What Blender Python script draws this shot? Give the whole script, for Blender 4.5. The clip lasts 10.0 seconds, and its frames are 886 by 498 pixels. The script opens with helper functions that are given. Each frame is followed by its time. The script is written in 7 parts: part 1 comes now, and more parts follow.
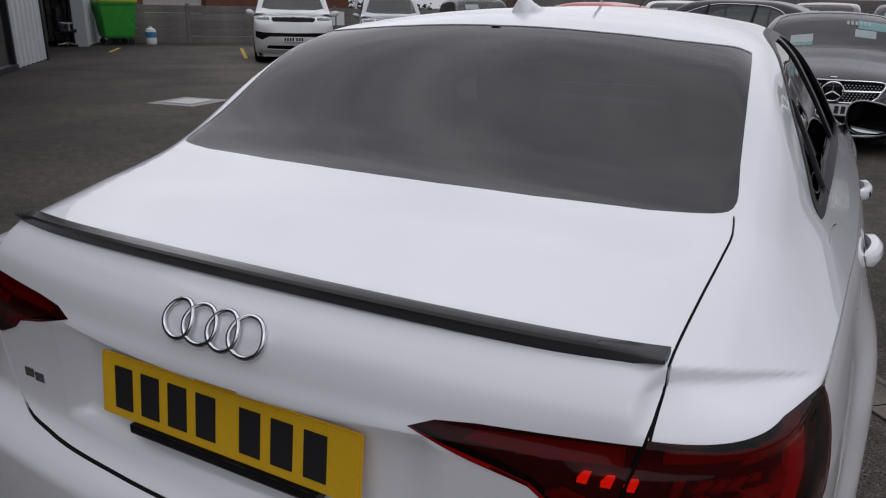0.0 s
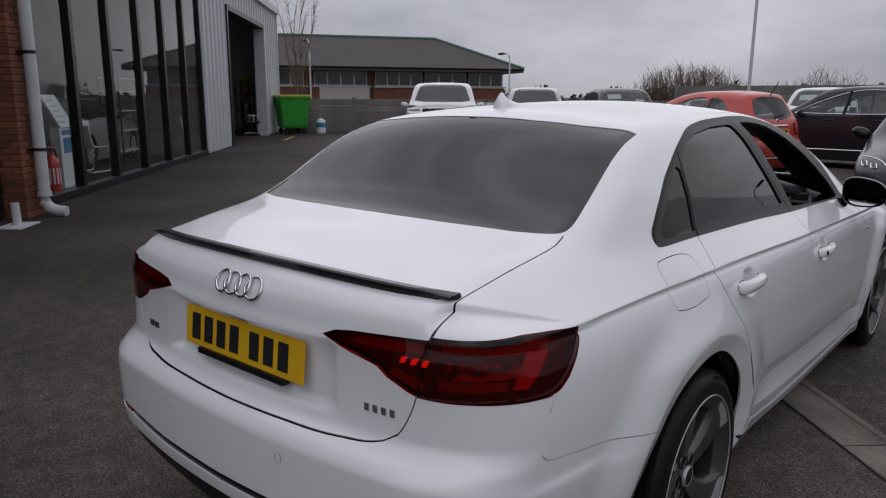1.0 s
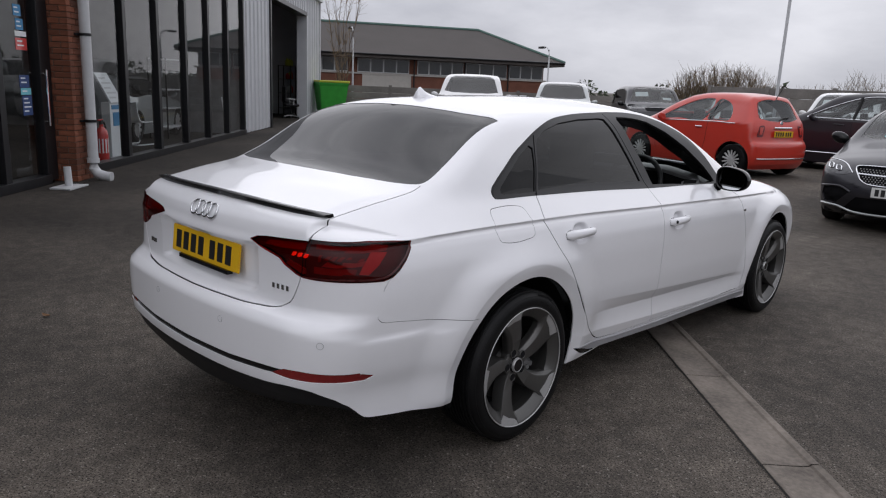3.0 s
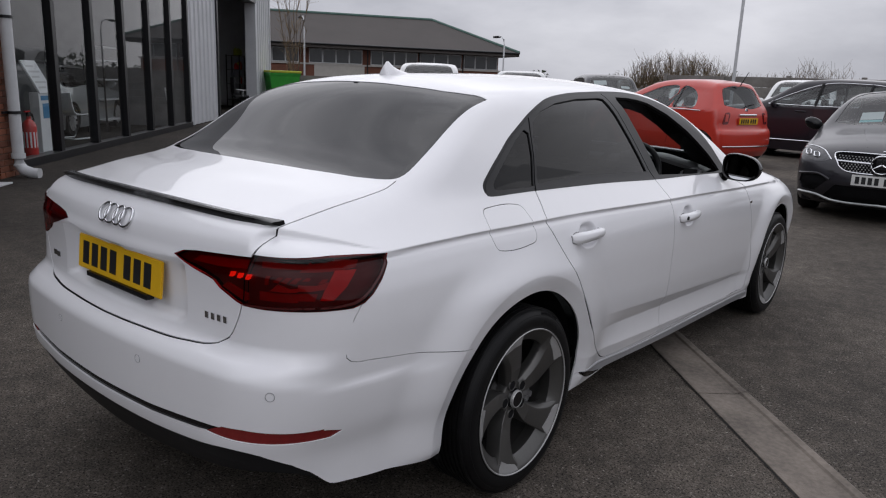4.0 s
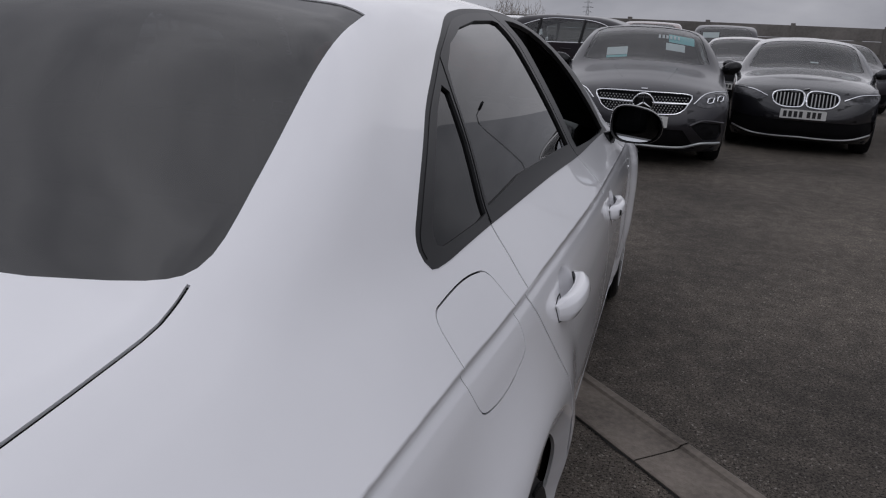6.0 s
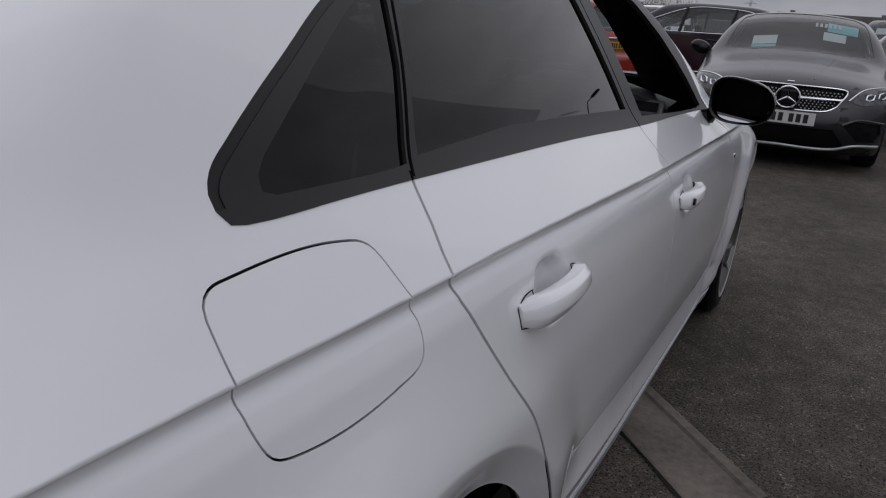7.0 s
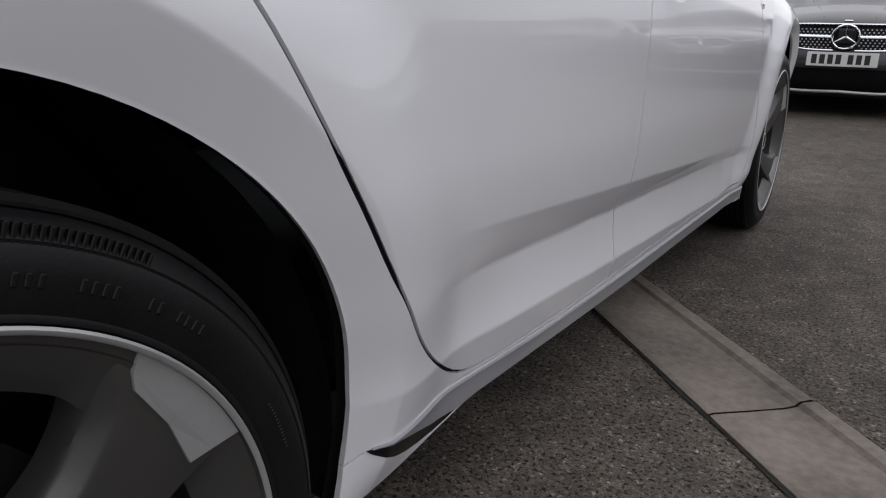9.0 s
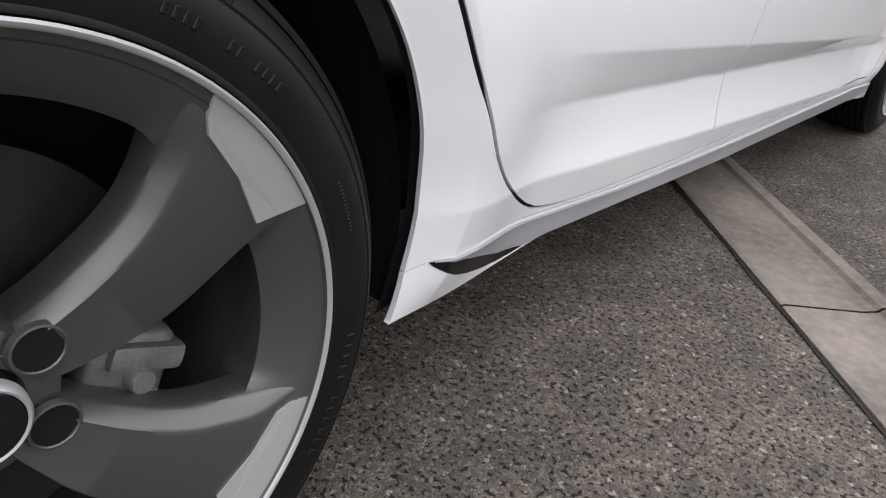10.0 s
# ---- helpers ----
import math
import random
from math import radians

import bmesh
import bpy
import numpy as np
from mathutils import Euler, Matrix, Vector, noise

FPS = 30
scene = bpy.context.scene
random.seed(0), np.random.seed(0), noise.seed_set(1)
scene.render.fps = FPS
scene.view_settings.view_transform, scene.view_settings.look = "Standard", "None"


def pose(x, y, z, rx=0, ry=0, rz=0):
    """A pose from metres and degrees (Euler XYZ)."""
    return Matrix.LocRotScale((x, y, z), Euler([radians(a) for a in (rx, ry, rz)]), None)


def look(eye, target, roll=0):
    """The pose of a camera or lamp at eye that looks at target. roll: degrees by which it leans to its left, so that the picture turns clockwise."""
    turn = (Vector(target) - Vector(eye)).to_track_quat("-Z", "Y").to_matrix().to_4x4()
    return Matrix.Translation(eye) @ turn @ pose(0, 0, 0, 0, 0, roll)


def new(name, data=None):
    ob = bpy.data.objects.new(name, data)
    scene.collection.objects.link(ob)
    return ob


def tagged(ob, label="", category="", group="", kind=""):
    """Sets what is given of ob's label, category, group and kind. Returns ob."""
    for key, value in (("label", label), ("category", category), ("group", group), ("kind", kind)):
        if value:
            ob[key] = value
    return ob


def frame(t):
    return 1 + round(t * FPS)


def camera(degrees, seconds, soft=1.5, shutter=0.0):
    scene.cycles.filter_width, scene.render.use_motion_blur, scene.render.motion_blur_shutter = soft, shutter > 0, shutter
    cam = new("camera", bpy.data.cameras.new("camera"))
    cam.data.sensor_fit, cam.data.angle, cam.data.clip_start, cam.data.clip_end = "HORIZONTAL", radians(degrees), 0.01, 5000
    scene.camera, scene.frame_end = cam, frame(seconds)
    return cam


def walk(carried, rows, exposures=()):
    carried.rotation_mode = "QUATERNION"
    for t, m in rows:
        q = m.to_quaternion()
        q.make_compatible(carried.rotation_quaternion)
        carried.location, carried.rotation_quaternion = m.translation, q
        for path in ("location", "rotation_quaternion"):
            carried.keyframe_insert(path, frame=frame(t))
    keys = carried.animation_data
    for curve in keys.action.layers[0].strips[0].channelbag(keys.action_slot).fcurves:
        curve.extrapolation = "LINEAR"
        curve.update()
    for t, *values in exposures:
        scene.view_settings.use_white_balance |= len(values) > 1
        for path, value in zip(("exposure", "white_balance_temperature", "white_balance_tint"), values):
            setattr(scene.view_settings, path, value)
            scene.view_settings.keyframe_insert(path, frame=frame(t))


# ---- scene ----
cam = camera(63.2, 10.0, soft=1.15)
PATH = [
    (0, (0.736, -0.607, 1.41), (-0.133, 1.079, 0.775), 1.2),
    (0.5, (1.125, -0.769, 1.425), (-0.023, 0.779, 0.89), -1.3),
    (1, (1.572, -0.959, 1.442), (0.317, 0.542, 1.027), 0.3),
    (1.5, (1.941, -1.049, 1.438), (0.608, 0.385, 1.031), 0.2),
    (2, (2.328, -1.135, 1.442), (0.969, 0.265, 1.004), 0.8),
    (2.5, (2.572, -1.291, 1.455), (1.229, 0.131, 1.038), 2.7),
    (2.7, (2.611, -1.315, 1.478), (1.268, 0.102, 1.045), 2.4),
    (3.8, (2.263, -1.025, 1.406), (0.986, 0.444, 0.945), 2.9),
    (4, (2.127, -0.923, 1.396), (0.888, 0.578, 0.936), 2.2),
    (4.5, (1.761, -0.686, 1.396), (0.708, 0.934, 0.881), 3.2),
    (5, (1.423, -0.382, 1.375), (0.578, 1.343, 0.818), 2.9),
    (5.2, (1.317, -0.269, 1.383), (0.553, 1.484, 0.798), 3.1),
    (6.3, (0.984, 0.251, 1.278), (0.472, 2.093, 0.693), 2.8),
    (6.5, (1.025, 0.313, 1.253), (0.388, 2.107, 0.641), 3.9),
    (7, (1.165, 0.534, 1.206), (0.303, 2.225, 0.576), 4.3),
    (7.5, (1.234, 0.71, 1.151), (0.3, 2.347, 0.483), 4.0),
    (8, (1.269, 0.855, 1.0), (0.319, 2.502, 0.381), 3.2),
    (8.5, (1.262, 0.936, 0.847), (0.274, 2.602, 0.35), 2.0),
    (9, (1.284, 0.936, 0.732), (0.278, 2.556, 0.13), 1.1),
    (9.5, (1.286, 0.929, 0.666), (0.28, 2.464, -0.127), 2.5),
    (10, (1.29, 0.938, 0.67), (0.206, 2.334, -0.267), 7.0),
]
walk(cam, [(t, look(eye, target, roll)) for t, eye, target, roll in PATH], exposures=[(0.0, -.42, 6200, 14), (0.6, -.58, 6200, 14), (1.2, -.42, 6200, 14), (2.0, -.15, 6200, 14), (2.6, 0.0, 6250, 13), (3.8, -.12, 6250, 13), (5.0, -.36, 6200, 14), (6.5, -.66, 6200, 14), (7.5, -.62, 6200, 14), (8.5, -.18, 6250, 13), (9.2, .40, 6350, 12), (9.7, 1.12, 6400, 12), (10.0, 1.32, 6400, 12)])

from mathutils.geometry import delaunay_2d_cdt

# ---- sky, sun ----
world = bpy.data.worlds.new("overcast_sky")
scene.world = world
world.use_nodes = True
wn, wl = world.node_tree.nodes, world.node_tree.links
wn.clear()
sky = wn.new("ShaderNodeTexSky")
sky.sky_type, sky.sun_disc, sky.sun_elevation, sky.sun_rotation = "NISHITA", False, radians(40), radians(150)
sky.air_density, sky.dust_density, sky.ozone_density = 1.0, 5.0, 1.0
grey = wn.new("ShaderNodeHueSaturation")
grey.inputs["Saturation"].default_value = 0.12
coord = wn.new("ShaderNodeTexCoord")
stretch = wn.new("ShaderNodeMapping")
stretch.inputs["Scale"].default_value = (1.2, 1.2, 3.2)
cloud = wn.new("ShaderNodeTexNoise")
cloud.inputs["Scale"].default_value, cloud.inputs["Detail"].default_value, cloud.inputs["Roughness"].default_value = 2.2, 7, 0.55
ramp = wn.new("ShaderNodeValToRGB")
ramp.color_ramp.elements[0].position, ramp.color_ramp.elements[0].color = 0.30, (0.50, 0.51, 0.55, 1)
ramp.color_ramp.elements[1].position, ramp.color_ramp.elements[1].color = 0.70, (1.0, 1.0, 1.02, 1)
veil = wn.new("ShaderNodeMix")
veil.data_type = "RGBA"
veil.inputs["Factor"].default_value = 0.75
bright = wn.new("ShaderNodeVectorMath")
bright.operation = "SCALE"
bright.inputs["Scale"].default_value = 0.06
deck = wn.new("ShaderNodeVectorMath")
deck.operation = "SCALE"
deck.inputs["Scale"].default_value = 1.15
back = wn.new("ShaderNodeBackground")
back.inputs["Strength"].default_value = 1.0
out = wn.new("ShaderNodeOutputWorld")
wl.new(sky.outputs["Color"], grey.inputs["Color"])
wl.new(grey.outputs["Color"], bright.inputs[0])
wl.new(coord.outputs["Generated"], stretch.inputs["Vector"])
wl.new(stretch.outputs["Vector"], cloud.inputs["Vector"])
wl.new(cloud.outputs["Fac"], ramp.inputs["Fac"])
wl.new(ramp.outputs["Color"], deck.inputs[0])
wl.new(bright.outputs["Vector"], veil.inputs["A"])
wl.new(deck.outputs["Vector"], veil.inputs["B"])
parts_ = wn.new("ShaderNodeSeparateXYZ")
climb = wn.new("ShaderNodeMapRange")
climb.inputs["From Min"].default_value, climb.inputs["From Max"].default_value = -0.02, 0.85
climb.inputs["To Min"].default_value, climb.inputs["To Max"].default_value = 0.73, 1.52
side_dot = wn.new("ShaderNodeVectorMath")
side_dot.operation = "DOT_PRODUCT"
side_dot.inputs[1].default_value = (-.98, .17, 0)
side_fac = wn.new("ShaderNodeMapRange")
side_fac.inputs["From Min"].default_value, side_fac.inputs["From Max"].default_value = -.3, .9
side_fac.inputs["To Min"].default_value, side_fac.inputs["To Max"].default_value = .94, 1.18
both = wn.new("ShaderNodeMath")
both.operation = "MULTIPLY"
wl.new(coord.outputs["Generated"], side_dot.inputs[0])
wl.new(side_dot.outputs["Value"], side_fac.inputs["Value"])
rise = wn.new("ShaderNodeVectorMath")
rise.operation = "SCALE"
wl.new(coord.outputs["Generated"], parts_.inputs[0])
wl.new(parts_.outputs["Z"], climb.inputs["Value"])
wl.new(veil.outputs["Result"], rise.inputs[0])
wl.new(climb.outputs["Result"], both.inputs[0])
wl.new(side_fac.outputs["Result"], both.inputs[1])
wl.new(both.outputs[0], rise.inputs["Scale"])
wl.new(rise.outputs["Vector"], back.inputs["Color"])
wl.new(back.outputs["Background"], out.inputs["Surface"])

sun_data = bpy.data.lights.new("sun", "SUN")
sun_data.energy, sun_data.angle, sun_data.color = 0.7, radians(100), (1.0, 0.97, 0.93)
sun = new("sun", sun_data)
sun.matrix_world = pose(0, 0, 20, 50, 0, -150)


# ---- materials ----
MATS = {}


def mat(name, color, rough=0.5, metal=0.0, vary=0.12, scale=4.0, bump=0.0, bump_scale=120.0, coat=0.0, spec=0.5, tint=None, emit=None, island=0.0):
    """A principled material whose colour wanders at two scales, with optional fine relief."""
    if name in MATS:
        return MATS[name]
    m = bpy.data.materials.new(name)
    m.use_nodes = True
    nt = m.node_tree
    b = nt.nodes["Principled BSDF"]
    b.inputs["Roughness"].default_value, b.inputs["Metallic"].default_value = rough, metal
    b.inputs["Specular IOR Level"].default_value = spec
    b.inputs["Coat Weight"].default_value, b.inputs["Coat Roughness"].default_value = coat, 0.03
    tc = nt.nodes.new("ShaderNodeTexCoord")
    last = None
    if vary:
        dark = [c * (1 - vary) for c in color]
        light = [min(1, c * (1 + vary)) for c in (tint or color)]
        big, fine = nt.nodes.new("ShaderNodeTexNoise"), nt.nodes.new("ShaderNodeTexNoise")
        big.inputs["Scale"].default_value, big.inputs["Detail"].default_value = scale, 5
        fine.inputs["Scale"].default_value, fine.inputs["Detail"].default_value = scale * 14, 3
        for n in (big, fine):
            nt.links.new(tc.outputs["Object"], n.inputs["Vector"])
        add = nt.nodes.new("ShaderNodeMath")
        add.operation = "MULTIPLY_ADD"
        add.inputs[1].default_value, add.inputs[2].default_value = 0.35, 0.0
        nt.links.new(fine.outputs["Fac"], add.inputs[0])
        total = nt.nodes.new("ShaderNodeMath")
        total.operation = "MULTIPLY_ADD"
        total.inputs[1].default_value = 0.65
        nt.links.new(big.outputs["Fac"], total.inputs[0])
        nt.links.new(add.outputs[0], total.inputs[2])
        mix = nt.nodes.new("ShaderNodeValToRGB")
        mix.color_ramp.elements[0].position, mix.color_ramp.elements[1].position = 0.32, 0.68
        mix.color_ramp.elements[0].color, mix.color_ramp.elements[1].color = (*dark, 1), (*light, 1)
        nt.links.new(total.outputs[0], mix.inputs["Fac"])
        last = mix.outputs["Color"]
        if island:
            info = nt.nodes.new("ShaderNodeObjectInfo")
            hsv = nt.nodes.new("ShaderNodeHueSaturation")
            rng = nt.nodes.new("ShaderNodeMapRange")
            rng.inputs["To Min"].default_value, rng.inputs["To Max"].default_value = 1 - island, 1 + island
            nt.links.new(info.outputs["Random"], rng.inputs["Value"])
            nt.links.new(rng.outputs["Result"], hsv.inputs["Value"])
            nt.links.new(last, hsv.inputs["Color"])
            last = hsv.outputs["Color"]
        nt.links.new(last, b.inputs["Base Color"])
    else:
        b.inputs["Base Color"].default_value = (*color, 1)
    if bump:
        n = nt.nodes.new("ShaderNodeTexNoise")
        n.inputs["Scale"].default_value, n.inputs["Detail"].default_value = bump_scale, 4
        bm_ = nt.nodes.new("ShaderNodeBump")
        bm_.inputs["Strength"].default_value, bm_.inputs["Distance"].default_value = bump, 0.004
        nt.links.new(tc.outputs["Object"], n.inputs["Vector"])
        nt.links.new(n.outputs["Fac"], bm_.inputs["Height"])
        nt.links.new(bm_.outputs["Normal"], b.inputs["Normal"])
    if emit:
        b.inputs["Emission Color"].default_value, b.inputs["Emission Strength"].default_value = (*emit[0], 1), emit[1]
    MATS[name] = m
    return m


def pane_mat(name, tint, ior=1.5, rough=0.01):
    """A thin pane: what lies behind shows tinted, with the gloss of glass over it."""
    if name in MATS:
        return MATS[name]
    m = bpy.data.materials.new(name)
    m.use_nodes = True
    nt = m.node_tree
    nt.nodes.remove(nt.nodes["Principled BSDF"])
    clear, gloss, mix, lw = (nt.nodes.new("ShaderNode" + k) for k in ("BsdfTransparent", "BsdfGlossy", "MixShader", "LayerWeight"))
    clear.inputs["Color"].default_value = (*tint, 1)
    gloss.inputs["Roughness"].default_value = rough
    lw.inputs["Blend"].default_value = 0.5
    head_on = ((ior - 1) / (ior + 1)) ** 2
    power, amount = nt.nodes.new("ShaderNodeMath"), nt.nodes.new("ShaderNodeMath")
    power.operation, amount.operation = "POWER", "MULTIPLY_ADD"
    power.inputs[1].default_value = 5.0
    amount.inputs[1].default_value, amount.inputs[2].default_value = 1 - head_on, head_on
    nt.links.new(lw.outputs["Facing"], power.inputs[0])
    nt.links.new(power.outputs[0], amount.inputs[0])
    nt.links.new(amount.outputs[0], mix.inputs[0])
    nt.links.new(clear.outputs[0], mix.inputs[1])
    nt.links.new(gloss.outputs[0], mix.inputs[2])
    nt.links.new(mix.outputs[0], nt.nodes["Material Output"].inputs["Surface"])
    MATS[name] = m
    return m


WHITE = mat("white_paint", (.78, .78, .80), .32, vary=.012, scale=1.5, coat=1.0)
BLACK_GLOSS = mat("gloss_black", (.006, .006, .007), .18, vary=.2, coat=.0, spec=.35)
BLACK_TRIM = mat("black_trim", (.010, .010, .011), .48, vary=.25, scale=9, bump=.05, bump_scale=600, spec=.3)
SATIN_TRIM = mat("satin_black_trim", (.013, .013, .014), .45, vary=.15, scale=9, spec=.32)
CABIN = mat("dark_cabin", (.008, .008, .009), .8, vary=.3, scale=8, spec=.12)
TYRE_RUBBER = mat("tyre_rubber", (.0050, .0050, .0054), .5, vary=.3, scale=18, bump=.10, bump_scale=300, spec=.2)
CHROME = mat("chrome", (.75, .76, .78), .10, 1.0, vary=.03)
ALLOY_DARK = mat("grey_alloy", (.115, .113, .109), .38, .70, vary=.06, scale=10, bump=.03, bump_scale=900)
ALLOY_CUT = mat("cut_alloy", (.42, .42, .42), .38, .45, vary=.05, scale=30)
IRON = mat("brake_iron", (.20, .20, .20), .5, .55, vary=.3, scale=30, bump=.2, bump_scale=200)
PRIVACY = pane_mat("privacy_glass", (.035, .035, .04), 1.44)
REAR_PRIVACY = pane_mat("rear_privacy_glass", (.035, .035, .04), 1.78)
CLEAR = pane_mat("clear_glass", (.75, .80, .78), 1.5)

# ---- building tools ----
def thing(name, label, category, m=None, group="", kind=""):
    ob = new(name)
    ob.empty_display_size = 0.2
    if m is not None:
        ob.matrix_world = m
    return tagged(ob, label, category, group, kind)


def mesh_of(bm, smooth=False):
    me = bpy.data.meshes.new("mesh")
    bm.to_mesh(me)
    bm.free()
    if smooth:
        me.shade_smooth()
        me.set_sharp_from_angle(angle=radians(38))
    return me


def part(name, bm, material, parent=None, label="", smooth=False, m=None):
    """Links a bmesh or a mesh as one object under its parent."""
    me = bm if isinstance(bm, bpy.types.Mesh) else mesh_of(bm, smooth)
    if material and not me.materials:
        for one in (material if isinstance(material, (list, tuple)) else [material]):
            me.materials.append(one)
    ob = new(name, me)
    if parent:
        ob.parent = parent
    if m is not None:
        ob.matrix_basis = m
    return tagged(ob, label)


def box(x0, x1, y0, y1, z0, z1, bevel=0.0, bm=None, seg=2):
    bm2 = bmesh.new()
    bmesh.ops.create_cube(bm2, size=1)
    for v in bm2.verts:
        v.co = Vector(((x0 + x1) / 2 + v.co.x * (x1 - x0), (y0 + y1) / 2 + v.co.y * (y1 - y0), (z0 + z1) / 2 + v.co.z * (z1 - z0)))
    if bevel:
        bmesh.ops.bevel(bm2, geom=bm2.edges[:], offset=bevel, segments=seg, affect="EDGES", profile=.6)
    if bm is None:
        return bm2
    return join(bm, bm2)


def join(bm, other, m=None):
    if m is not None:
        bmesh.ops.transform(other, matrix=m, verts=other.verts[:])
    me = bpy.data.meshes.new("tmp")
    other.to_mesh(me)
    other.free()
    bm.from_mesh(me)
    bpy.data.meshes.remove(me)
    return bm


def tube(points, radius, sides=8, closed=False, caps=True, bm=None):
    """A tube along points; radius may be one number or one a point."""
    bm = bm or bmesh.new()
    pts = [Vector(p) for p in points]
    n = len(pts)
    rings, up = [], Vector((0.0123, 0.031, 1)).normalized()
    for i, p in enumerate(pts):
        d = (pts[(i + 1) % n] - pts[i - 1]) if closed else (pts[min(i + 1, n - 1)] - pts[max(i - 1, 0)])
        d.normalize()
        a = d.cross(up)
        if a.length < .05:
            a = d.cross(Vector((1, 0, 0)))
        a.normalize()
        b = a.cross(d)
        r = radius[i] if isinstance(radius, (list, tuple)) else radius
        rings.append([bm.verts.new(p + r * (math.cos(t) * a + math.sin(t) * b)) for t in (2 * math.pi * k / sides for k in range(sides))])
    for i in range(n if closed else n - 1):
        r0, r1 = rings[i], rings[(i + 1) % n]
        for k in range(sides):
            bm.faces.new((r0[k], r0[(k + 1) % sides], r1[(k + 1) % sides], r1[k]))
    if caps and not closed:
        bm.faces.new(rings[0][::-1])
        bm.faces.new(rings[-1])
    bmesh.ops.recalc_face_normals(bm, faces=bm.faces[:])
    return bm


def lathe(profile, sides=64, bm=None):
    """Turns (radius, x) pairs round the x axis."""
    bm = bm or bmesh.new()
    rings = []
    for r, x in profile:
        rings.append([bm.verts.new((x, r * math.cos(t), r * math.sin(t))) for t in (2 * math.pi * k / sides for k in range(sides))])
    for r0, r1 in zip(rings, rings[1:]):
        for k in range(sides):
            bm.faces.new((r0[k], r0[(k + 1) % sides], r1[(k + 1) % sides], r1[k]))
    bmesh.ops.recalc_face_normals(bm, faces=bm.faces[:])
    return bm


def slab(outline, depth, bevel=0.0, m=None):
    """A plate from a flat outline in x and y, with its top at z = 0 and its underside at -depth."""
    bm = bmesh.new()
    top = bm.faces.new([bm.verts.new((x, y, 0)) for x, y in outline])
    if top.normal.z < 0 or sum(a[0] * b[1] - b[0] * a[1] for a, b in zip(outline, outline[1:] + outline[:1])) < 0:
        top.normal_flip()
    got = bmesh.ops.extrude_face_region(bm, geom=[top])
    low = [g for g in got["geom"] if isinstance(g, bmesh.types.BMVert)]
    for v in low:
        v.co.z = 0
    for v in top.verts:
        v.co.z = -depth
    bmesh.ops.recalc_face_normals(bm, faces=bm.faces[:])
    if bevel:
        bmesh.ops.bevel(bm, geom=bm.edges[:], offset=bevel, segments=2, affect="EDGES")
    if m is not None:
        bmesh.ops.transform(bm, matrix=m, verts=bm.verts[:])
    return bm


def inside(poly, q):
    """Which of the points q lie in the polygon."""
    p = np.asarray(poly, float)
    a, b = p, np.roll(p, -1, 0)
    hit = np.zeros(len(q), bool)
    for (x0, y0), (x1, y1) in zip(a, b):
        if y0 != y1:
            cross = (y0 > q[:, 1]) != (y1 > q[:, 1])
            hit ^= cross & (q[:, 0] < (x1 - x0) * (q[:, 1] - y0) / (y1 - y0) + x0)
    return hit


def rounded(pts, step_=0.02, smooth=True, closed=True):
    """A smooth line through points, in even steps."""
    p = np.asarray(pts, float)
    n = len(p)
    res = []
    for i in range(n if closed else n - 1):
        p0, p1, p2, p3 = (p[(i - 1) % n], p[i], p[(i + 1) % n], p[(i + 2) % n]) if closed else (p[max(i - 1, 0)], p[i], p[i + 1], p[min(i + 2, n - 1)])
        k = max(1, int(np.linalg.norm(p2 - p1) / step_))
        for j in range(k):
            s = j / k
            if smooth:
                t0, t1 = np.linalg.norm(p1 - p0) + 1e-9, np.linalg.norm(p2 - p1) + 1e-9
                t2 = np.linalg.norm(p3 - p2) + 1e-9
                m1 = ((p1 - p0) / t0 + (p2 - p1) / t1) / 2 * t1
                m2 = ((p2 - p1) / t1 + (p3 - p2) / t2) / 2 * t1
                res.append((1 + 2 * s) * (1 - s) ** 2 * p1 + s * (1 - s) ** 2 * m1 + s * s * (3 - 2 * s) * p2 + s * s * (s - 1) * m2)
            else:
                res.append(p1 + s * (p2 - p1))
    if not closed:
        res.append(p[-1])
    return [tuple(r) for r in res]


def strip(pts, width, closed=False):
    """A thin polygon along a line: a gap between two panels."""
    p = np.asarray(pts, float)
    d = (np.roll(p, -1, 0) - np.roll(p, 1, 0)) if closed else np.gradient(p, axis=0)
    d /= np.linalg.norm(d, axis=1, keepdims=True) + 1e-12
    n = np.stack([-d[:, 1], d[:, 0]], 1) * width / 2
    if closed:
        return [tuple(q) for q in p + n], [tuple(q) for q in p - n]
    return [tuple(q) for q in np.concatenate([p + n, (p - n)[::-1]])]


PLANES = {0: (1, 2), 1: (0, 2), 2: (0, 1)}


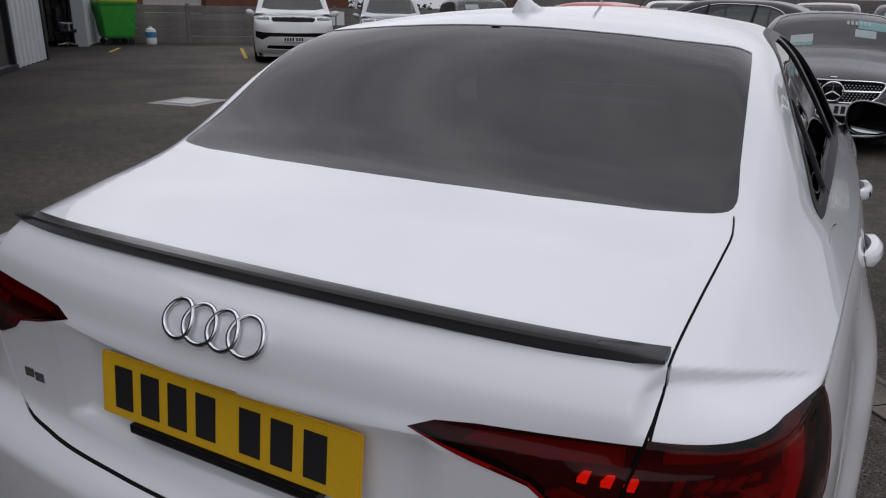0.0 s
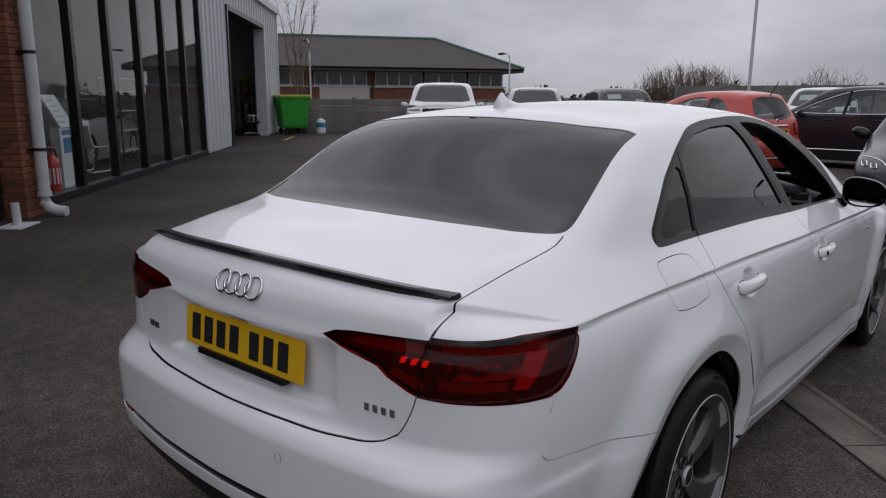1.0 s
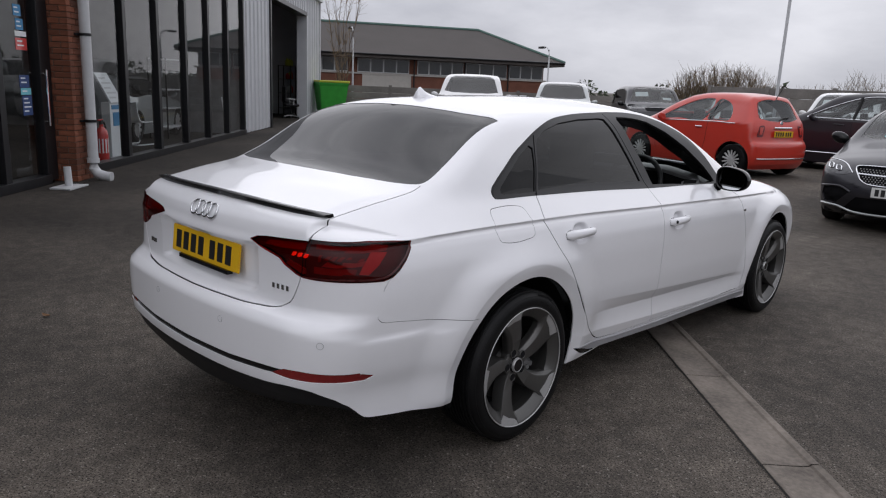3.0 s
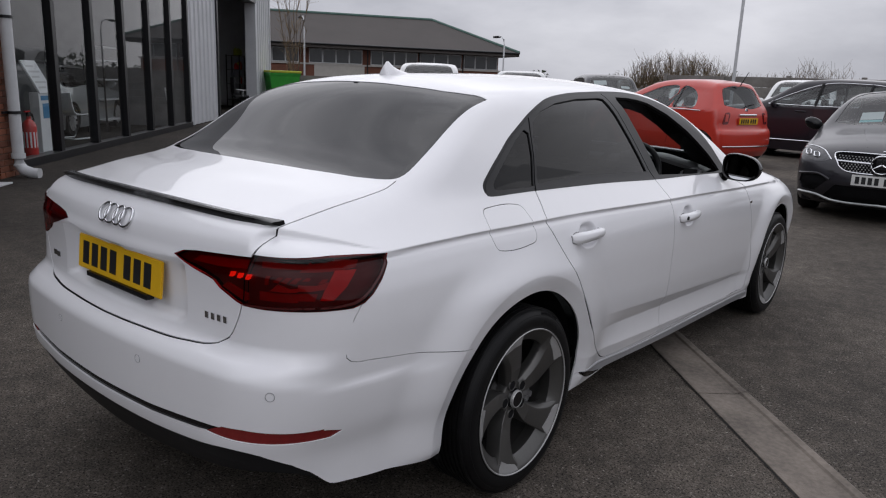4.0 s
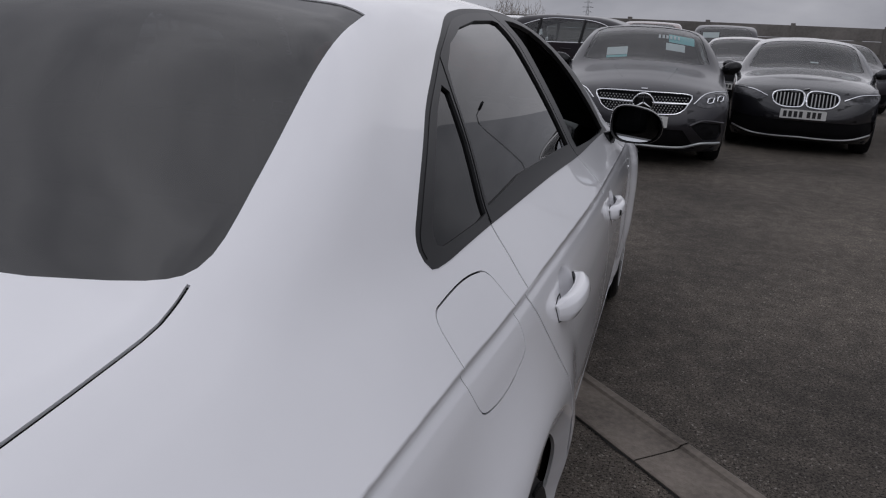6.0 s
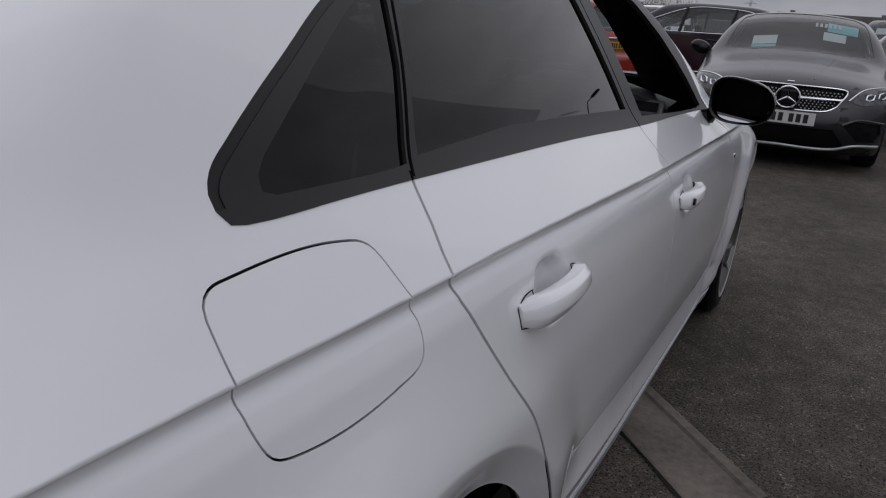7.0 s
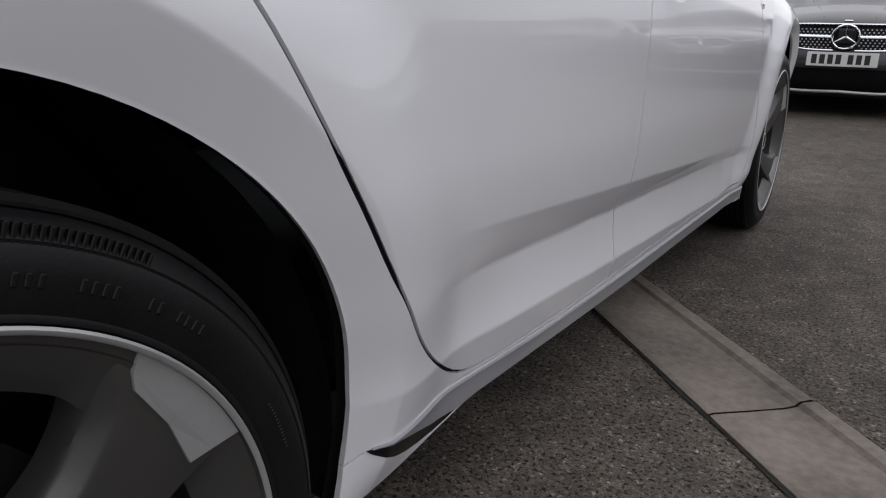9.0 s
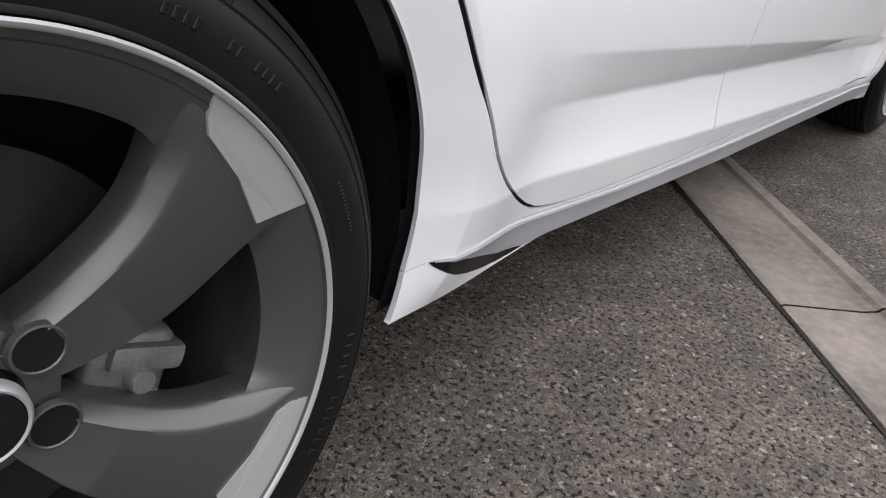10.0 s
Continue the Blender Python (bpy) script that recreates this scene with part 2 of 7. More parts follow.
class Skin:
    """A car's right half as a labelled surface that outlines can be cut into."""

    def __init__(self, f, verts, faces, start):
        self.f, self.start = f, start
        self.v = [tuple(q) for q in verts]
        self.faces, self.labels = [tuple(q) for q in faces], ["body"] * len(faces)

    def project(self, axis, q, sign):
        q = np.asarray(q, float)
        org, way = np.zeros((len(q), 3)), np.zeros((len(q), 3))
        a, b = PLANES[axis]
        org[:, a], org[:, b] = q[:, 0], q[:, 1]
        if axis == 1:
            org[:, 1] = self.start[1 if sign > 0 else 0]
        if axis == 2:
            org[:, 2] = .6
        way[:, axis] = sign
        return leave(self.f, org, way)

    def cut(self, axis, sign, least, outlines, within=None, lines_=()):
        """Cuts outlines [(label, polygon)] into the faces that look along the axis. The first that holds a face names it."""
        v = np.array(self.v)
        quads = [q if len(q) == 4 else (*q, q[-1]) for q in self.faces]
        idx = np.array(quads)
        ctr = v[idx].mean(1)
        nrm = np.cross(v[idx[:, 2]] - v[idx[:, 0]], v[idx[:, 3]] - v[idx[:, 1]])
        nrm /= np.linalg.norm(nrm, axis=1, keepdims=True) + 1e-12
        a, b = PLANES[axis]
        sel = (nrm[:, axis] * sign > least) & (np.array(self.labels) == "body")
        if within:
            sel &= within(ctr)
        flat = v[idx][:, :, (a, b)]
        lo, hi = flat.min(1) - 1e-4, flat.max(1) + 1e-4
        near = np.zeros(len(idx), bool)
        lines = []
        for _, poly in outlines:
            p = np.asarray(poly, float)
            lines.append(p)
            for p0, p1 in zip(p, np.roll(p, -1, 0)):
                q0, q1 = np.minimum(p0, p1), np.maximum(p0, p1)
                near |= (lo[:, 0] <= q1[0]) & (hi[:, 0] >= q0[0]) & (lo[:, 1] <= q1[1]) & (hi[:, 1] >= q0[1])
        for line in lines_:
            p = np.asarray(line, float)
            for p0, p1 in zip(p[:-1], p[1:]):
                q0, q1 = np.minimum(p0, p1), np.maximum(p0, p1)
                near |= (lo[:, 0] <= q1[0]) & (hi[:, 0] >= q0[0]) & (lo[:, 1] <= q1[1]) & (hi[:, 1] >= q0[1])
        near &= sel
        plain = sel & ~near
        for label, poly in outlines[::-1]:
            hit = inside(poly, ctr[:, (a, b)]) & plain
            for i in np.flatnonzero(hit):
                self.labels[i] = label
        if not near.any():
            return
        used = sorted({k for i in np.flatnonzero(near) for k in self.faces[i]})
        where = {k: n for n, k in enumerate(used)}
        pts = [Vector((v[k][a], v[k][b])) for k in used]
        nb, edges = len(pts), []
        for p in lines:
            n0 = len(pts)
            pts += [Vector(q) for q in p]
            edges += [(n0 + i, n0 + (i + 1) % len(p)) for i in range(len(p))]
        for p in lines_:
            n0 = len(pts)
            pts += [Vector(q) for q in p]
            edges += [(n0 + i, n0 + i + 1) for i in range(len(p) - 1)]
        src = [int(i) for i in np.flatnonzero(near)]
        polys = [[where[k] for k in dict.fromkeys(self.faces[i])] for i in src]
        rv, _, rf, ov, _, of = delaunay_2d_cdt(pts, edges, polys, 0, 1e-6, True)
        flatv = np.array([(q.x, q.y) for q in rv])
        ids, fresh = [None] * len(rv), []
        for i, o in enumerate(ov):
            old = [k for k in o if k < nb]
            if old:
                ids[i] = used[old[0]]
            else:
                fresh.append(i)
        keepf = [(f, o) for f, o in zip(rf, of) if o]
        need = {k for f, _ in keepf for k in f}
        fresh = [i for i in fresh if i in need]
        if fresh:
            for i, q in zip(fresh, self.project(axis, flatv[fresh], sign)):
                ids[i] = len(self.v)
                self.v.append(tuple(q))
        cen = np.array([flatv[list(f)].mean(0) for f, _ in keepf])
        name = np.array(["body"] * len(keepf), dtype=object)
        for label, poly in outlines[::-1]:
            name[inside(poly, cen)] = label
        gone = set(src)
        faces = [q for i, q in enumerate(self.faces) if i not in gone]
        labels = [q for i, q in enumerate(self.labels) if i not in gone]
        for (f, _), l in zip(keepf, name):
            q = tuple(ids[k] for k in f)
            if axis == 1 and sign > 0:
                q = q[::-1]
            if len(set(q)) == 3:
                faces.append(q)
                labels.append(l)
        self.faces, self.labels = faces, labels

    def mesh(self, label, whole=False, mirror=False, lift=0.0, depth=0.0, back=False):
        """The labelled faces as a mesh. whole: both halves in one; mirror: the left half; depth: edges turned in by that much."""
        want = {label} if isinstance(label, str) else set(label)
        fs = [f for f, l in zip(self.faces, self.labels) if l in want]
        used = sorted({k for f in fs for k in f})
        where = {k: n for n, k in enumerate(used)}
        p = np.array([self.v[k] for k in used])
        n = slope(self.f, p)
        p = p + lift * n
        tris = [tuple(where[k] for k in dict.fromkeys(f)) for f in fs]
        edge = {}
        for f in tris:
            for i in range(len(f)):
                e = (f[i], f[(i + 1) % len(f)])
                edge[e] = edge.get(e, 0) + 1
        rim = [e for e in edge if (e[1], e[0]) not in edge and not (abs(p[e[0], 0]) < 1e-4 and abs(p[e[1], 0]) < 1e-4)]
        ctr = p[[k for f in tris for k in f[:1]]].mean(0)
        if depth:
            base = len(p)
            vs, ns = [p], [n]
            quads = []
            for a, b in rim:
                along = p[b] - p[a]
                out = np.cross(along, (n[a] + n[b]) / 2)
                out /= np.linalg.norm(out) + 1e-12
                vs.append(np.array([p[a], p[b], p[b] - depth * n[b], p[a] - depth * n[a]]))
                ns.append(np.array([out] * 4))
                quads.append((base + 1, base, base + 3, base + 2))
                base += 4
            p, n = np.concatenate(vs), np.concatenate(ns)
            tris = tris + quads
        flip = np.array((-1, 1, 1))
        if whole:
            k = len(p)
            tris = tris + [tuple(q + k for q in f[::-1]) for f in tris]
            p, n = np.concatenate([p, p * flip]), np.concatenate([n, n * flip])
        elif mirror:
            tris, p, n = [f[::-1] for f in tris], p * flip, n * flip
        me = bpy.data.meshes.new("panel")
        me.from_pydata([tuple(q) for q in p], [], tris)
        me.shade_smooth()
        me.normals_split_custom_set_from_vertices([tuple(q) for q in n])
        return me


def leave(f, origin, way, far=3.0):
    """Where rays from inside leave the skin."""
    lo, hi = np.zeros(len(origin)), np.full(len(origin), far)
    for _ in range(34):
        mid = (lo + hi) / 2
        outside = f(origin + mid[:, None] * way) > 0
        lo, hi = np.where(outside, lo, mid), np.where(outside, mid, hi)
    return origin + hi[:, None] * way


def slope(f, p, e=.0025):
    n = np.stack([f(p + e * d) - f(p - e * d) for d in np.eye(3)], -1)
    return n / (np.linalg.norm(n, axis=-1, keepdims=True) + 1e-12)


def skin_grid(f, y0, y1, caps, along, low, high, z0=.13, zs=.62, fine=False):
    """Right half of a skin as a grid: round the tail, along the side, round the nose; low rows level, upper rows fanned."""
    turn, climb_ = np.linspace(-90, 0, caps), np.linspace(0, 90, high)[1:]
    if fine:
        # closer lines round the wing's ridge
        turn = np.concatenate([turn[turn < -56], np.arange(-56, -27, .6), turn[turn >= -27]])
        climb_ = np.concatenate([climb_[climb_ < 16.5], np.arange(16.5, 24.2, .26), climb_[climb_ >= 24.2]])
    spots = [(y0, math.cos(a), math.sin(a)) for a in np.radians(turn)] + [(y, 1, 0) for y in np.linspace(y0, y1, along)[1:-1]] \
        + [(y1, math.cos(a), math.sin(a)) for a in np.radians(np.linspace(0, 90, caps))]
    rows = [(z, 0.0) for z in np.linspace(z0, zs, low)] + [(zs, e) for e in np.radians(climb_)]
    org, way = [], []
    for y, cx, cy in spots:
        for z, e in rows:
            org.append((0, y, z))
            way.append((max(cx, 0) * math.cos(e) if cx > 1e-9 else 0.0, cy * math.cos(e), math.sin(e)))
    p = leave(f, np.array(org, float), np.array(way, float))
    p[np.abs(p[:, 0]) < 1e-6, 0] = 0
    n, m = len(spots), len(rows)
    faces = [(i * m + j, (i + 1) * m + j, (i + 1) * m + j + 1, i * m + j + 1) for i in range(n - 1) for j in range(m - 1)]
    return p, faces

# ---- the white saloon's skin: half-width, top, tail and nose as smooth curves ----
def curve(*pts):
    """A monotone cubic through (u, v) pairs."""
    u, v = np.array(pts, float).T
    h, d = np.diff(u), np.diff(v) / np.diff(u)
    m = np.zeros(len(u))
    m[0], m[-1] = d[0], d[-1]
    for i in range(1, len(u) - 1):
        if d[i - 1] * d[i] > 0:
            a, b = 2 * h[i] + h[i - 1], h[i] + 2 * h[i - 1]
            m[i] = (a + b) / (a / d[i - 1] + b / d[i])

    def value(q):
        q = np.clip(np.asarray(q, float), u[0], u[-1])
        i = np.clip(np.searchsorted(u, q) - 1, 0, len(u) - 2)
        s = (q - u[i]) / h[i]
        return ((1 + 2 * s) * (1 - s) ** 2 * v[i] + s * (1 - s) ** 2 * h[i] * m[i]
                + s * s * (3 - 2 * s) * v[i + 1] + s * s * (s - 1) * h[i] * m[i + 1])
    return value


def step(a, b, q):
    s = np.clip((q - a) / (b - a), 0, 1)
    return s * s * (3 - 2 * s)


def smax(a, b, k):
    """The larger of two, with the corner between them rounded."""
    h = np.maximum(k - np.abs(a - b), 0)
    return np.maximum(a, b) + h * h / (4 * k)


AXLE_R, AXLE_F, HUB, TYRE = 1.03, 3.85, 0.329, 0.329
# wheel arches: middle, radius, width of the flared face, and how much the swell grows and the face flattens towards the tail
ARCHES = ((1.040, .388, .054, .012), (3.85, .390, .050, .0))
crease_z = curve((-.1, .925), (.44, .934), (.87, .94), (1.16, .94), (2.17, .913), (3.0, .885), (3.85, .855), (4.8, .79))
crease_x = curve((-.1, .66), (.1, .72), (.25, .765), (.44, .801), (.87, .834), (1.16, .853), (2.17, .879), (3.0, .878), (3.85, .865), (4.4, .80), (4.8, .70))
shoulder = curve((0, 1.75), (.25, 1.65), (.64, 1.05), (.93, .76), (1.2, .85), (2.17, .97), (3.0, .97), (3.6, 1.2), (4.8, 2.0))
belt_z = curve((0, 1.03), (.64, 1.05), (.93, 1.048), (1.21, 1.041), (2.17, 1.005), (2.97, .972), (4.0, .94))
bulge = curve((.10, -.03), (.18, -.008), (.26, .004), (.38, .012), (.48, .030), (.60, .043), (.72, .044), (.82, .036), (.89, .017), (.915, .0050), (.9305, -.0050), (.9365, -.0042), (.940, .0), (1.2, .0))
roof_z = curve((-.1, 1.0), (.12, 1.022), (.22, 1.037), (.40, 1.075), (.60, 1.108), (.70, 1.150), (1.10, 1.378), (1.22, 1.402), (1.5, 1.418), (2.0, 1.427),
               (2.35, 1.420), (2.62, 1.398), (2.80, 1.355), (3.35, 1.075), (3.50, 1.02), (4.0, .945), (4.45, .83), (4.75, .66))
crown = curve((0, .06), (.55, .07), (.9, .13), (1.2, .165), (2.6, .19), (3.3, .11), (4.75, .10))
tail = curve((.10, .20), (.18, .13), (.26, .07), (.33, .035), (.38, .012), (.45, .0), (.56, -.001), (.622, .0), (.638, .0035), (.649, .013), (.662, .033), (.685, .066), (.70, .074), (.80, .078),
             (.86, .074), (.885, .068), (.92, .074), (.957, .090), (.985, .115), (1.01, .143), (1.03, .155), (1.2, .17))
ridge_z = curve((-.3, 1.014), (.10, 1.010), (.20, 1.003), (.32, .974), (.446, .939), (.6, .925))
nose = curve((.15, 4.55), (.25, 4.65), (.45, 4.70), (.60, 4.715), (.75, 4.68), (.9, 4.5))


def half_width(y, z):
    zc, xc = crease_z(y), crease_x(y)
    fold = bulge(z - zc + .94)
    fold = np.where((fold < 0) & (z > zc - .1), fold * step(.44, .60, y), fold)
    below = xc + fold * curve((0, 1.0), (1.2, 1.0), (2.2, .85), (3.0, .85), (3.85, 1.05), (4.7, 1.0))(y)
    up, mid, low = .513 - .075 * (y - 1.58), .445 - .050 * (y - 1.6), .356 - .060 * (y - 1.584)
    hollow = np.minimum(np.clip((up - z) / (up - mid), 0, 1), np.clip((z - low) / (mid - low), 0, 1))
    below = below - .020 * step(1.50, 1.80, y) * (1 - step(3.10, 3.38, y)) * hollow
    below = below - .20 * np.clip(low - z, 0, .07) * step(1.36, 1.50, y) * (1 - step(3.25, 3.45, y))
    for mid_, edge_, face_, more_ in ARCHES:
        r, rearward = np.hypot(y - mid_, z - HUB), step(mid_ + .22, mid_ - .12, y)
        lip = step(.20, .30, z) * (1 - step(.74, .90, z))
        below = below + lip * ((.024 + more_ * rearward) * step(edge_ + .22, edge_ + .058, r) - (.0235 - .8 * more_ * rearward) * np.clip((edge_ + face_ - r) / face_, 0, 1))
    for cy, cz in ((1.416, .858), (2.342, .822)):
        q = (np.abs((y - cy) / 1.32) ** 2.6 + np.abs(z - cz) ** 2.6) ** (1 / 2.6)
        below = below - .024 * (1 - step(.022, .049, q)) * (z < zc - .02)
    below = below + .007 * (1 - step(.612, .636, z + .06 * y)) * step(.40, .50, z) * (1 - step(.50, .66, y))
    k, zb = shoulder(y), belt_z(y)
    over = np.maximum(z - zb, 0)
    cabin = step(.45, .95, y) * (1 - step(3.3, 3.6, y))
    soft = np.where(z - zb < .03, np.maximum(z - zb + .03, 0) ** 2 / .12, z - zb)
    above = xc - k * (z - zc) + cabin * (k - .50) * soft - .045 * cabin * over ** 2 / .15
    return np.where(z > zc, above, below)


def skin(p):
    """Below 0 inside the car, above 0 outside."""
    x, y, z = np.abs(p[..., 0]), p[..., 1], p[..., 2]
    side = (x - half_width(y, z)) * .85
    top = (z - roof_z(y) + crown(y) * x * x) * .9
    recess = .030 * step(.70, .72, z) * (1 - step(.868, .878, z)) * (1 - step(.335, .365, x))
    back = tail(z) + recess + .045 * (x / .6) ** 2 - y
    front = y - (nose(z) - .16 * (x / .6) ** 2)
    f = smax(side, top, .05 + .03 * step(1.3, 1.8, y))
    f = smax(f, back, .16 - .125 * step(.90, 1.0, z))
    # the wing's ridge above the lamp and the hollow beneath it
    zr = ridge_z(y)
    tall = np.maximum(zr - .939, .002)
    drop = zr - z
    f = f + .36 * tall * np.clip(drop / (.35 * tall), 0, 1) * (1 - step(.25, 1.0, drop / tall)) * step(.596, .622, x) * (1 - step(.40, .47, y))
    return smax(f, front, .2)

# ---- the white saloon ----
SALOON = thing("saloon_car", "white four-door saloon car with dark tinted rear windows, parked on asphalt", "car")


def build_saloon():
    p, faces = skin_grid(skin, .95, 3.80, 50, 118, 28, 78, fine=True)
    s = Skin(skin, p, faces, (.95, 3.8))
    R = rounded
    # tail, seen from behind: x, z
    lamp_back = R([(.330, .900), (.365, .915), (.42, .922), (.63, .935), (.76, .941), (.95, .941), (.95, .806), (.80, .806), (.66, .803), (.600, .804), (.572, .812), (.517, .836), (.492, .856), (.42, .874)], .02, False)
    lid_line = R([(.623, 1.06), (.623, 1.018), (.623, 1.005), (.623, .992), (.623, .978), (.622, .958), (.618, .936), (.607, .89), (.597, .820), (.594, .803), (.572, .745), (.548, .706), (.515, .686), (.40, .672), (.2, .667), (-.02, .665)], .02, True, False)
    lid_back = [(-.02, 1.2)] + lid_line[::1] + [(-.02, .665)]
    bumper_back = R([(-.02, .664), (.2, .666), (.40, .671), (.515, .684), (.56, .700), (.585, .745), (.598, .79), (.60, .803), (.95, .803), (.95, .10), (-.02, .10)], .03, False)
    low_line = R([(-.02, .402), (.3, .405), (.50, .417), (.62, .428), (.69, .418), (.72, .40), (.74, .385), (.76, .355), (.772, .315), (.776, .302)], .02, True, False)
    low_back = low_line + [(.78, .05), (-.02, .05)]
    tuck_back = [(-.02, .275), (.2, .290), (.4, .312), (.60, .342), (.66, .350), (.70, .352), (.74, .345), (.765, .325), (.776, .302), (.95, .30), (.95, .02), (-.02, .02)]
    reflector = R([(.54, .462), (.60, .490), (.66, .493), (.76, .488), (.95, .485), (.95, .455), (.72, .455), (.62, .457)], .02, False)
    strip_low = R([(-.02, .464), (.3, .468), (.5, .480), (.60, .486), (.58, .466), (.50, .456), (.3, .443), (-.02, .438)], .03, False)
    s.cut(1, -1, .27, [("gap", strip(lid_line, .0036)), ("lamp_lid", [q for q in lamp_back if True]), ("lid", lid_back), ("reflector", reflector), ("strip_low", strip_low), ("tuck", tuck_back), ("low", low_back), ("bumper", bumper_back)],
          within=lambda c: (c[:, 2] < 1.03) & (c[:, 1] < np.where(c[:, 2] > .75, .55, .33)))
    # side: y, z
    arch_r = [(1.040 + .388 * math.cos(a), HUB + .388 * math.sin(a)) for a in np.radians(np.linspace(-14, 180, 60))] + [(.652, .27), (.645, .20), (.62, .05), (1.42, .05), (1.385, .19)]
    arch_f = [(AXLE_F + .386 * math.cos(a), HUB + .386 * math.sin(a)) for a in np.radians(np.linspace(0, 204, 44))] + [(3.50, .05), (4.24, .05)]
    lamp_side = R([(.0, .941), (.28, .941), (.36, .937), (.446, .931), (.440, .905), (.41, .868), (.375, .835), (.345, .815), (.31, .806), (.0, .806)], .02, False)
    bump_line = R([(.335, .812), (.312, .78), (.290, .715), (.286, .675), (.300, .662), (.36, .655), (.50, .638), (.60, .622), (.73, .602)], .02, True, False)
    bumper_side = R([(.335, .80), (.312, .78), (.290, .715), (.286, .675), (.300, .662), (.36, .655), (.50, .638), (.60, .622), (.76, .597), (.76, .10), (-.2, .10), (-.2, .80)], .03, False)
    low_side = [(-.1, .42), (.10, .418), (.133, .40), (.164, .385), (.206, .355), (.245, .318), (.262, .303), (.22, .325), (.17, .345), (.12, .352), (.08, .348), (-.1, .345)]
    tuck_side = [(-.1, .345), (.08, .348), (.12, .352), (.17, .345), (.22, .325), (.262, .303), (.29, .297), (.40, .285), (.67, .262), (.68, .05), (-.1, .05)]
    refl_side = [(-.1, .489), (.155, .488), (.235, .482), (.285, .468), (.25, .454), (-.1, .455)]
    flap = R([(.878, .972), (.882, .989), (.893, .998), (.912, 1.001), (1.044, 1.000), (1.078, .990), (1.092, .955), (1.100, .91), (1.090, .884), (1.044, .873), (.914, .872), (.889, .880), (.878, .905)], .006)
    fo, fi = strip(flap, .0021, True)
    if abs(np.ptp(np.array(fo), 0)).sum() < abs(np.ptp(np.array(fi), 0)).sum():
        fo, fi = fi, fo
    door_rear = R([(1.204, 1.036), (1.190, .985), (1.174, .936), (1.196, .885), (1.245, .800), (1.298, .725), (1.350, .645), (1.400, .570), (1.440, .508), (1.470, .465), (1.502, .420), (1.55, .372), (1.60, .336), (1.652, .308), (1.712, .297), (1.95, .287),
                   (2.4, .279), (3.0, .268), (3.34, .264)], .02, True, False)
    door_mid = R([(2.150, .998), (2.165, .93), (2.172, .90), (2.165, .75), (2.160, .60), (2.170, .40), (2.176, .283)], .02, True, False)
    door_front = R([(2.98, .96), (3.08, .93), (3.20, .87), (3.235, .78), (3.275, .65), (3.315, .50), (3.34, .38), (3.34, .264)], .02, True, False)
    # window line: outer edge of the black trim
    top = [(.932, 1.040), (.932, 1.052), (.942, 1.068), (.971, 1.089), (1.024, 1.122), (1.077, 1.152), (1.16, 1.198), (1.25, 1.238), (1.38, 1.290), (1.52, 1.328), (1.72, 1.350), (2.00, 1.361), (2.16, 1.363), (2.32, 1.361), (2.43, 1.354), (2.51, 1.345), (2.60, 1.327), (2.68, 1.306), (2.80, 1.263), (2.885, 1.219), (2.96, 1.149), (3.01, 1.088), (3.05, 1.026), (3.09, .966)]
    top = [(y, z + .004) for y, z in top]
    base = [(3.09, .955), (2.97, .962), (2.6, .978), (2.17, .992), (1.7, 1.014), (1.21, 1.027), (1.07, 1.029), (.98, 1.029), (.955, 1.030), (.940, 1.0325)]
    trim = R(top, .008, True, False) + R(base, .015, True, False)
    glass_q = R([(.985, 1.050), (.988, 1.062), (1.003, 1.076), (1.049, 1.105), (1.116, 1.146), (1.204, 1.196), (1.276, 1.228), (1.297, 1.216), (1.264, 1.14), (1.228, 1.08), (1.205, 1.043), (1.17, 1.041), (1.0, 1.045)], .015, False)
    glass_r = R([(1.232, 1.048), (1.250, 1.08), (1.285, 1.14), (1.322, 1.215), (1.352, 1.252), (1.44, 1.290), (1.58, 1.318), (1.78, 1.334), (1.98, 1.338), (2.020, 1.333), (2.045, 1.25), (2.085, 1.11), (2.105, 1.030), (1.9, 1.040), (1.5, 1.056)], .015, False)
    glass_f = R([(2.215, 1.008), (2.195, 1.10), (2.165, 1.22), (2.143, 1.328), (2.165, 1.342), (2.276, 1.340), (2.38, 1.331), (2.465, 1.317), (2.615, 1.262), (2.77, 1.178), (2.85, 1.118), (2.92, 1.060), (2.97, 1.003), (2.983, .976), (2.9, .973), (2.58, .986), (2.4, .997)], .015, False)
    split = R([(1.206, 1.03), (1.214, 1.046), (1.234, 1.078), (1.271, 1.14), (1.308, 1.215), (1.345, 1.280)], .02, True, False)
    pillar = R([(2.150, .998), (2.128, 1.05), (2.10, 1.16), (2.075, 1.26), (2.055, 1.362)], .02, True, False)
    skirt = R([(1.458, .303), (1.52, .300), (1.62, .292), (1.885, .275), (2.29, .261), (2.8, .248), (3.20, .238), (3.44, .232), (3.46, .204), (3.34, .195), (2.33, .228), (1.90, .249), (1.70, .256), (1.61, .252), (1.536, .284), (1.497, .297)], .03, False)
    insert = [(1.452, .3015), (1.497, .2965), (1.536, .284), (1.585, .266), (1.66, .252), (1.632, .2475), (1.60, .2465), (1.565, .250), (1.53, .2585), (1.50, .270), (1.476, .2835), (1.460, .294)]
    tail_seam = [(1.385, .2835), (1.405, .287), (1.43, .2945), (1.449, .3005)]
    under = [(1.36, .232), (1.5, .231), (1.63, .243), (1.70, .253), (1.9, .246), (2.33, .225), (3.34, .192), (3.6, .17), (3.6, .05), (1.36, .05)]
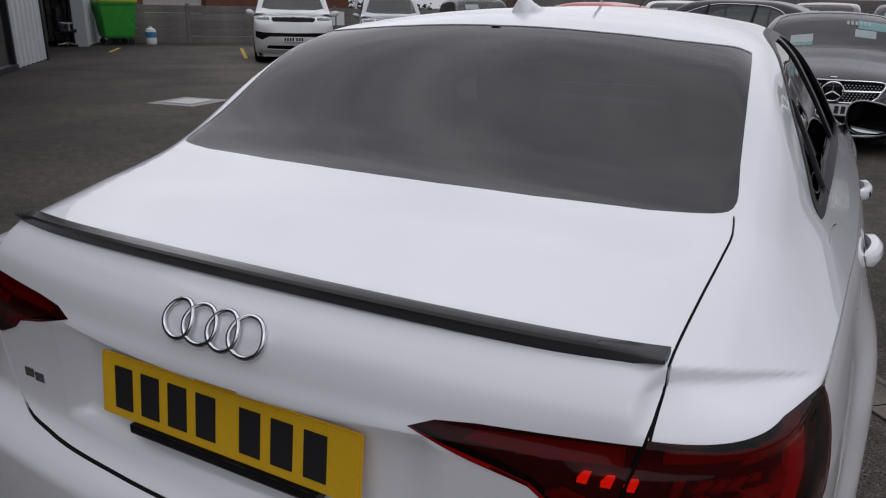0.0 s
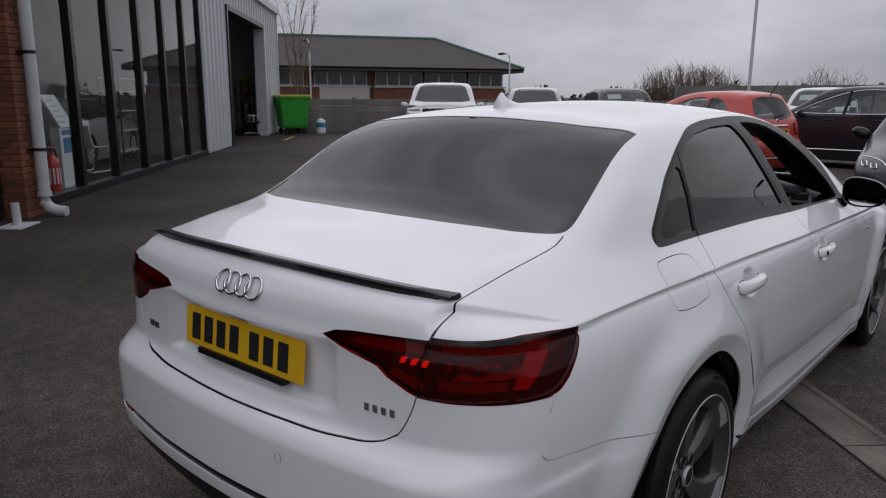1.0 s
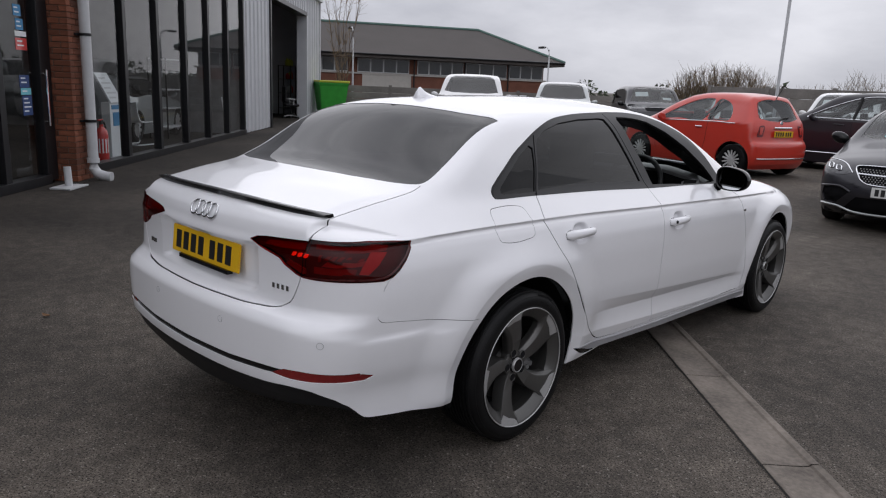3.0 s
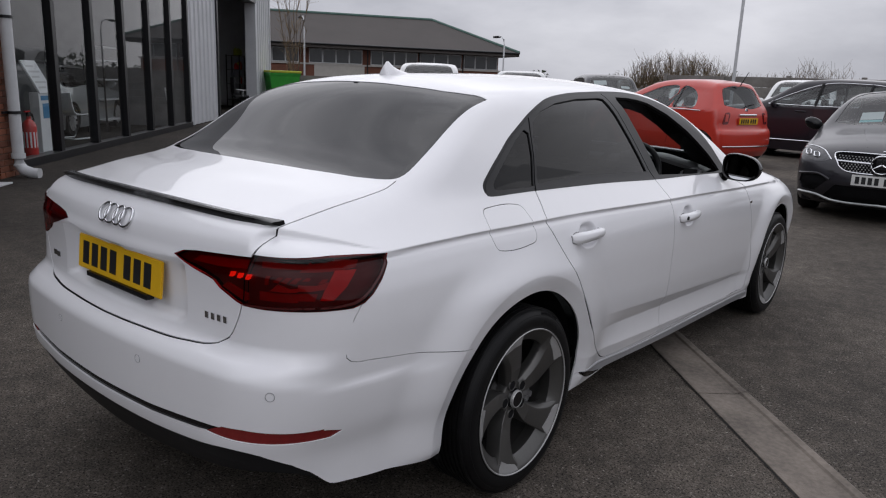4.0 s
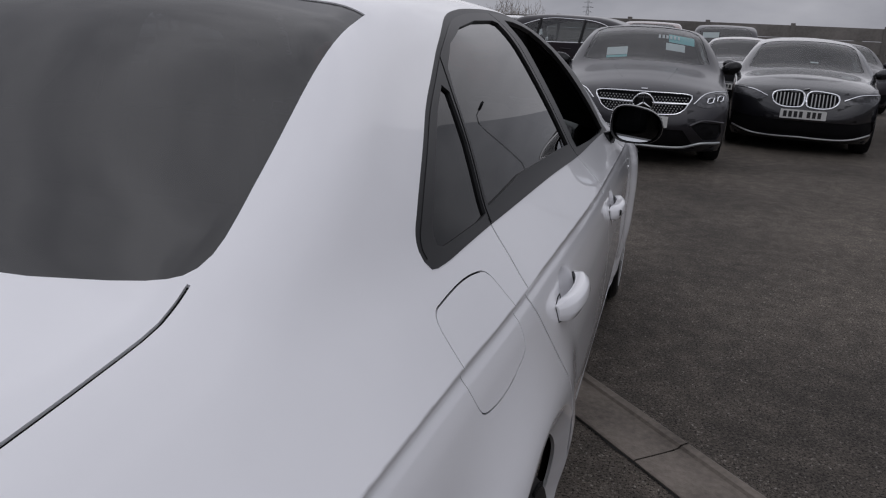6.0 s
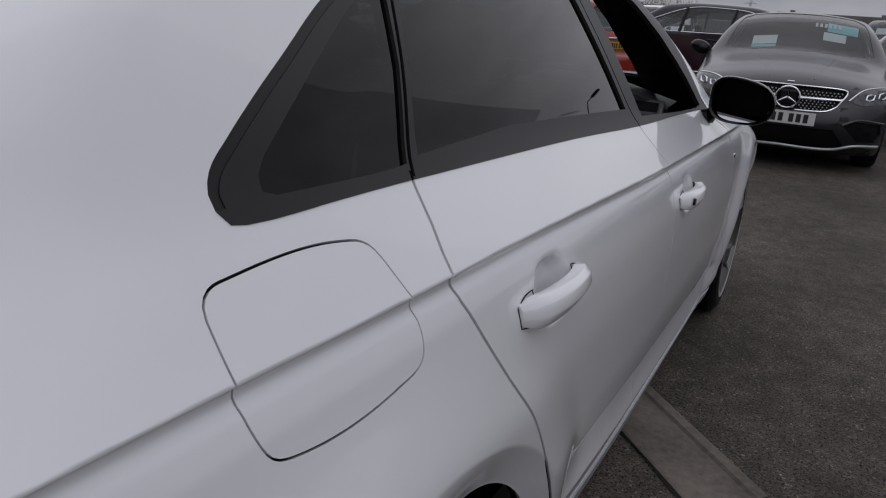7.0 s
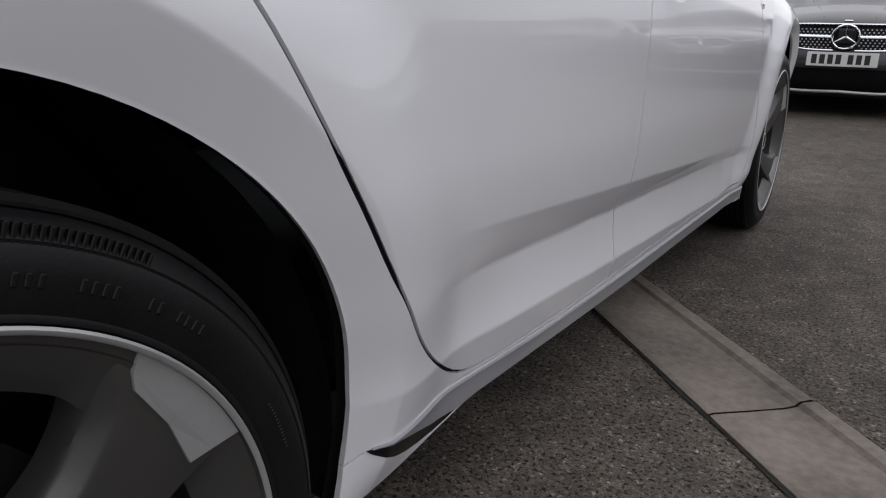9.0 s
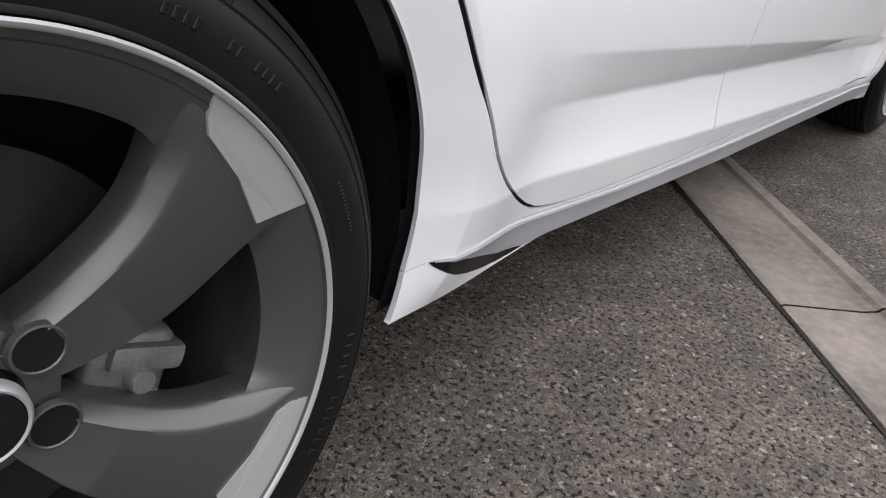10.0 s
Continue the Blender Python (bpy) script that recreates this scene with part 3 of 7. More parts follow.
    seam = R([(1.53, .303), (1.62, .297), (1.885, .280), (2.29, .266), (2.8, .253), (3.20, .243), (3.44, .237)], .03, True, False)
    ys = np.linspace(.452, 3.70, 110)
    folds = [[(y, float(crease_z(y)) + d) for y in ys] for d in (.003, .0, -.0035, -.0095, -.016, -.025)]
    for cy, cz in ((1.416, .858), (2.342, .822)):
        for rad in (.020, .026, .032, .038, .044, .049):
            folds.append([(cy + 1.32 * rad * math.copysign(abs(math.cos(q)) ** .77, math.cos(q)), cz + rad * math.copysign(abs(math.sin(q)) ** .77, math.sin(q))) for q in np.linspace(0, 2 * math.pi, 32)])
    for mid_, edge_, face_, more_ in ARCHES:
        for off in (.004, .015, .03, face_ - .0035, face_ - .0005, face_ + .003, face_ + .016):
            folds.append([(mid_ + (edge_ + off) * math.cos(q), HUB + (edge_ + off) * math.sin(q)) for q in np.radians(np.linspace(-17, 197, 72))])
    for z1, sl, y1 in ((.515, .075, 1.58), (.509, .075, 1.58), (.450, .050, 1.6), (.440, .050, 1.6), (.360, .060, 1.584), (.352, .060, 1.584)):
        folds.append([(y, z1 - sl * (y - y1)) for y in np.linspace(1.47, 3.40, 60)])
    seal = R(top, .008, True, False)
    g = [("seal", seal + strip(seal, .020)[len(seal):]), ("arch", arch_r), ("arch", arch_f), ("gap", strip(door_rear, .0048)), ("gap", strip(door_mid, .0042)), ("gap", strip(door_front, .005)), ("gap", strip(bump_line, .0022)),
         ("flap", fi), ("gap", fo), ("lamp_quarter", lamp_side), ("gap", strip(split, .006)), ("gap", strip(pillar, .006)),
         ("glass_q", glass_q), ("glass_r", glass_r), ("open_f", glass_f),
         ("gap", strip(seam, .004)), ("gap", strip(tail_seam, .0016)), ("insert", insert), ("skirt", skirt), ("under", under), ("refl_q", refl_side), ("low", low_side), ("tuck", tuck_side), ("bumper", bumper_side)]
    rear_zone = door_rear[:] + [(2.176, .283)] + door_mid[::-1] + pillar + [(2.055, 1.5), (1.30, 1.5)] + split[::-1]
    front_zone = [(2.176, .283)] + door_mid[::-1][1:] + pillar + [(2.055, 1.5), (3.2, 1.5)] + [(2.98, .96)] + door_front + [(3.34, .264)]
    s.cut(0, 1, .16, g + [("trim", trim), ("door_r", rear_zone), ("door_f", front_zone)], within=lambda c: (c[:, 1] > -.1) & (c[:, 2] < 1.375) & (c[:, 2] < 1.1 + 2 * np.maximum(c[:, 1] - .62, 0)), lines_=folds)
    # from above: x, y
    rear_glass = R([(-.02, 1.085), (.25, 1.092), (.42, 1.112), (.50, 1.136), (.579, 1.166), (.586, 1.11), (.603, .95), (.622, .78), (.632, .71), (.6335, .688), (.631, .668), (.625, .654), (.615, .644), (.600, .636), (.57, .6255), (.50, .606), (.30, .574), (.12, .560), (-.02, .557)], .02, False)
    lid_top = R([(.623, .10), (.623, .19), (.622, .217), (.622, .25), (.624, .30), (.630, .40), (.638, .53), (.641, .60), (.634, .642), (.612, .632), (.50, .600), (.30, .568), (.12, .554), (-.02, .551), (-.02, .05), (.60, .05)], .02, False)
    lid_gap = R([(.623, .12), (.623, .192), (.622, .217), (.622, .25), (.624, .30), (.630, .40), (.638, .53), (.641, .60), (.635, .648)], .02, True, False)
    screen = R([(-.02, 2.72), (.3, 2.70), (.52, 2.64), (.56, 2.66), (.64, 3.0), (.70, 3.26), (.66, 3.34), (.4, 3.42), (-.02, 3.46)], .02, False)
    bonnet = R([(-.02, 3.50), (.4, 3.46), (.68, 3.37), (.74, 3.40), (.73, 3.8), (.68, 4.2), (.60, 4.52), (.3, 4.62), (-.02, 4.64)], .02, False)
    s.cut(2, 1, .30, [("glass_rear", rear_glass), ("gap", strip(lid_gap, .0036)), ("lid", lid_top), ("glass_front", screen), ("bonnet", bonnet)])
    return s


S = build_saloon()


def lamp_guts():
    """What shows behind the tail lamps' lenses."""
    p, faces = skin_grid(skin, .95, 3.80, 50, 118, 28, 78)
    s = Skin(skin, p, faces, (.95, 3.8))
    fins = [("fin", [(.657, .864), (.661, .895), (.673, .895), (.667, .865)])]
    for x, w in ((.690, .012), (.708, .012), (.727, .011), (.745, .010)):
        fins.append(("fin", [(x - .010, .874), (x + .002, .893), (x + .002 + w, .893), (x - .002 + w * .5, .872)]))
    lits = [("lit", [(x, .874), (x + .007, .891), (x + .016, .892), (x + .012, .874)]) for x in (.549, .577, .604)]
    rim_back = [(.602, .8045), (.704, .8085), (.768, .811), (.84, .8135), (.84, .8185), (.768, .816), (.704, .8135), (.602, .8095)]
    back = lits + fins + [("rim", rim_back), ("lip", [(.672, .852), (.690, .868), (.718, .860), (.745, .863), (.80, .877), (.80, .866), (.757, .857), (.718, .851)]), ("guide", [(.640, .822), (.640, .845), (.72, .848), (.80, .852), (.80, .828), (.72, .824)]),
                          ("fin", [(.643, .911), (.643, .928), (.733, .934), (.80, .930), (.80, .906), (.733, .911)]), ("fin", [(.40, .896), (.42, .912), (.60, .925), (.60, .905), (.50, .896)]),
                          ("fin", [(.51, .838), (.588, .812), (.604, .816), (.604, .832), (.53, .852)])]
    s.cut(1, -1, .15, back, within=lambda c: (c[:, 2] < 1.0) & (c[:, 0] < .745) & (c[:, 1] < .5))
    rim_side = [(.0, .8095), (.266, .812), (.318, .816), (.345, .826), (.372, .845), (.405, .873), (.432, .902), (.443, .926), (.437, .927), (.427, .905), (.400, .877), (.368, .850), (.341, .832), (.315, .822), (.266, .817), (.0, .8145)]
    side = [("rim", rim_side), ("bright", [(.233, .832), (.246, .857), (.270, .889), (.286, .908), (.348, .904), (.308, .864), (.263, .830)]), ("guide", [(.0, .828), (.221, .830), (.230, .850), (.0, .852)]),
            ("fin", [(.0, .908), (.285, .906), (.348, .911), (.361, .920), (.288, .930), (.0, .934)]), ("fin", [(.232, .874), (.246, .888), (.262, .888), (.250, .876)]), ("lip", [(.0, .858), (.215, .856), (.247, .861), (.262, .880), (.229, .870), (.0, .868)])]
    s.cut(0, 1, .1, side, within=lambda c: (c[:, 1] < .6) & (c[:, 2] < 1.0) & (c[:, 0] > .735))
    return s


GUTS = lamp_guts()
GREY_LIP = mat("grey_lamp_lip", (.42, .24, .23), .3, vary=.1)
LENS_RED = pane_mat("red_lens", (.55, .034, .036), 1.40, .02)
AMBER_GLOW = mat("lit_red", (.6, .03, .01), .4, vary=0, emit=((1.0, .17, .03), .95))
RED_GUIDE = mat("red_light_guide", (.66, .05, .025), .25, vary=.1)
RED_RIM = mat("red_lens_rim", (.055, .004, .004), .25, vary=.1, coat=.5)
RED_FIN = mat("dim_red_guide", (.30, .018, .015), .25, vary=.15)
RED_DARK = mat("dark_lamp_housing", (.085, .010, .010), .3, vary=.2)
REFLECT_RED = mat("red_reflector", (.17, .010, .010), .2, vary=.15, scale=40, coat=.8)
PLATE_YELLOW = mat("plate_yellow", (.72, .42, .012), .35, vary=.06, scale=10, coat=.2)
PLATE_WHITE = mat("plate_white", (.62, .62, .60), .35, vary=.06, scale=10, coat=.2)
PLATE_DARK = mat("plate_bars", (.012, .012, .013), .5, vary=.1)
SATIN = mat("satin_grey_blade", (.33, .33, .345), .34, .25, vary=.05)

for label, name, text in (("body", "body", ""), ("lid", "boot_lid", ""), ("bumper", "rear_bumper", ""), ("bonnet", "bonnet", "")):
    part(name, S.mesh(label, whole=True, depth=.007), WHITE, SALOON, text)
part("lower_bumper", S.mesh("low", whole=True, lift=-.012, depth=.02), BLACK_TRIM, SALOON, "black plastic lower bumper")
part("bumper_strip", S.mesh("strip_low", whole=True, lift=-.006, depth=.01), BLACK_GLOSS, SALOON, "gloss black bumper strip")
part("rear_window", S.mesh("glass_rear", whole=True, lift=-.002, depth=.006), REAR_PRIVACY, SALOON, "dark tinted rear window")
part("windscreen", S.mesh("glass_front", whole=True, lift=-.002), CLEAR, SALOON, "clear windscreen")
part("inner_lining", S.mesh(["body", "lid", "bumper", "bonnet", "door_r", "door_f", "trim", "gap", "flap", "lamp_lid", "lamp_quarter", "skirt", "low", "strip_low"], whole=True, lift=-.022), CABIN, SALOON, "black cabin lining")
for flip, side in ((False, "right"), (True, "left")):
    rear_door = part("rear_door", S.mesh("door_r", mirror=flip, depth=.015), WHITE, SALOON)
    front_door = part("front_door", S.mesh("door_f", mirror=flip, depth=.015), WHITE, SALOON)
    part("window_trim", S.mesh("trim", mirror=flip, lift=.001, depth=.012), SATIN_TRIM, SALOON, "satin black window surround")
    part("window_seal", S.mesh("seal", mirror=flip, depth=.008), BLACK_TRIM, SALOON, "black rubber window seal")
    part("quarter_window", S.mesh("glass_q", mirror=flip, lift=-.004), PRIVACY, SALOON, "dark tinted quarter window")
    part("rear_door_window", S.mesh("glass_r", mirror=flip, lift=-.005), PRIVACY, SALOON, "dark tinted door window")
    part("sill_blade", S.mesh("skirt", mirror=flip, lift=.004, depth=.03), SATIN, SALOON, "satin grey sill blade")
    part("sill_insert", S.mesh("insert", mirror=flip, lift=.001, depth=.02), BLACK_GLOSS, SALOON, "black sill insert")
    part("underside", S.mesh("under", mirror=flip, lift=-.14), BLACK_TRIM, SALOON)
    # black strip sunk in every panel gap, standing in for the shade there
    part("panel_seal", S.mesh("gap", mirror=flip, lift=-.0045), CABIN, SALOON)
    part("bumper_reflector", S.mesh(["reflector", "refl_q"], mirror=flip, lift=-.003, depth=.008), REFLECT_RED, SALOON, "narrow red bumper reflector")
    if not flip:
        part("fuel_flap", S.mesh("flap", depth=.012), WHITE, SALOON)
    else:
        part("side_panel", S.mesh("flap", mirror=True, depth=.0), WHITE, SALOON)
    lamp = part("tail_lamp", S.mesh(["lamp_lid", "lamp_quarter"], mirror=flip, lift=.001, depth=.006), LENS_RED, SALOON, "dark red smoked tail lamp")
    part("housing", S.mesh(["lamp_lid", "lamp_quarter"], mirror=flip, lift=-.0195), RED_DARK, lamp)
    for label, lift, m_, name in (("bright", -.012, RED_GUIDE, "light_guide"), ("guide", -.016, RED_FIN, "light_guide"), ("fin", -.014, RED_FIN, "reflector_fin"), ("lit", -.006, RED_FIN if flip else AMBER_GLOW, "lit_segment"), ("lip", -.010, GREY_LIP, "grey_lip"), ("rim", .0015, RED_RIM, "lens_rim")):
        part(name, GUTS.mesh(label, mirror=flip, lift=lift, depth=.010), m_, lamp)


def polar(r, deg, x):
    """A point of the wheel's face: radius, degrees from the top towards the nose, and x."""
    t = radians(deg)
    return (x, r * math.sin(t), r * math.cos(t))


def sheet_of(rows, closed=False):
    """A skin over rows of points."""
    bm = bmesh.new()
    vs = [[bm.verts.new(q) for q in row] for row in rows]
    for r0, r1 in zip(vs, vs[1:]):
        for k in range(len(r0) - 1):
            bm.faces.new((r0[k], r0[k + 1], r1[k + 1], r1[k]))
    bmesh.ops.recalc_face_normals(bm, faces=bm.faces[:])
    return bm


def plate_between(a, b):
    """A solid between two equal outlines of 3D points, the first in front."""
    bm = bmesh.new()
    va, vb = [bm.verts.new(q) for q in a], [bm.verts.new(q) for q in b]
    bm.faces.new(va)
    bm.faces.new(vb[::-1])
    for i in range(len(va)):
        j = (i + 1) % len(va)
        bm.faces.new((va[j], va[i], vb[i], vb[j]))
    bmesh.ops.recalc_face_normals(bm, faces=bm.faces[:])
    return bm


WHEEL_MESH = {}
DISC = mat("dark_disc", (.035, .034, .033), .4, .6, vary=.3, scale=30)


def wheel_meshes():
    R_ = TYRE
    prof = [(.238, -.20), (.262, -.205), (.300, -.212), (.316, -.206), (.324, -.196)]
    for x in np.linspace(-.185, -.030, 9):
        prof += [(R_ - .001, x), (R_ - .001, x + .010), (R_ - .008, x + .011), (R_ - .008, x + .0155)]
    prof += [(R_ - .003, -.026), (.3215, -.017), (.3205, -.018), (.3190, -.013), (.312, -.0045), (.305, .0010), (.303, .0005), (.300, .0030), (.288, .0052), (.274, .0052), (.265, .0030), (.263, .0042), (.2605, .0042), (.2585, .001), (.2565, -.002), (.248, -.008)]
    W_ = WHEEL_MESH
    W_["tyre"] = mesh_of(lathe(prof, 120), True)
    W_["rim"] = mesh_of(lathe([(.250, -.010), (.2580, -.004), (.2590, .004), (.2570, .0062), (.2548, .0045), (.2535, -.001), (.2465, -.0045), (.2425, -.007), (.2385, -.018), (.2345, -.05), (.232, -.10), (.230, -.19), (.240, -.20)], 120), True)
    W_["lip"] = mesh_of(lathe([(.2592, .0052), (.2574, .0072), (.2552, .0064), (.2538, .0042)], 120), True)
    W_["disc"] = mesh_of(lathe([(.055, -.088), (.065, -.104), (.070, -.105), (.165, -.105), (.165, -.128), (.0, -.128)], 64))
    W_["barrel"] = mesh_of(lathe([(.237, -.185), (.0, -.19)], 48))
    W_["hub"] = mesh_of(lathe([(.0, -.0265), (.026, -.0265), (.0285, -.029), (.032, -.040), (.036, -.048)], 48), True)
    W_["cap_ring"] = mesh_of(lathe([(.0270, -.0265), (.0290, -.0255), (.0315, -.0285), (.0325, -.036)], 48), True)
    dish = lambda r: -.006 - .042 * (1 - max(0, (r - .03) / .21)) if r < .24 else -.006
    # the blade: leading edge bowed with a broad chamfer, trailing edge straight
    lead = [(.040, 18), (.054, 33), (.075, 41), (.100, 44.0), (.136, 45.0), (.160, 44.4), (.186, 42.2), (.212, 39.2), (.236, 36.2), (.2462, 35)]
    ridge = [(.040, 32), (.054, 43), (.075, 48.5), (.105, 50.0), (.136, 49.6), (.160, 48.2), (.186, 45.6), (.212, 43.0), (.236, 38.0), (.2462, 36)]
    trail = [(.040, 88), (.058, 86), (.077, 83.5), (.097, 81.7), (.132, 77.3), (.170, 71.9), (.206, 68.2), (.230, 67.2), (.2462, 67.2)]
    fine = lambda pts: [(float(r), float(curve(*pts)(r))) for r in np.linspace(pts[0][0], pts[-1][0], 30)]
    lead, trail, ridge = fine(lead), fine(trail), fine(ridge)
    fall = lambda r: .003 + .012 * (1 - step(.19, .24, r))
    rows = [[polar(r, d + .5, dish(r) - .050) for r, d in lead], [polar(r, d - .6, dish(r) - fall(r) - .012) for r, d in lead], [polar(r, d - .2, dish(r) - fall(r) - .002) for r, d in lead], [polar(r, d + .5, dish(r) - fall(r)) for r, d in lead],
            [polar(r, d - .7, dish(r) - .0016) for r, d in ridge], [polar(r, d + .4, dish(r)) for r, d in ridge], [polar(r, d + 2.5, dish(r) - .0006) for r, d in ridge],
            [polar(r, d - 1.0, dish(r) - .0010) for r, d in trail], [polar(r, d - .3, dish(r) - .0022) for r, d in trail], [polar(r, d, dish(r) - .006) for r, d in trail], [polar(r, d - 1, dish(r) - .060) for r, d in trail]]
    W_["spoke"] = mesh_of(sheet_of(rows), True)
    face = [(.2543, q) for q in (38.2, 42, 46, 50, 54, 58, 62, 65.8)] + [(.2330, 65.0), (.2155, 64.0), (.2235, 53.0), (.2310, 42.3), (.2400, 40.0)]
    W_["face"] = mesh_of(plate_between([polar(r, d, dish(r) + .0022 + .0045 * (r > .25)) for r, d in face], [polar(r, d, dish(r) - .008) for r, d in face]))
    # the shoulder between two spokes, sloping into the wheel
    shoulder_ = []
    for q in np.linspace(62, 114, 28):
        k = math.exp(-((q - 66) / 2.6) ** 2) + math.exp(-((q - 111.5) / 3.2) ** 2)
        ri = .2125 - .005 * k
        shoulder_.append([polar(.2465, q, -.0035), polar(.2425, q, -.0065), polar(.230 - .004 * k, q, -.015), polar(ri + .005, q, -.0265 + .003 * k), polar(ri, q, -.0315 + .003 * k), polar(ri + .002, q, -.038), polar(ri + .012, q, -.080)])
    W_["ledge"] = mesh_of(sheet_of(shoulder_), True)
    W_["collar"] = mesh_of(lathe([(.030, -.0455), (.050, -.0470), (.058, -.050), (.062, -.058), (.062, -.085)], 48), True)
    W_["bolt"] = mesh_of(lathe([(.0205, -.0440), (.0190, -.0396), (.0172, -.0390), (.0160, -.0408)], 24), True)
    W_["hole"] = mesh_of(lathe([(.0168, -.0402), (.0, -.0402)], 24), True)
    for key, h, w in (("letter", .0085, 1.1), ("small_letter", .0035, .55), ("wide_letter", .009, 1.6)):
        W_[key] = mesh_of(box(.0035, .0064, -.284 * radians(w) * .36, .284 * radians(w) * .36, .284 - h / 2, .284 + h / 2, .0008, seg=1))
    W_["hatch"] = mesh_of(box(-.0035, .0008, -.0014, .0014, .3010, .3140, .0006, seg=1))
    W_["caliper"] = mesh_of(box(-.140, -.080, -.038, .042, .090, .166, .014, seg=3), True)
    W_["carrier"] = mesh_of(box(-.100, -.072, -.028, -.004, .105, .172, .007), True)
    W_["pad"] = mesh_of(box(-.102, -.070, .010, .034, .100, .158, .009), True)
    W_["slide_pin"] = mesh_of(lathe([(.0, -.066), (.010, -.066), (.012, -.070), (.012, -.10)], 12), True)


wheel_meshes()


def wheel(name, m, marked=False):
    """A five-spoke alloy wheel with a low tyre; the outer side looks along +x, the nose along +y."""
    w = new(name)
    w.parent, w.matrix_basis = SALOON, m
    tagged(w, "five-spoke grey alloy wheel with polished outer faces")
    W_ = WHEEL_MESH
    part("tyre", W_["tyre"], TYRE_RUBBER, w, "black low-profile tyre")
    if marked:
        for key, q0, n, pitch in (("letter", 18, 3, 1.5), ("letter", 26, 4, 1.5), ("letter", 36, 2, 1.5), ("letter", 41, 4, 1.5), ("small_letter", 66, 14, .75), ("wide_letter", 98, 12, 2.2), ("hatch", 14, 22, .95)):
            for i in range(n):
                if (key, i) != ("wide_letter", 5):
                    part("tyre_marking", W_[key], TYRE_RUBBER, w, m=Matrix.Rotation(radians(-(q0 + i * pitch)), 4, "X"))
    part("rim", W_["rim"], ALLOY_DARK, w)
    part("rim_lip", W_["lip"], ALLOY_CUT, w, "polished rim lip")
    part("brake_disc", W_["disc"], DISC, w, "dark steel brake disc")
    part("caliper", W_["caliper"], IRON, w, "grey brake caliper", m=Matrix.Rotation(radians(-112), 4, "X"))
    for key in ("carrier", "pad"):
        part(key, W_[key], IRON, w, "rough grey brake casting", m=Matrix.Rotation(radians(-112), 4, "X"))
    part("slide_pin", W_["slide_pin"], IRON, w, m=Matrix.Rotation(radians(-112), 4, "X") @ Matrix.Translation((0, .002, .135)))
    part("barrel", W_["barrel"], CABIN, w)
    part("collar", W_["collar"], ALLOY_DARK, w)
    part("hub_cap", W_["hub"], BLACK_GLOSS, w)
    part("cap_ring", W_["cap_ring"], ALLOY_CUT, w)
    for k in range(5):
        turn = Matrix.Rotation(radians(-72 * k), 4, "X")
        part("spoke", W_["spoke"], ALLOY_DARK, w, m=turn)
        part("rim_ledge", W_["ledge"], ALLOY_DARK, w, m=turn)
        part("polished_face", W_["face"], ALLOY_CUT, w, m=turn)
        at = Matrix.Translation(polar(.0560, 72 * k + 53, 0))
        part("bolt_hole", W_["hole"], CABIN, w, m=at)
        part("bolt_recess_rim", W_["bolt"], ALLOY_DARK, w, m=at)
    return w


for axle in (AXLE_R, AXLE_F):
    wheel("wheel", pose(.902, axle, HUB), axle == AXLE_R)
    wheel("wheel", pose(-.899, axle, HUB, 0, 0, 180))
    for sx in (1, -1):
        arc = [radians(q) for q in np.linspace(-13, 193, 50)]
        mid_, edge_ = ARCHES[axle == AXLE_F][:2]
        rows = [[(sx * x, mid_ + r * math.cos(q), HUB + r * math.sin(q)) for q in arc] for x, r in ((.60, .02), (.60, edge_ + .013), (.822, edge_ + .013), (.842, edge_ + .009))]
        part("wheel_well", sheet_of(rows), CABIN, SALOON, "black wheel-arch liner")

# ---- what is fixed to the saloon ----
def plate_of(parent, m, back, width=.52):
    pl = part("number_plate", slab([(-width / 2, -.0555), (width / 2, -.0555), (width / 2, .0555), (-width / 2, .0555)], .008, .003), back, parent, m=m)
    for i in range(7):
        x = -width / 2 + .055 + i * .060 + (.028 if i > 3 else 0)
        part("bar", box(x - .020, x + .020, -.037, .037, .0005, .0016), PLATE_DARK, pl)
    return pl


def on_tail(x, z, lift):
    p = S.project(1, [(x, z)], -1)
    n = slope(skin, p)
    return tuple((p + lift * n)[0])


def on_side(y, z, lift, side=1):
    p = S.project(0, [(y, z)], 1)
    n = slope(skin, p)
    q = (p + lift * n)[0]
    return (side * q[0], q[1], q[2])


# boot lip
rows = []
for x in np.linspace(-.619, .619, 61):
    y = .158 + .045 * (x / .6) ** 2 + .016 * abs(x / .632) ** 6
    end = .78 - .48 * step(.56, .614, abs(x))
    zd = lambda q: float(roof_z(q) - crown(q) * x * x)
    rows.append([(x, y + .024, zd(y + .024) - .004), (x, y + .022, zd(y + .022) + .0015), (x, y + .008, zd(y + .01) + .008 * end), (x, y - .012, zd(y) + .013 * end), (x, y - .017, zd(y) + .009 * end),
                 (x, y - .012, zd(y) - .014 * end), (x, y + .004, zd(y) - .022 * end), (x, y + .03, zd(y) - .02)])
lip = sheet_of(rows)
for row in (rows[0], rows[-1]):
    lip.faces.new([lip.verts.new(q) for q in row])
part("boot_spoiler", lip, BLACK_GLOSS, SALOON, "slim gloss black boot lip spoiler", smooth=True)

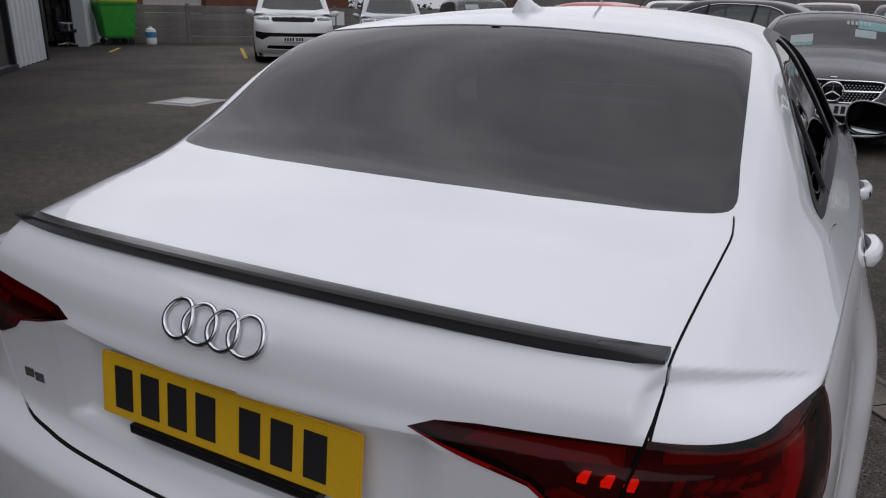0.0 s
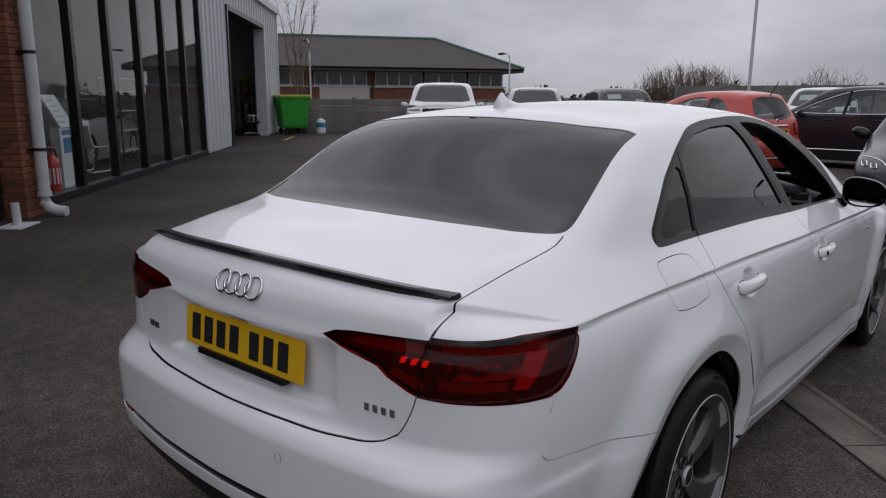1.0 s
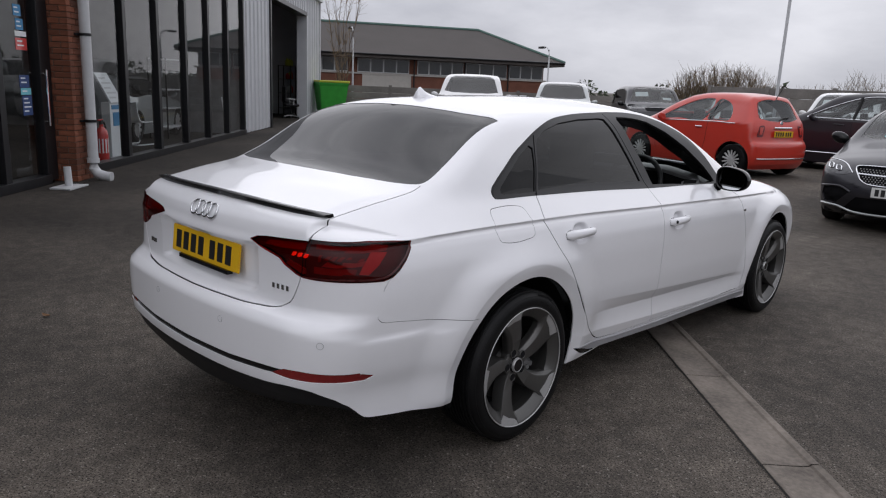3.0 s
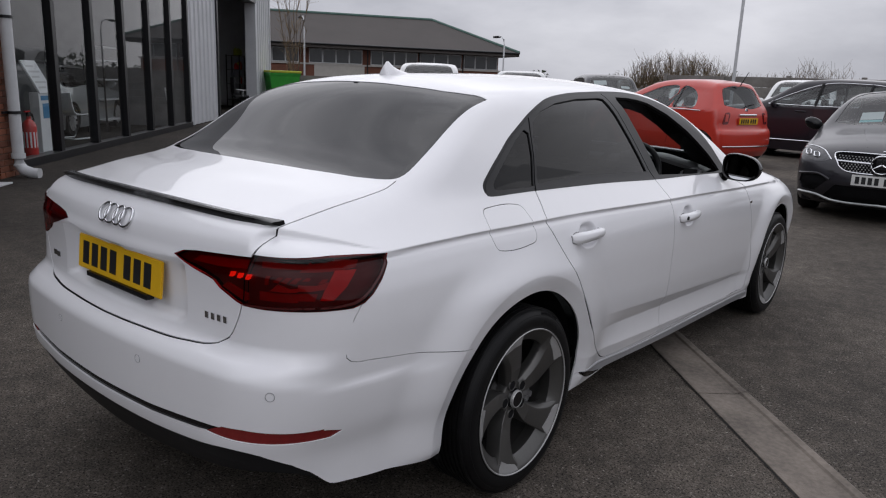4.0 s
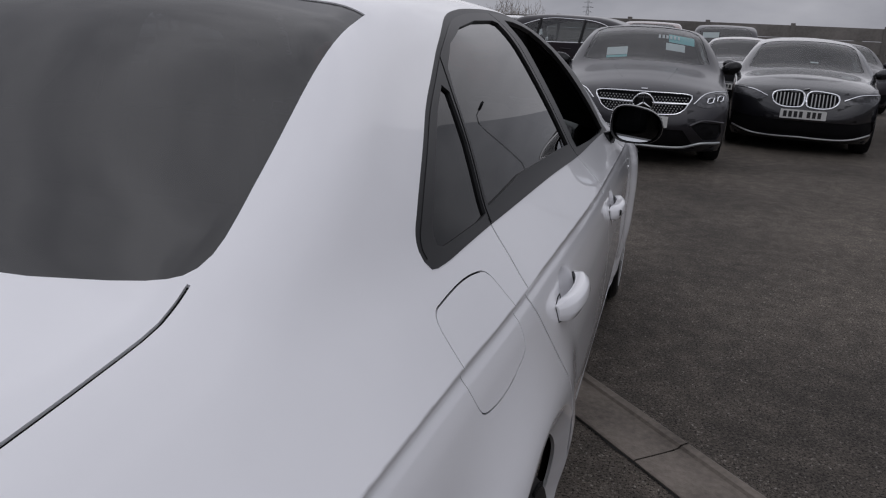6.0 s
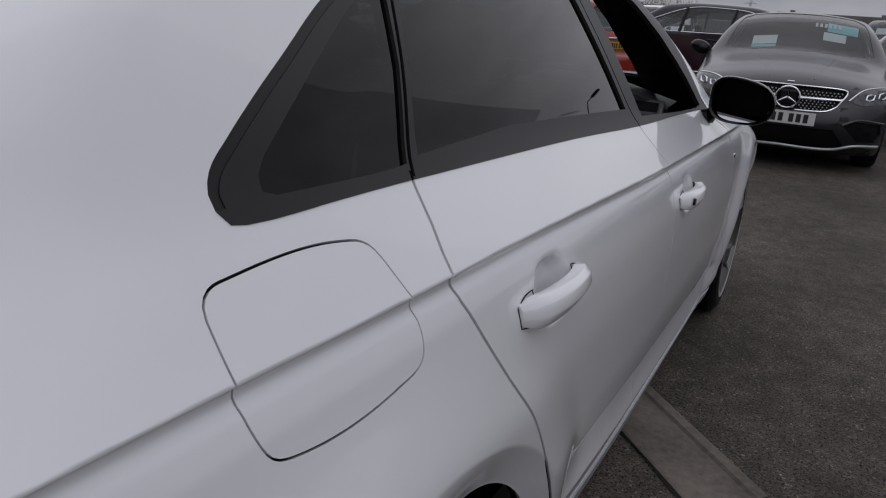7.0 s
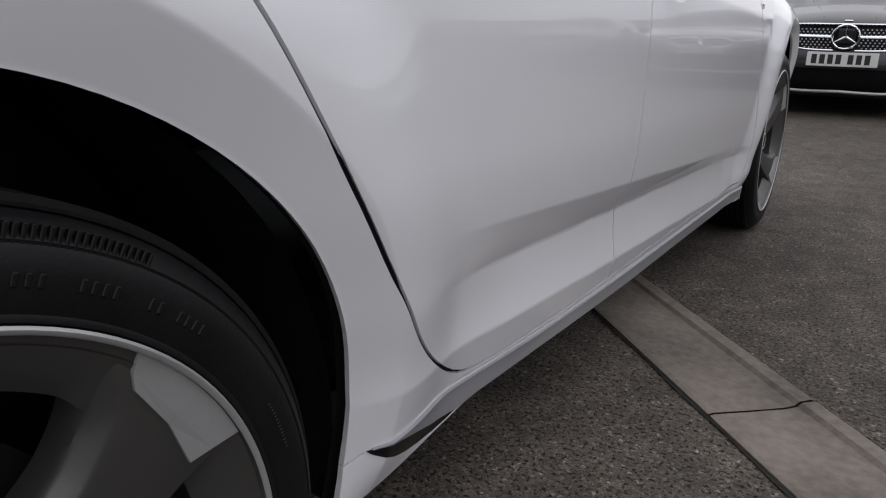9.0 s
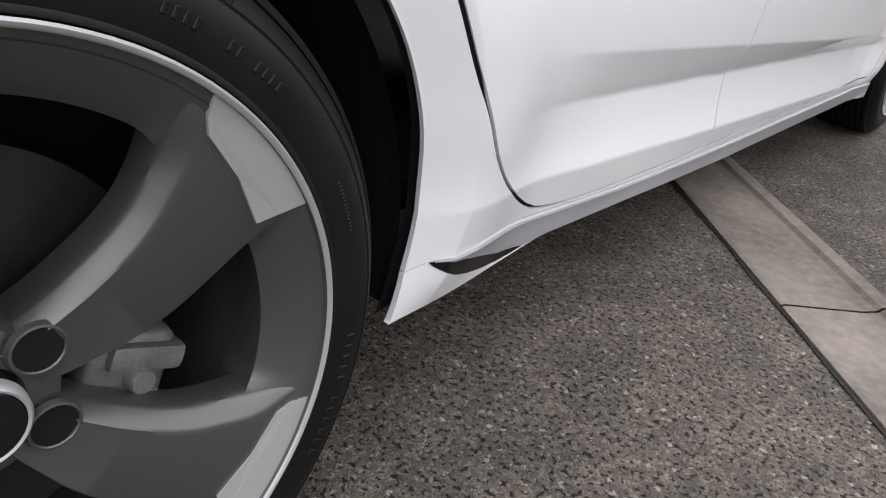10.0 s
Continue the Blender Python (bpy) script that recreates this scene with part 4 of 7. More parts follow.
# interlocked ring badge
for k in range(4):
    cx, r = -.066 + .044 * k, .0295
    pts = [on_tail(cx + r * math.cos(q), .957 + r * .84 * math.sin(q), .006 + .002 * (-1) ** k * math.cos(q)) for q in np.linspace(0, 2 * math.pi, 41)[:-1]]
    part("badge_ring", tube(pts, .0042, 10, closed=True), CHROME, SALOON, "chrome badge ring", smooth=True)

# plate and its holder
plate = plate_of(SALOON, pose(0, .086, .806, 84, 0, 0), PLATE_YELLOW)
tagged(plate, "yellow rear number plate with dark bars")
part("plate_maker_strip", box(-.19, .19, .074, .100, .733, .750, .003), BLACK_GLOSS, SALOON, "black plate holder strip")
# lettering reduced to bars
for x0, n, w in ((-.505, 2, .030), (.452, 4, .019)):
    for k in range(n):
        x = x0 + k * (w + .005)
        p0, p1 = on_tail(x + w / 2, .742, .002), on_tail(x + w / 2, .762, .002)
        part("model_badge", box(-w / 2 + .002, w / 2 - .002, -.002, .002, -.0095, .0095, .001), CHROME, SALOON, "small chrome badge", m=look(((p0[0] + p1[0]) / 2, (p0[1] + p1[1]) / 2, .752), ((p0[0] + p1[0]) / 2, -3, .752)) @ pose(0, 0, 0, 90))
for x, z in ((.25, .590), (-.25, .590), (.727, .594), (-.727, .594)):
    c = np.array(on_tail(abs(x), z, .0006))
    n = slope(skin, c[None])[0]
    if x < 0:
        c[0], n[0] = -c[0], -n[0]
    ring_at = Matrix.Translation(c) @ Vector(n).to_track_quat("X", "Z").to_matrix().to_4x4()
    part("sensor_ring", lathe([(.0112, -.001), (.0114, .0008), (.0124, .0008), (.0128, -.001)], 24), SATIN, SALOON, m=ring_at)
    part("parking_sensor", lathe([(.0, .0006), (.0095, .0006), (.0098, -.003), (.0112, -.003), (.0113, .0002), (.0118, -.002)], 24), WHITE, SALOON, m=ring_at)

# aerial fin
bm = bmesh.new()
rows = []
for y, h, w in ((1.226, .000, .012), (1.229, .019, .020), (1.234, .040, .021), (1.244, .053, .018), (1.258, .054, .016), (1.272, .043, .020), (1.290, .030, .027), (1.32, .018, .031), (1.350, .009, .025), (1.378, .002, .010)):
    zr = float(roof_z(y)) - .002
    rows.append([(w * 1.25, y, zr), (w, y, zr + .35 * h), (w * .45, y, zr + .8 * h), (0, y, zr + h), (-w * .45, y, zr + .8 * h), (-w, y, zr + .35 * h), (-w * 1.25, y, zr)])
part("roof_aerial", sheet_of(rows), WHITE, SALOON, "white shark-fin aerial", smooth=True)
part("high_brake_light", box(-.012, .012, 1.075, 1.088, 1.358, 1.372, .003), BLACK_GLOSS, SALOON)


def door_handle(parent, yc, zc, side):
    """A grab handle bowed over its cup."""
    rows = []
    ends = np.array(on_side(yc - .122, zc - .008, 0)), np.array(on_side(yc + .112, zc - .002, 0))
    for s_ in np.linspace(0, 1, 23):
        y = yc - .118 + .214 * s_
        z = zc - .006 + .003 * s_ + .004 * math.sin(math.pi * s_)
        arch = math.sin(math.pi * min(1, max(0, s_))) ** .5
        hh = (.0215 - .0055 * s_) * (.62 + .38 * min(1, 9 * s_)) * (.55 + .45 * min(1, 9 * (1 - s_)))
        off = -.001 + .028 * arch
        th = .011
        base = ends[0] + (ends[1] - ends[0]) * s_
        base = np.array((base[0] + off, y, z))
        n = np.array((.97, 0.0, .22))
        n[1] = 0
        n /= np.linalg.norm(n)
        up = np.array((0, -n[2] * 0, 1.0)) - n * n[2]
        up /= np.linalg.norm(up)
        ring = []
        for c, s2 in ((-1.2, .96), (.30, 1.0), (.42, .96), (1.02, .52), (1.10, .44), (1.12, -.30), (1.06, -.40), (.30, -.97), (.18, -1.0), (-1.2, -.96)):
            ring.append(base + n * th * (c if c < 0 else c * (.45 + .55 * min(1, 7 * s_, 7 * (1 - s_)))) + up * hh * s2)
        rows.append([(side * p[0], p[1], p[2]) for p in ring + ring[:1]])
    h = sheet_of(rows)
    for row in (rows[0][:-1], rows[-1][:-1]):
        h.faces.new([h.verts.new(q) for q in row])
    ob = part("door_handle", h, WHITE, parent, smooth=True)
    # dark seam where the handle's foot meets the door
    for e0, e1 in ((0, 5), (len(rows) - 4, len(rows) - 1)):
        loop = [rows[i][0] for i in range(e0, e1 + 1)] + [rows[i][9] for i in range(e1, e0 - 1, -1)]
        pts = [on_side(y_ + (-.0008 if y_ < yc else .0008), z_, .0004, side) for _, y_, z_ in loop]
        part("handle_seam", tube(pts, .0009, 6, closed=True), CABIN, ob, "dark seam round the handle foot")
    return ob


for side, flip in ((1, False), (-1, True)):
    doors = [o for o in SALOON.children if o.name.startswith("rear_door") and "window" not in o.name], [o for o in SALOON.children if o.name.startswith("front_door")]
    door_handle(doors[0][0 if side > 0 else 1], 1.418, .864, side)
    door_handle(doors[1][0 if side > 0 else 1], 2.352, .826, side)
    part("front_window", S.mesh("open_f", mirror=True, lift=-.006), CLEAR, SALOON, "clear front window") if flip else None
    if side > 0:
        p = on_side(2.262, .822, .0275, side)
        part("door_lock", lathe([(.0, .001), (.0075, .001), (.0095, -.004)], 20), BLACK_TRIM, doors[1][0], m=pose(p[0] + .004, 2.262, .822))
    # mirror
    mirror = new("door_mirror")
    mirror.parent, mirror.matrix_basis = SALOON, pose(side * .925, 2.955, 1.006)
    tagged(mirror, "gloss black door mirror")
    rows = []
    for y, k in ((-.030, .90), (-.034, .97), (-.020, 1.0), (.0, .99), (.03, .93), (.055, .80), (.075, .60), (.088, .32), (.092, .05)):
        ring = []
        for q in np.linspace(0, 2 * math.pi, 29):
            c, s2 = math.cos(q), math.sin(q)
            x = .097 * math.copysign(abs(c) ** .75, c)
            z = .070 * math.copysign(abs(s2) ** .75, s2) - .16 * x * (1 if s2 > 0 else -.10) - .002
            ring.append((side * x * k, y, z * k))
        rows.append(ring)
    part("mirror_housing", sheet_of(rows), BLACK_GLOSS, mirror, smooth=True)
    glass = [(side * x * .9, -.026, z * .9) for x, y, z in ((abs(r[0]) * math.copysign(1, r[0] * side), r[1], r[2]) for r in rows[1][:-1])]
    bm = bmesh.new()
    bm.faces.new([bm.verts.new(q) for q in glass])
    bmesh.ops.rotate(bm, verts=bm.verts[:], cent=(0, -.026, 0), matrix=Matrix.Rotation(radians(side * -13.5), 3, "Z") @ Matrix.Rotation(radians(-6), 3, "X"))
    part("mirror_glass", bm, mat("mirror_glass", (.78, .80, .82), .015, 1.0, vary=0), mirror)
    part("mirror_foot", tube([(side * -.085, .0, -.055), (side * -.11, .01, -.062), (side * -.135, .02, -.066)], [.026, .022, .024], 10), BLACK_GLOSS, mirror, smooth=True)
    p = on_side(3.25, .790, .001, side)
    part("wing_badge", box(p[0] - .002, p[0] + .0015, 3.235, 3.268, .783, .797, .001), CHROME, SALOON, "small dark badge")
    part("front_seat", box(side * .37 - .25, side * .37 + .25, 2.02, 2.20, .42, 1.02, .07), CABIN, SALOON)
    part("headrest", box(side * .37 - .13, side * .37 + .13, 2.02, 2.12, 1.05, 1.22, .045), CABIN, SALOON)
part("rear_seat", box(-.62, .62, 1.15, 1.35, .42, .98, .07), CABIN, SALOON)
# unseen flat panel, added to block light and deepen the shade under the car
part("underbody", box(-.60, .60, .46, 4.45, .175, .225, .02), BLACK_TRIM, SALOON, "black underbody panel")
part("cabin_floor", box(-.70, .70, .9, 3.4, .20, .30), CABIN, SALOON)
DASH = mat("dash_grey", (.13, .133, .135), .55, vary=.15, scale=12, bump=.1, bump_scale=500)
rows = []
for x in np.linspace(-.68, .68, 57):
    hood = step(.16, .26, x) * (1 - step(.46, .60, x))
    end = step(.58, .68, abs(x))
    top = .985 + .045 * hood - .04 * end
    lip = 3.05 - .13 * hood + .03 * end
    rows.append([(x, 3.02, .66), (x, 3.00, .80), (x, lip + .06, top - .085), (x, lip + .005, top - .022), (x, lip, top - .010), (x, lip + .012, top), (x, lip + .10, top + .006), (x, 3.26, .965 + .3 * (top - .965)), (x, 3.36, .93), (x, 3.36, .66)])
dash = sheet_of([r + r[:1] for r in rows])
for row in (rows[0], rows[-1]):
    dash.faces.new([dash.verts.new(q) for q in row])
part("dashboard", dash, DASH, SALOON, "dark grey dashboard", smooth=True)
part("dash_panel", sheet_of([[(r[0][0], r[0][1] - .006, r[0][2]), (r[1][0], r[1][1] - .006, r[1][2]), (r[2][0], r[2][1] - .006, r[2][2]), (r[3][0], r[3][1] + .001, r[3][2] - .008)] for r in rows]), CABIN, SALOON, "black lower dash panel", smooth=True)
for x in (-.62, .615):
    vent = part("air_vent", box(-.058, .058, -.012, .012, -.030, .030, .010), SATIN, SALOON, "framed air vent", m=pose(x, 3.062, .937, -25))
    part("vent_opening", box(-.040, .040, -.016, -.011, -.017, .017, .002), BLACK_TRIM, vent)
wheel_pts = [(.345 + .185 * math.cos(q), 2.82 + .07 * math.sin(q), .915 + .17 * math.sin(q)) for q in np.linspace(0, 2 * math.pi, 41)[:-1]]
steer = part("steering_wheel", tube(wheel_pts, .016, 10, closed=True), BLACK_TRIM, SALOON, "black steering wheel", smooth=True)
part("steering_boss", box(.265, .425, 2.82, 2.90, .85, .96, .03), BLACK_TRIM, steer)
part("spoke", tube([(.175, 2.825, .915), (.27, 2.85, .905), (.42, 2.85, .905), (.515, 2.825, .915)], .013, 8), BLACK_TRIM, steer)
# padded lining inside the front pillars
for side in (1, -1):
    rows = []
    for (y, z), inner in (((2.18, 1.346), (.53, 2.20, 1.300)), ((2.30, 1.342), (.545, 2.36, 1.286)), ((2.465, 1.320), (.55, 2.48, 1.265)), ((2.615, 1.264), (.55, 2.68, 1.205)), ((2.77, 1.180), (.55, 2.83, 1.149)), ((2.92, 1.062), (.55, 3.02, 1.084)), ((2.99, .97), (.57, 3.20, .985))):
        o = on_side(y, z, -.013)
        ring = [o, inner, (inner[0] + .005, inner[1] + .035, inner[2] + .028), (o[0] - .035, o[1] + .03, o[2] + .024)]
        rows.append([(side * q[0], q[1], q[2]) for q in ring + ring[:1]])
    part("pillar_lining", sheet_of(rows), CABIN, SALOON, "black padded pillar lining")

# ---- ground ----
def asphalt_mat():
    m = bpy.data.materials.new("asphalt")
    m.use_nodes = True
    nt = m.node_tree
    b = nt.nodes["Principled BSDF"]
    N, L = nt.nodes.new, nt.links.new
    tc = N("ShaderNodeTexCoord")

    def noise_(scale, detail):
        n = N("ShaderNodeTexNoise")
        n.inputs["Scale"].default_value, n.inputs["Detail"].default_value = scale, detail
        L(tc.outputs["Object"], n.inputs["Vector"])
        return n.outputs["Fac"]

    def ramp_(fac, p0, c0, p1, c1):
        r = N("ShaderNodeValToRGB")
        r.color_ramp.elements[0].position, r.color_ramp.elements[1].position = p0, p1
        r.color_ramp.elements[0].color, r.color_ramp.elements[1].color = (*c0, 1), (*c1, 1)
        L(fac, r.inputs["Fac"])
        return r.outputs["Color"]

    def blend(kind, fac, a, b_):
        x = N("ShaderNodeMix")
        x.data_type, x.blend_type = "RGBA", kind
        if isinstance(fac, float):
            x.inputs["Factor"].default_value = fac
        else:
            L(fac, x.inputs["Factor"])
        L(a, x.inputs["A"])
        L(b_, x.inputs["B"])
        return x.outputs["Result"]
    wob = N("ShaderNodeTexNoise")
    wob.inputs["Scale"].default_value, wob.inputs["Detail"].default_value = 150, 3
    L(tc.outputs["Object"], wob.inputs["Vector"])
    bent = N("ShaderNodeVectorMath")
    bent.operation = "MULTIPLY_ADD"
    bent.inputs[1].default_value = (.011, .011, .011)
    L(wob.outputs["Color"], bent.inputs[0])
    L(tc.outputs["Object"], bent.inputs[2])
    chips = N("ShaderNodeTexVoronoi")
    chips.inputs["Scale"].default_value = 145
    L(bent.outputs["Vector"], chips.inputs["Vector"])
    edge = N("ShaderNodeTexVoronoi")
    edge.feature, edge.inputs["Scale"].default_value = "DISTANCE_TO_EDGE", 145
    L(bent.outputs["Vector"], edge.inputs["Vector"])
    sep = N("ShaderNodeSeparateColor")
    L(chips.outputs["Color"], sep.inputs["Color"])
    stone = ramp_(sep.outputs[0], .25, (.104, .0905, .0785), 1.0, (.186, .164, .142))
    fleck = ramp_(sep.outputs[1], .955, (0, 0, 0), .985, (.16, .155, .145))
    stone = blend("ADD", 1.0, stone, fleck)
    tar = ramp_(edge.outputs["Distance"], .0, (.58, .58, .58), .22, (1, 1, 1))
    col = blend("MULTIPLY", 1.0, stone, tar)
    stains = ramp_(noise_(.55, 6), .35, (.62, .62, .62), .66, (1.25, 1.23, 1.2))
    col = blend("MULTIPLY", 1.0, col, stains)
    dust = ramp_(noise_(9, 5), .40, (.8, .8, .8), .70, (1.2, 1.19, 1.17))
    col = blend("MULTIPLY", 1.0, col, dust)
    # tone falls off gradually towards the showroom, along a wandering edge
    across = N("ShaderNodeVectorMath")
    across.operation = "DOT_PRODUCT"
    across.inputs[1].default_value = (.719, .695, 0)
    L(tc.outputs["Object"], across.inputs[0])
    wander = N("ShaderNodeMath")
    wander.operation = "MULTIPLY_ADD"
    wander.inputs[1].default_value = 1.6
    L(noise_(.9, 4), wander.inputs[0])
    L(across.outputs["Value"], wander.inputs[2])
    across_tone = N("ShaderNodeMapRange")
    across_tone.inputs["From Min"].default_value, across_tone.inputs["From Max"].default_value = -2.4, 1.3
    across_tone.inputs["To Min"].default_value, across_tone.inputs["To Max"].default_value = .46, 1.0
    L(wander.outputs[0], across_tone.inputs["Value"])
    tone = N("ShaderNodeVectorMath")
    tone.operation = "SCALE"
    L(col, tone.inputs[0])
    L(across_tone.outputs["Result"], tone.inputs["Scale"])
    col = tone.outputs["Vector"]
    # shade of small pits put into the colour as dark spots, without relief
    pit_shade = ramp_(noise_(120, 2), .37, (.16, .155, .15), .45, (1, 1, 1))
    col = blend("MULTIPLY", 1.0, col, pit_shade)
    L(col, b.inputs["Base Color"])
    b.inputs["Specular IOR Level"].default_value = .18
    b.inputs["Roughness"].default_value = .82
    bump = N("ShaderNodeBump")
    bump.inputs["Strength"].default_value, bump.inputs["Distance"].default_value = .7, .006
    L(edge.outputs["Distance"], bump.inputs["Height"])
    L(bump.outputs["Normal"], b.inputs["Normal"])
    return m


def sheet():
    """One level sheet to the horizon, finer near the cars."""
    xs = sorted({*np.linspace(-30, 30, 13).tolist(), -1200, -300, -90, 90, 300, 1200})
    bm = bmesh.new()
    vs = {(i, j): bm.verts.new((x, y + 8, 0)) for i, x in enumerate(xs) for j, y in enumerate(xs)}
    for i in range(len(xs) - 1):
        for j in range(len(xs) - 1):
            bm.faces.new((vs[i, j], vs[i + 1, j], vs[i + 1, j + 1], vs[i, j + 1]))
    return bm


tagged(part("ground", sheet(), asphalt_mat()), "worn dark grey asphalt of a car lot", "ground", kind="structure")

# the lot's grid: ALONG the showroom front, OUT from it
OUT, ALONG = Vector((.719, .695, 0)), Vector((-.695, .719, 0))


def lot(a, o, z=0.0, turn=0.0):
    """A pose in the lot: a metres along the showroom, o metres out; local x runs along, local y into the building."""
    m = Matrix((( ALONG.x, -OUT.x, 0, 0), (ALONG.y, -OUT.y, 0, 0), (0, 0, 1, 0), (0, 0, 0, 1)))
    p = ALONG * a + OUT * o
    return Matrix.Translation((p.x, p.y, z)) @ m @ pose(0, 0, 0, 0, 0, turn)


CONCRETE = mat("channel_concrete", (.130, .110, .092), .88, vary=.38, scale=3.4, tint=(.165, .141, .119), bump=.5, bump_scale=160)
channel = thing("drain_channel", "worn shallow concrete drainage channel set in the asphalt", "drain channel", kind="structure")
edges_at = [-8.16 + .903 * k + (.02 if k % 3 else -.015) for k in range(26)]
for a0, a1 in zip(edges_at, edges_at[1:]):
    bm = bmesh.new()
    prof = [(2.352, -.02), (2.352, .008), (2.362, .010), (2.44, .007), (2.52, .005), (2.546, .008), (2.555, .016), (2.583, .017), (2.593, .012), (2.595, -.02)]
    ends = []
    for a in (a0 + .003, a1 - .003):
        ends.append([bm.verts.new(ALONG * a + OUT * o + Vector((0, 0, z))) for o, z in prof])
    for i in range(len(prof) - 1):
        bm.faces.new((ends[0][i], ends[0][i + 1], ends[1][i + 1], ends[1][i]))
    bmesh.ops.recalc_face_normals(bm, faces=bm.faces[:])
    part("channel_slab", bm, CONCRETE, channel)
TAR = mat("tar_joint", (.010, .009, .008), .8, vary=.3, scale=30, bump=.3)
wob_ = random.Random(5)
near_, far_ = [], []
for k in range(150):
    a = -8 + k * .155
    near_.append((*(ALONG * a + OUT * (2.353))[:2], .0045))
    far_.append((*(ALONG * a + OUT * (2.348 - wob_.uniform(0, .006)))[:2], .0035))
bm = bmesh.new()
va, vb = [bm.verts.new(q) for q in near_], [bm.verts.new(q) for q in far_]
for k in range(len(va) - 1):
    bm.faces.new((va[k], va[k + 1], vb[k + 1], vb[k]))
bmesh.ops.recalc_face_normals(bm, faces=bm.faces[:])
part("tar_joint", bm, TAR, channel, "dark open joint beside the channel")

# ---- showroom and workshop ----
BRICK = mat("red_brick", (.17, .056, .028), .85, vary=.3, scale=7, bump=.5, bump_scale=220, island=.35)
MORTAR = mat("mortar", (.11, .075, .055), .9, vary=.2, scale=20, bump=.4)
CLAD = mat("grey_cladding", (.52, .53, .55), .45, .0, vary=.06, scale=2)
FRAME_DARK = mat("dark_aluminium", (.012, .012, .014), .4, .3, vary=.15)
SHOP_GLASS = pane_mat("shop_glass", (.92, .94, .94), 1.68)
PIPE = mat("grey_pipe", (.50, .51, .52), .4, vary=.08, scale=6)
ROOM = mat("dim_room", (.22, .22, .222), .8, vary=.2)
GREEN = mat("green_plastic", (.035, .33, .035), .45, vary=.12, scale=5, bump=.05)
RED_METAL = mat("red_metal", (.50, .018, .015), .3, vary=.08, coat=.6)
PAPER = mat("white_board", (.72, .74, .75), .5, vary=.05)
BLUE = mat("blue_print", (.05, .22, .42), .5, vary=.1)

GLAZED = -4.1


def pane_sheet(a0, a1, z0, z1):
    bm = bmesh.new()
    bm.faces.new([bm.verts.new(q) for q in ((a0, 0, z0), (a1, 0, z0), (a1, 0, z1), (a0, 0, z1))])
    return bm


shop = thing("showroom_wall", "dark-framed full-height showroom glazing with brick pier", "wall", kind="structure")
M0 = lot(0, GLAZED)
for a in (3.3, 4.5, 5.76, 9.2, 10.6, 12.05, 13.5, 14.97, 16.4):
    part("mullion", box(a - .06, a + .06, -.06, .08, .04, 3.9, .006), FRAME_DARK, shop, m=M0)
for a0, a1 in ((3.3, 4.5), (4.5, 5.76), (5.76, 6.68), (7.29, 9.2), (9.2, 10.6), (10.6, 12.05), (12.05, 13.5), (13.5, 14.97), (14.97, 16.4)):
    part("pane", pane_sheet(a0 + .06, a1 - .06, .12, 3.86), SHOP_GLASS, shop, m=M0).visible_shadow = False
part("bottom_rail", box(7.36, 16.46, -.08, .10, .0, .12, .006), FRAME_DARK, shop, m=M0)
part("mullion", box(6.62, 6.87, -.06, .08, .04, 3.9, .006), FRAME_DARK, shop, m=M0)
part("bottom_rail", box(-2, 6.68, -.08, .10, .0, .12, .006), FRAME_DARK, shop, m=M0)
part("top_band", box(-2, 16.46, -.1, .3, 3.86, 5.2, .01), CLAD, shop, m=M0)
part("back_wall", box(-2, 16.4, 8.0, 8.2, 0, 4.6), ROOM, shop, m=M0)
part("end_wall", box(-2.2, -2, -.1, 8.2, 0, 5.2), ROOM, shop, m=M0)
part("partition", box(16.42, 16.5, .1, 8.2, 0, 4.6), ROOM, shop, m=M0)
part("showroom_ceiling", box(-2, 16.4, .1, 8.2, 4.3, 4.5), ROOM, shop, m=M0)
# workshop: ribbed cladding, wide door opening
work = thing("workshop_wall", "grey ribbed metal workshop wall with a wide open doorway", "wall", kind="structure")


def ribbed(a0, a1, z0, z1, pitch=.42):
    bm = bmesh.new()
    prof, a = [], a0
    while a < a1:
        prof += [(a, 0), (a + pitch * .62, 0), (a + pitch * .70, -.04), (a + pitch * .92, -.04)]
        a += pitch
    prof = [q for q in prof if q[0] <= a1] + [(a1, 0)]
    ends = [[bm.verts.new((x, y, z)) for x, y in prof] for z in (z0, z1)]
    backs = [[bm.verts.new((x, .06, z)) for x in (a0, a1)] for z in (z0, z1)]
    for i in range(len(prof) - 1):
        bm.faces.new((ends[0][i], ends[0][i + 1], ends[1][i + 1], ends[1][i]))
    bm.faces.new((backs[0][0], backs[1][0], backs[1][1], backs[0][1]))
    bmesh.ops.recalc_face_normals(bm, faces=bm.faces[:])
    return bm


part("ribbed_sheet", ribbed(16.5, 19.4, .02, 4.6), CLAD, work, m=M0)
part("ribbed_sheet", ribbed(25.4, 28.6, .02, 4.6), CLAD, work, m=M0)
part("ribbed_sheet", ribbed(19.4, 25.4, 3.86, 4.6), CLAD, work, m=M0)
part("door_jamb", box(19.36, 19.5, -.08, .3, 0, 3.9, .006), FRAME_DARK, work, m=M0)
part("door_jamb", box(25.3, 25.44, -.08, .3, 0, 3.9, .006), CLAD, work, m=M0)
part("door_head", box(19.36, 25.44, -.08, .3, 3.76, 3.9, .006), FRAME_DARK, work, m=M0)
part("eaves_trim", box(16.4, 28.7, -.14, .1, 4.58, 4.72, .008), CLAD, work, m=M0)
part("end_wall", box(28.6, 28.75, -.05, 9, 0, 4.7), CLAD, work, m=M0)
part("back_wall", box(16.5, 28.6, 9, 9.2, 0, 4.6), ROOM, work, m=M0)
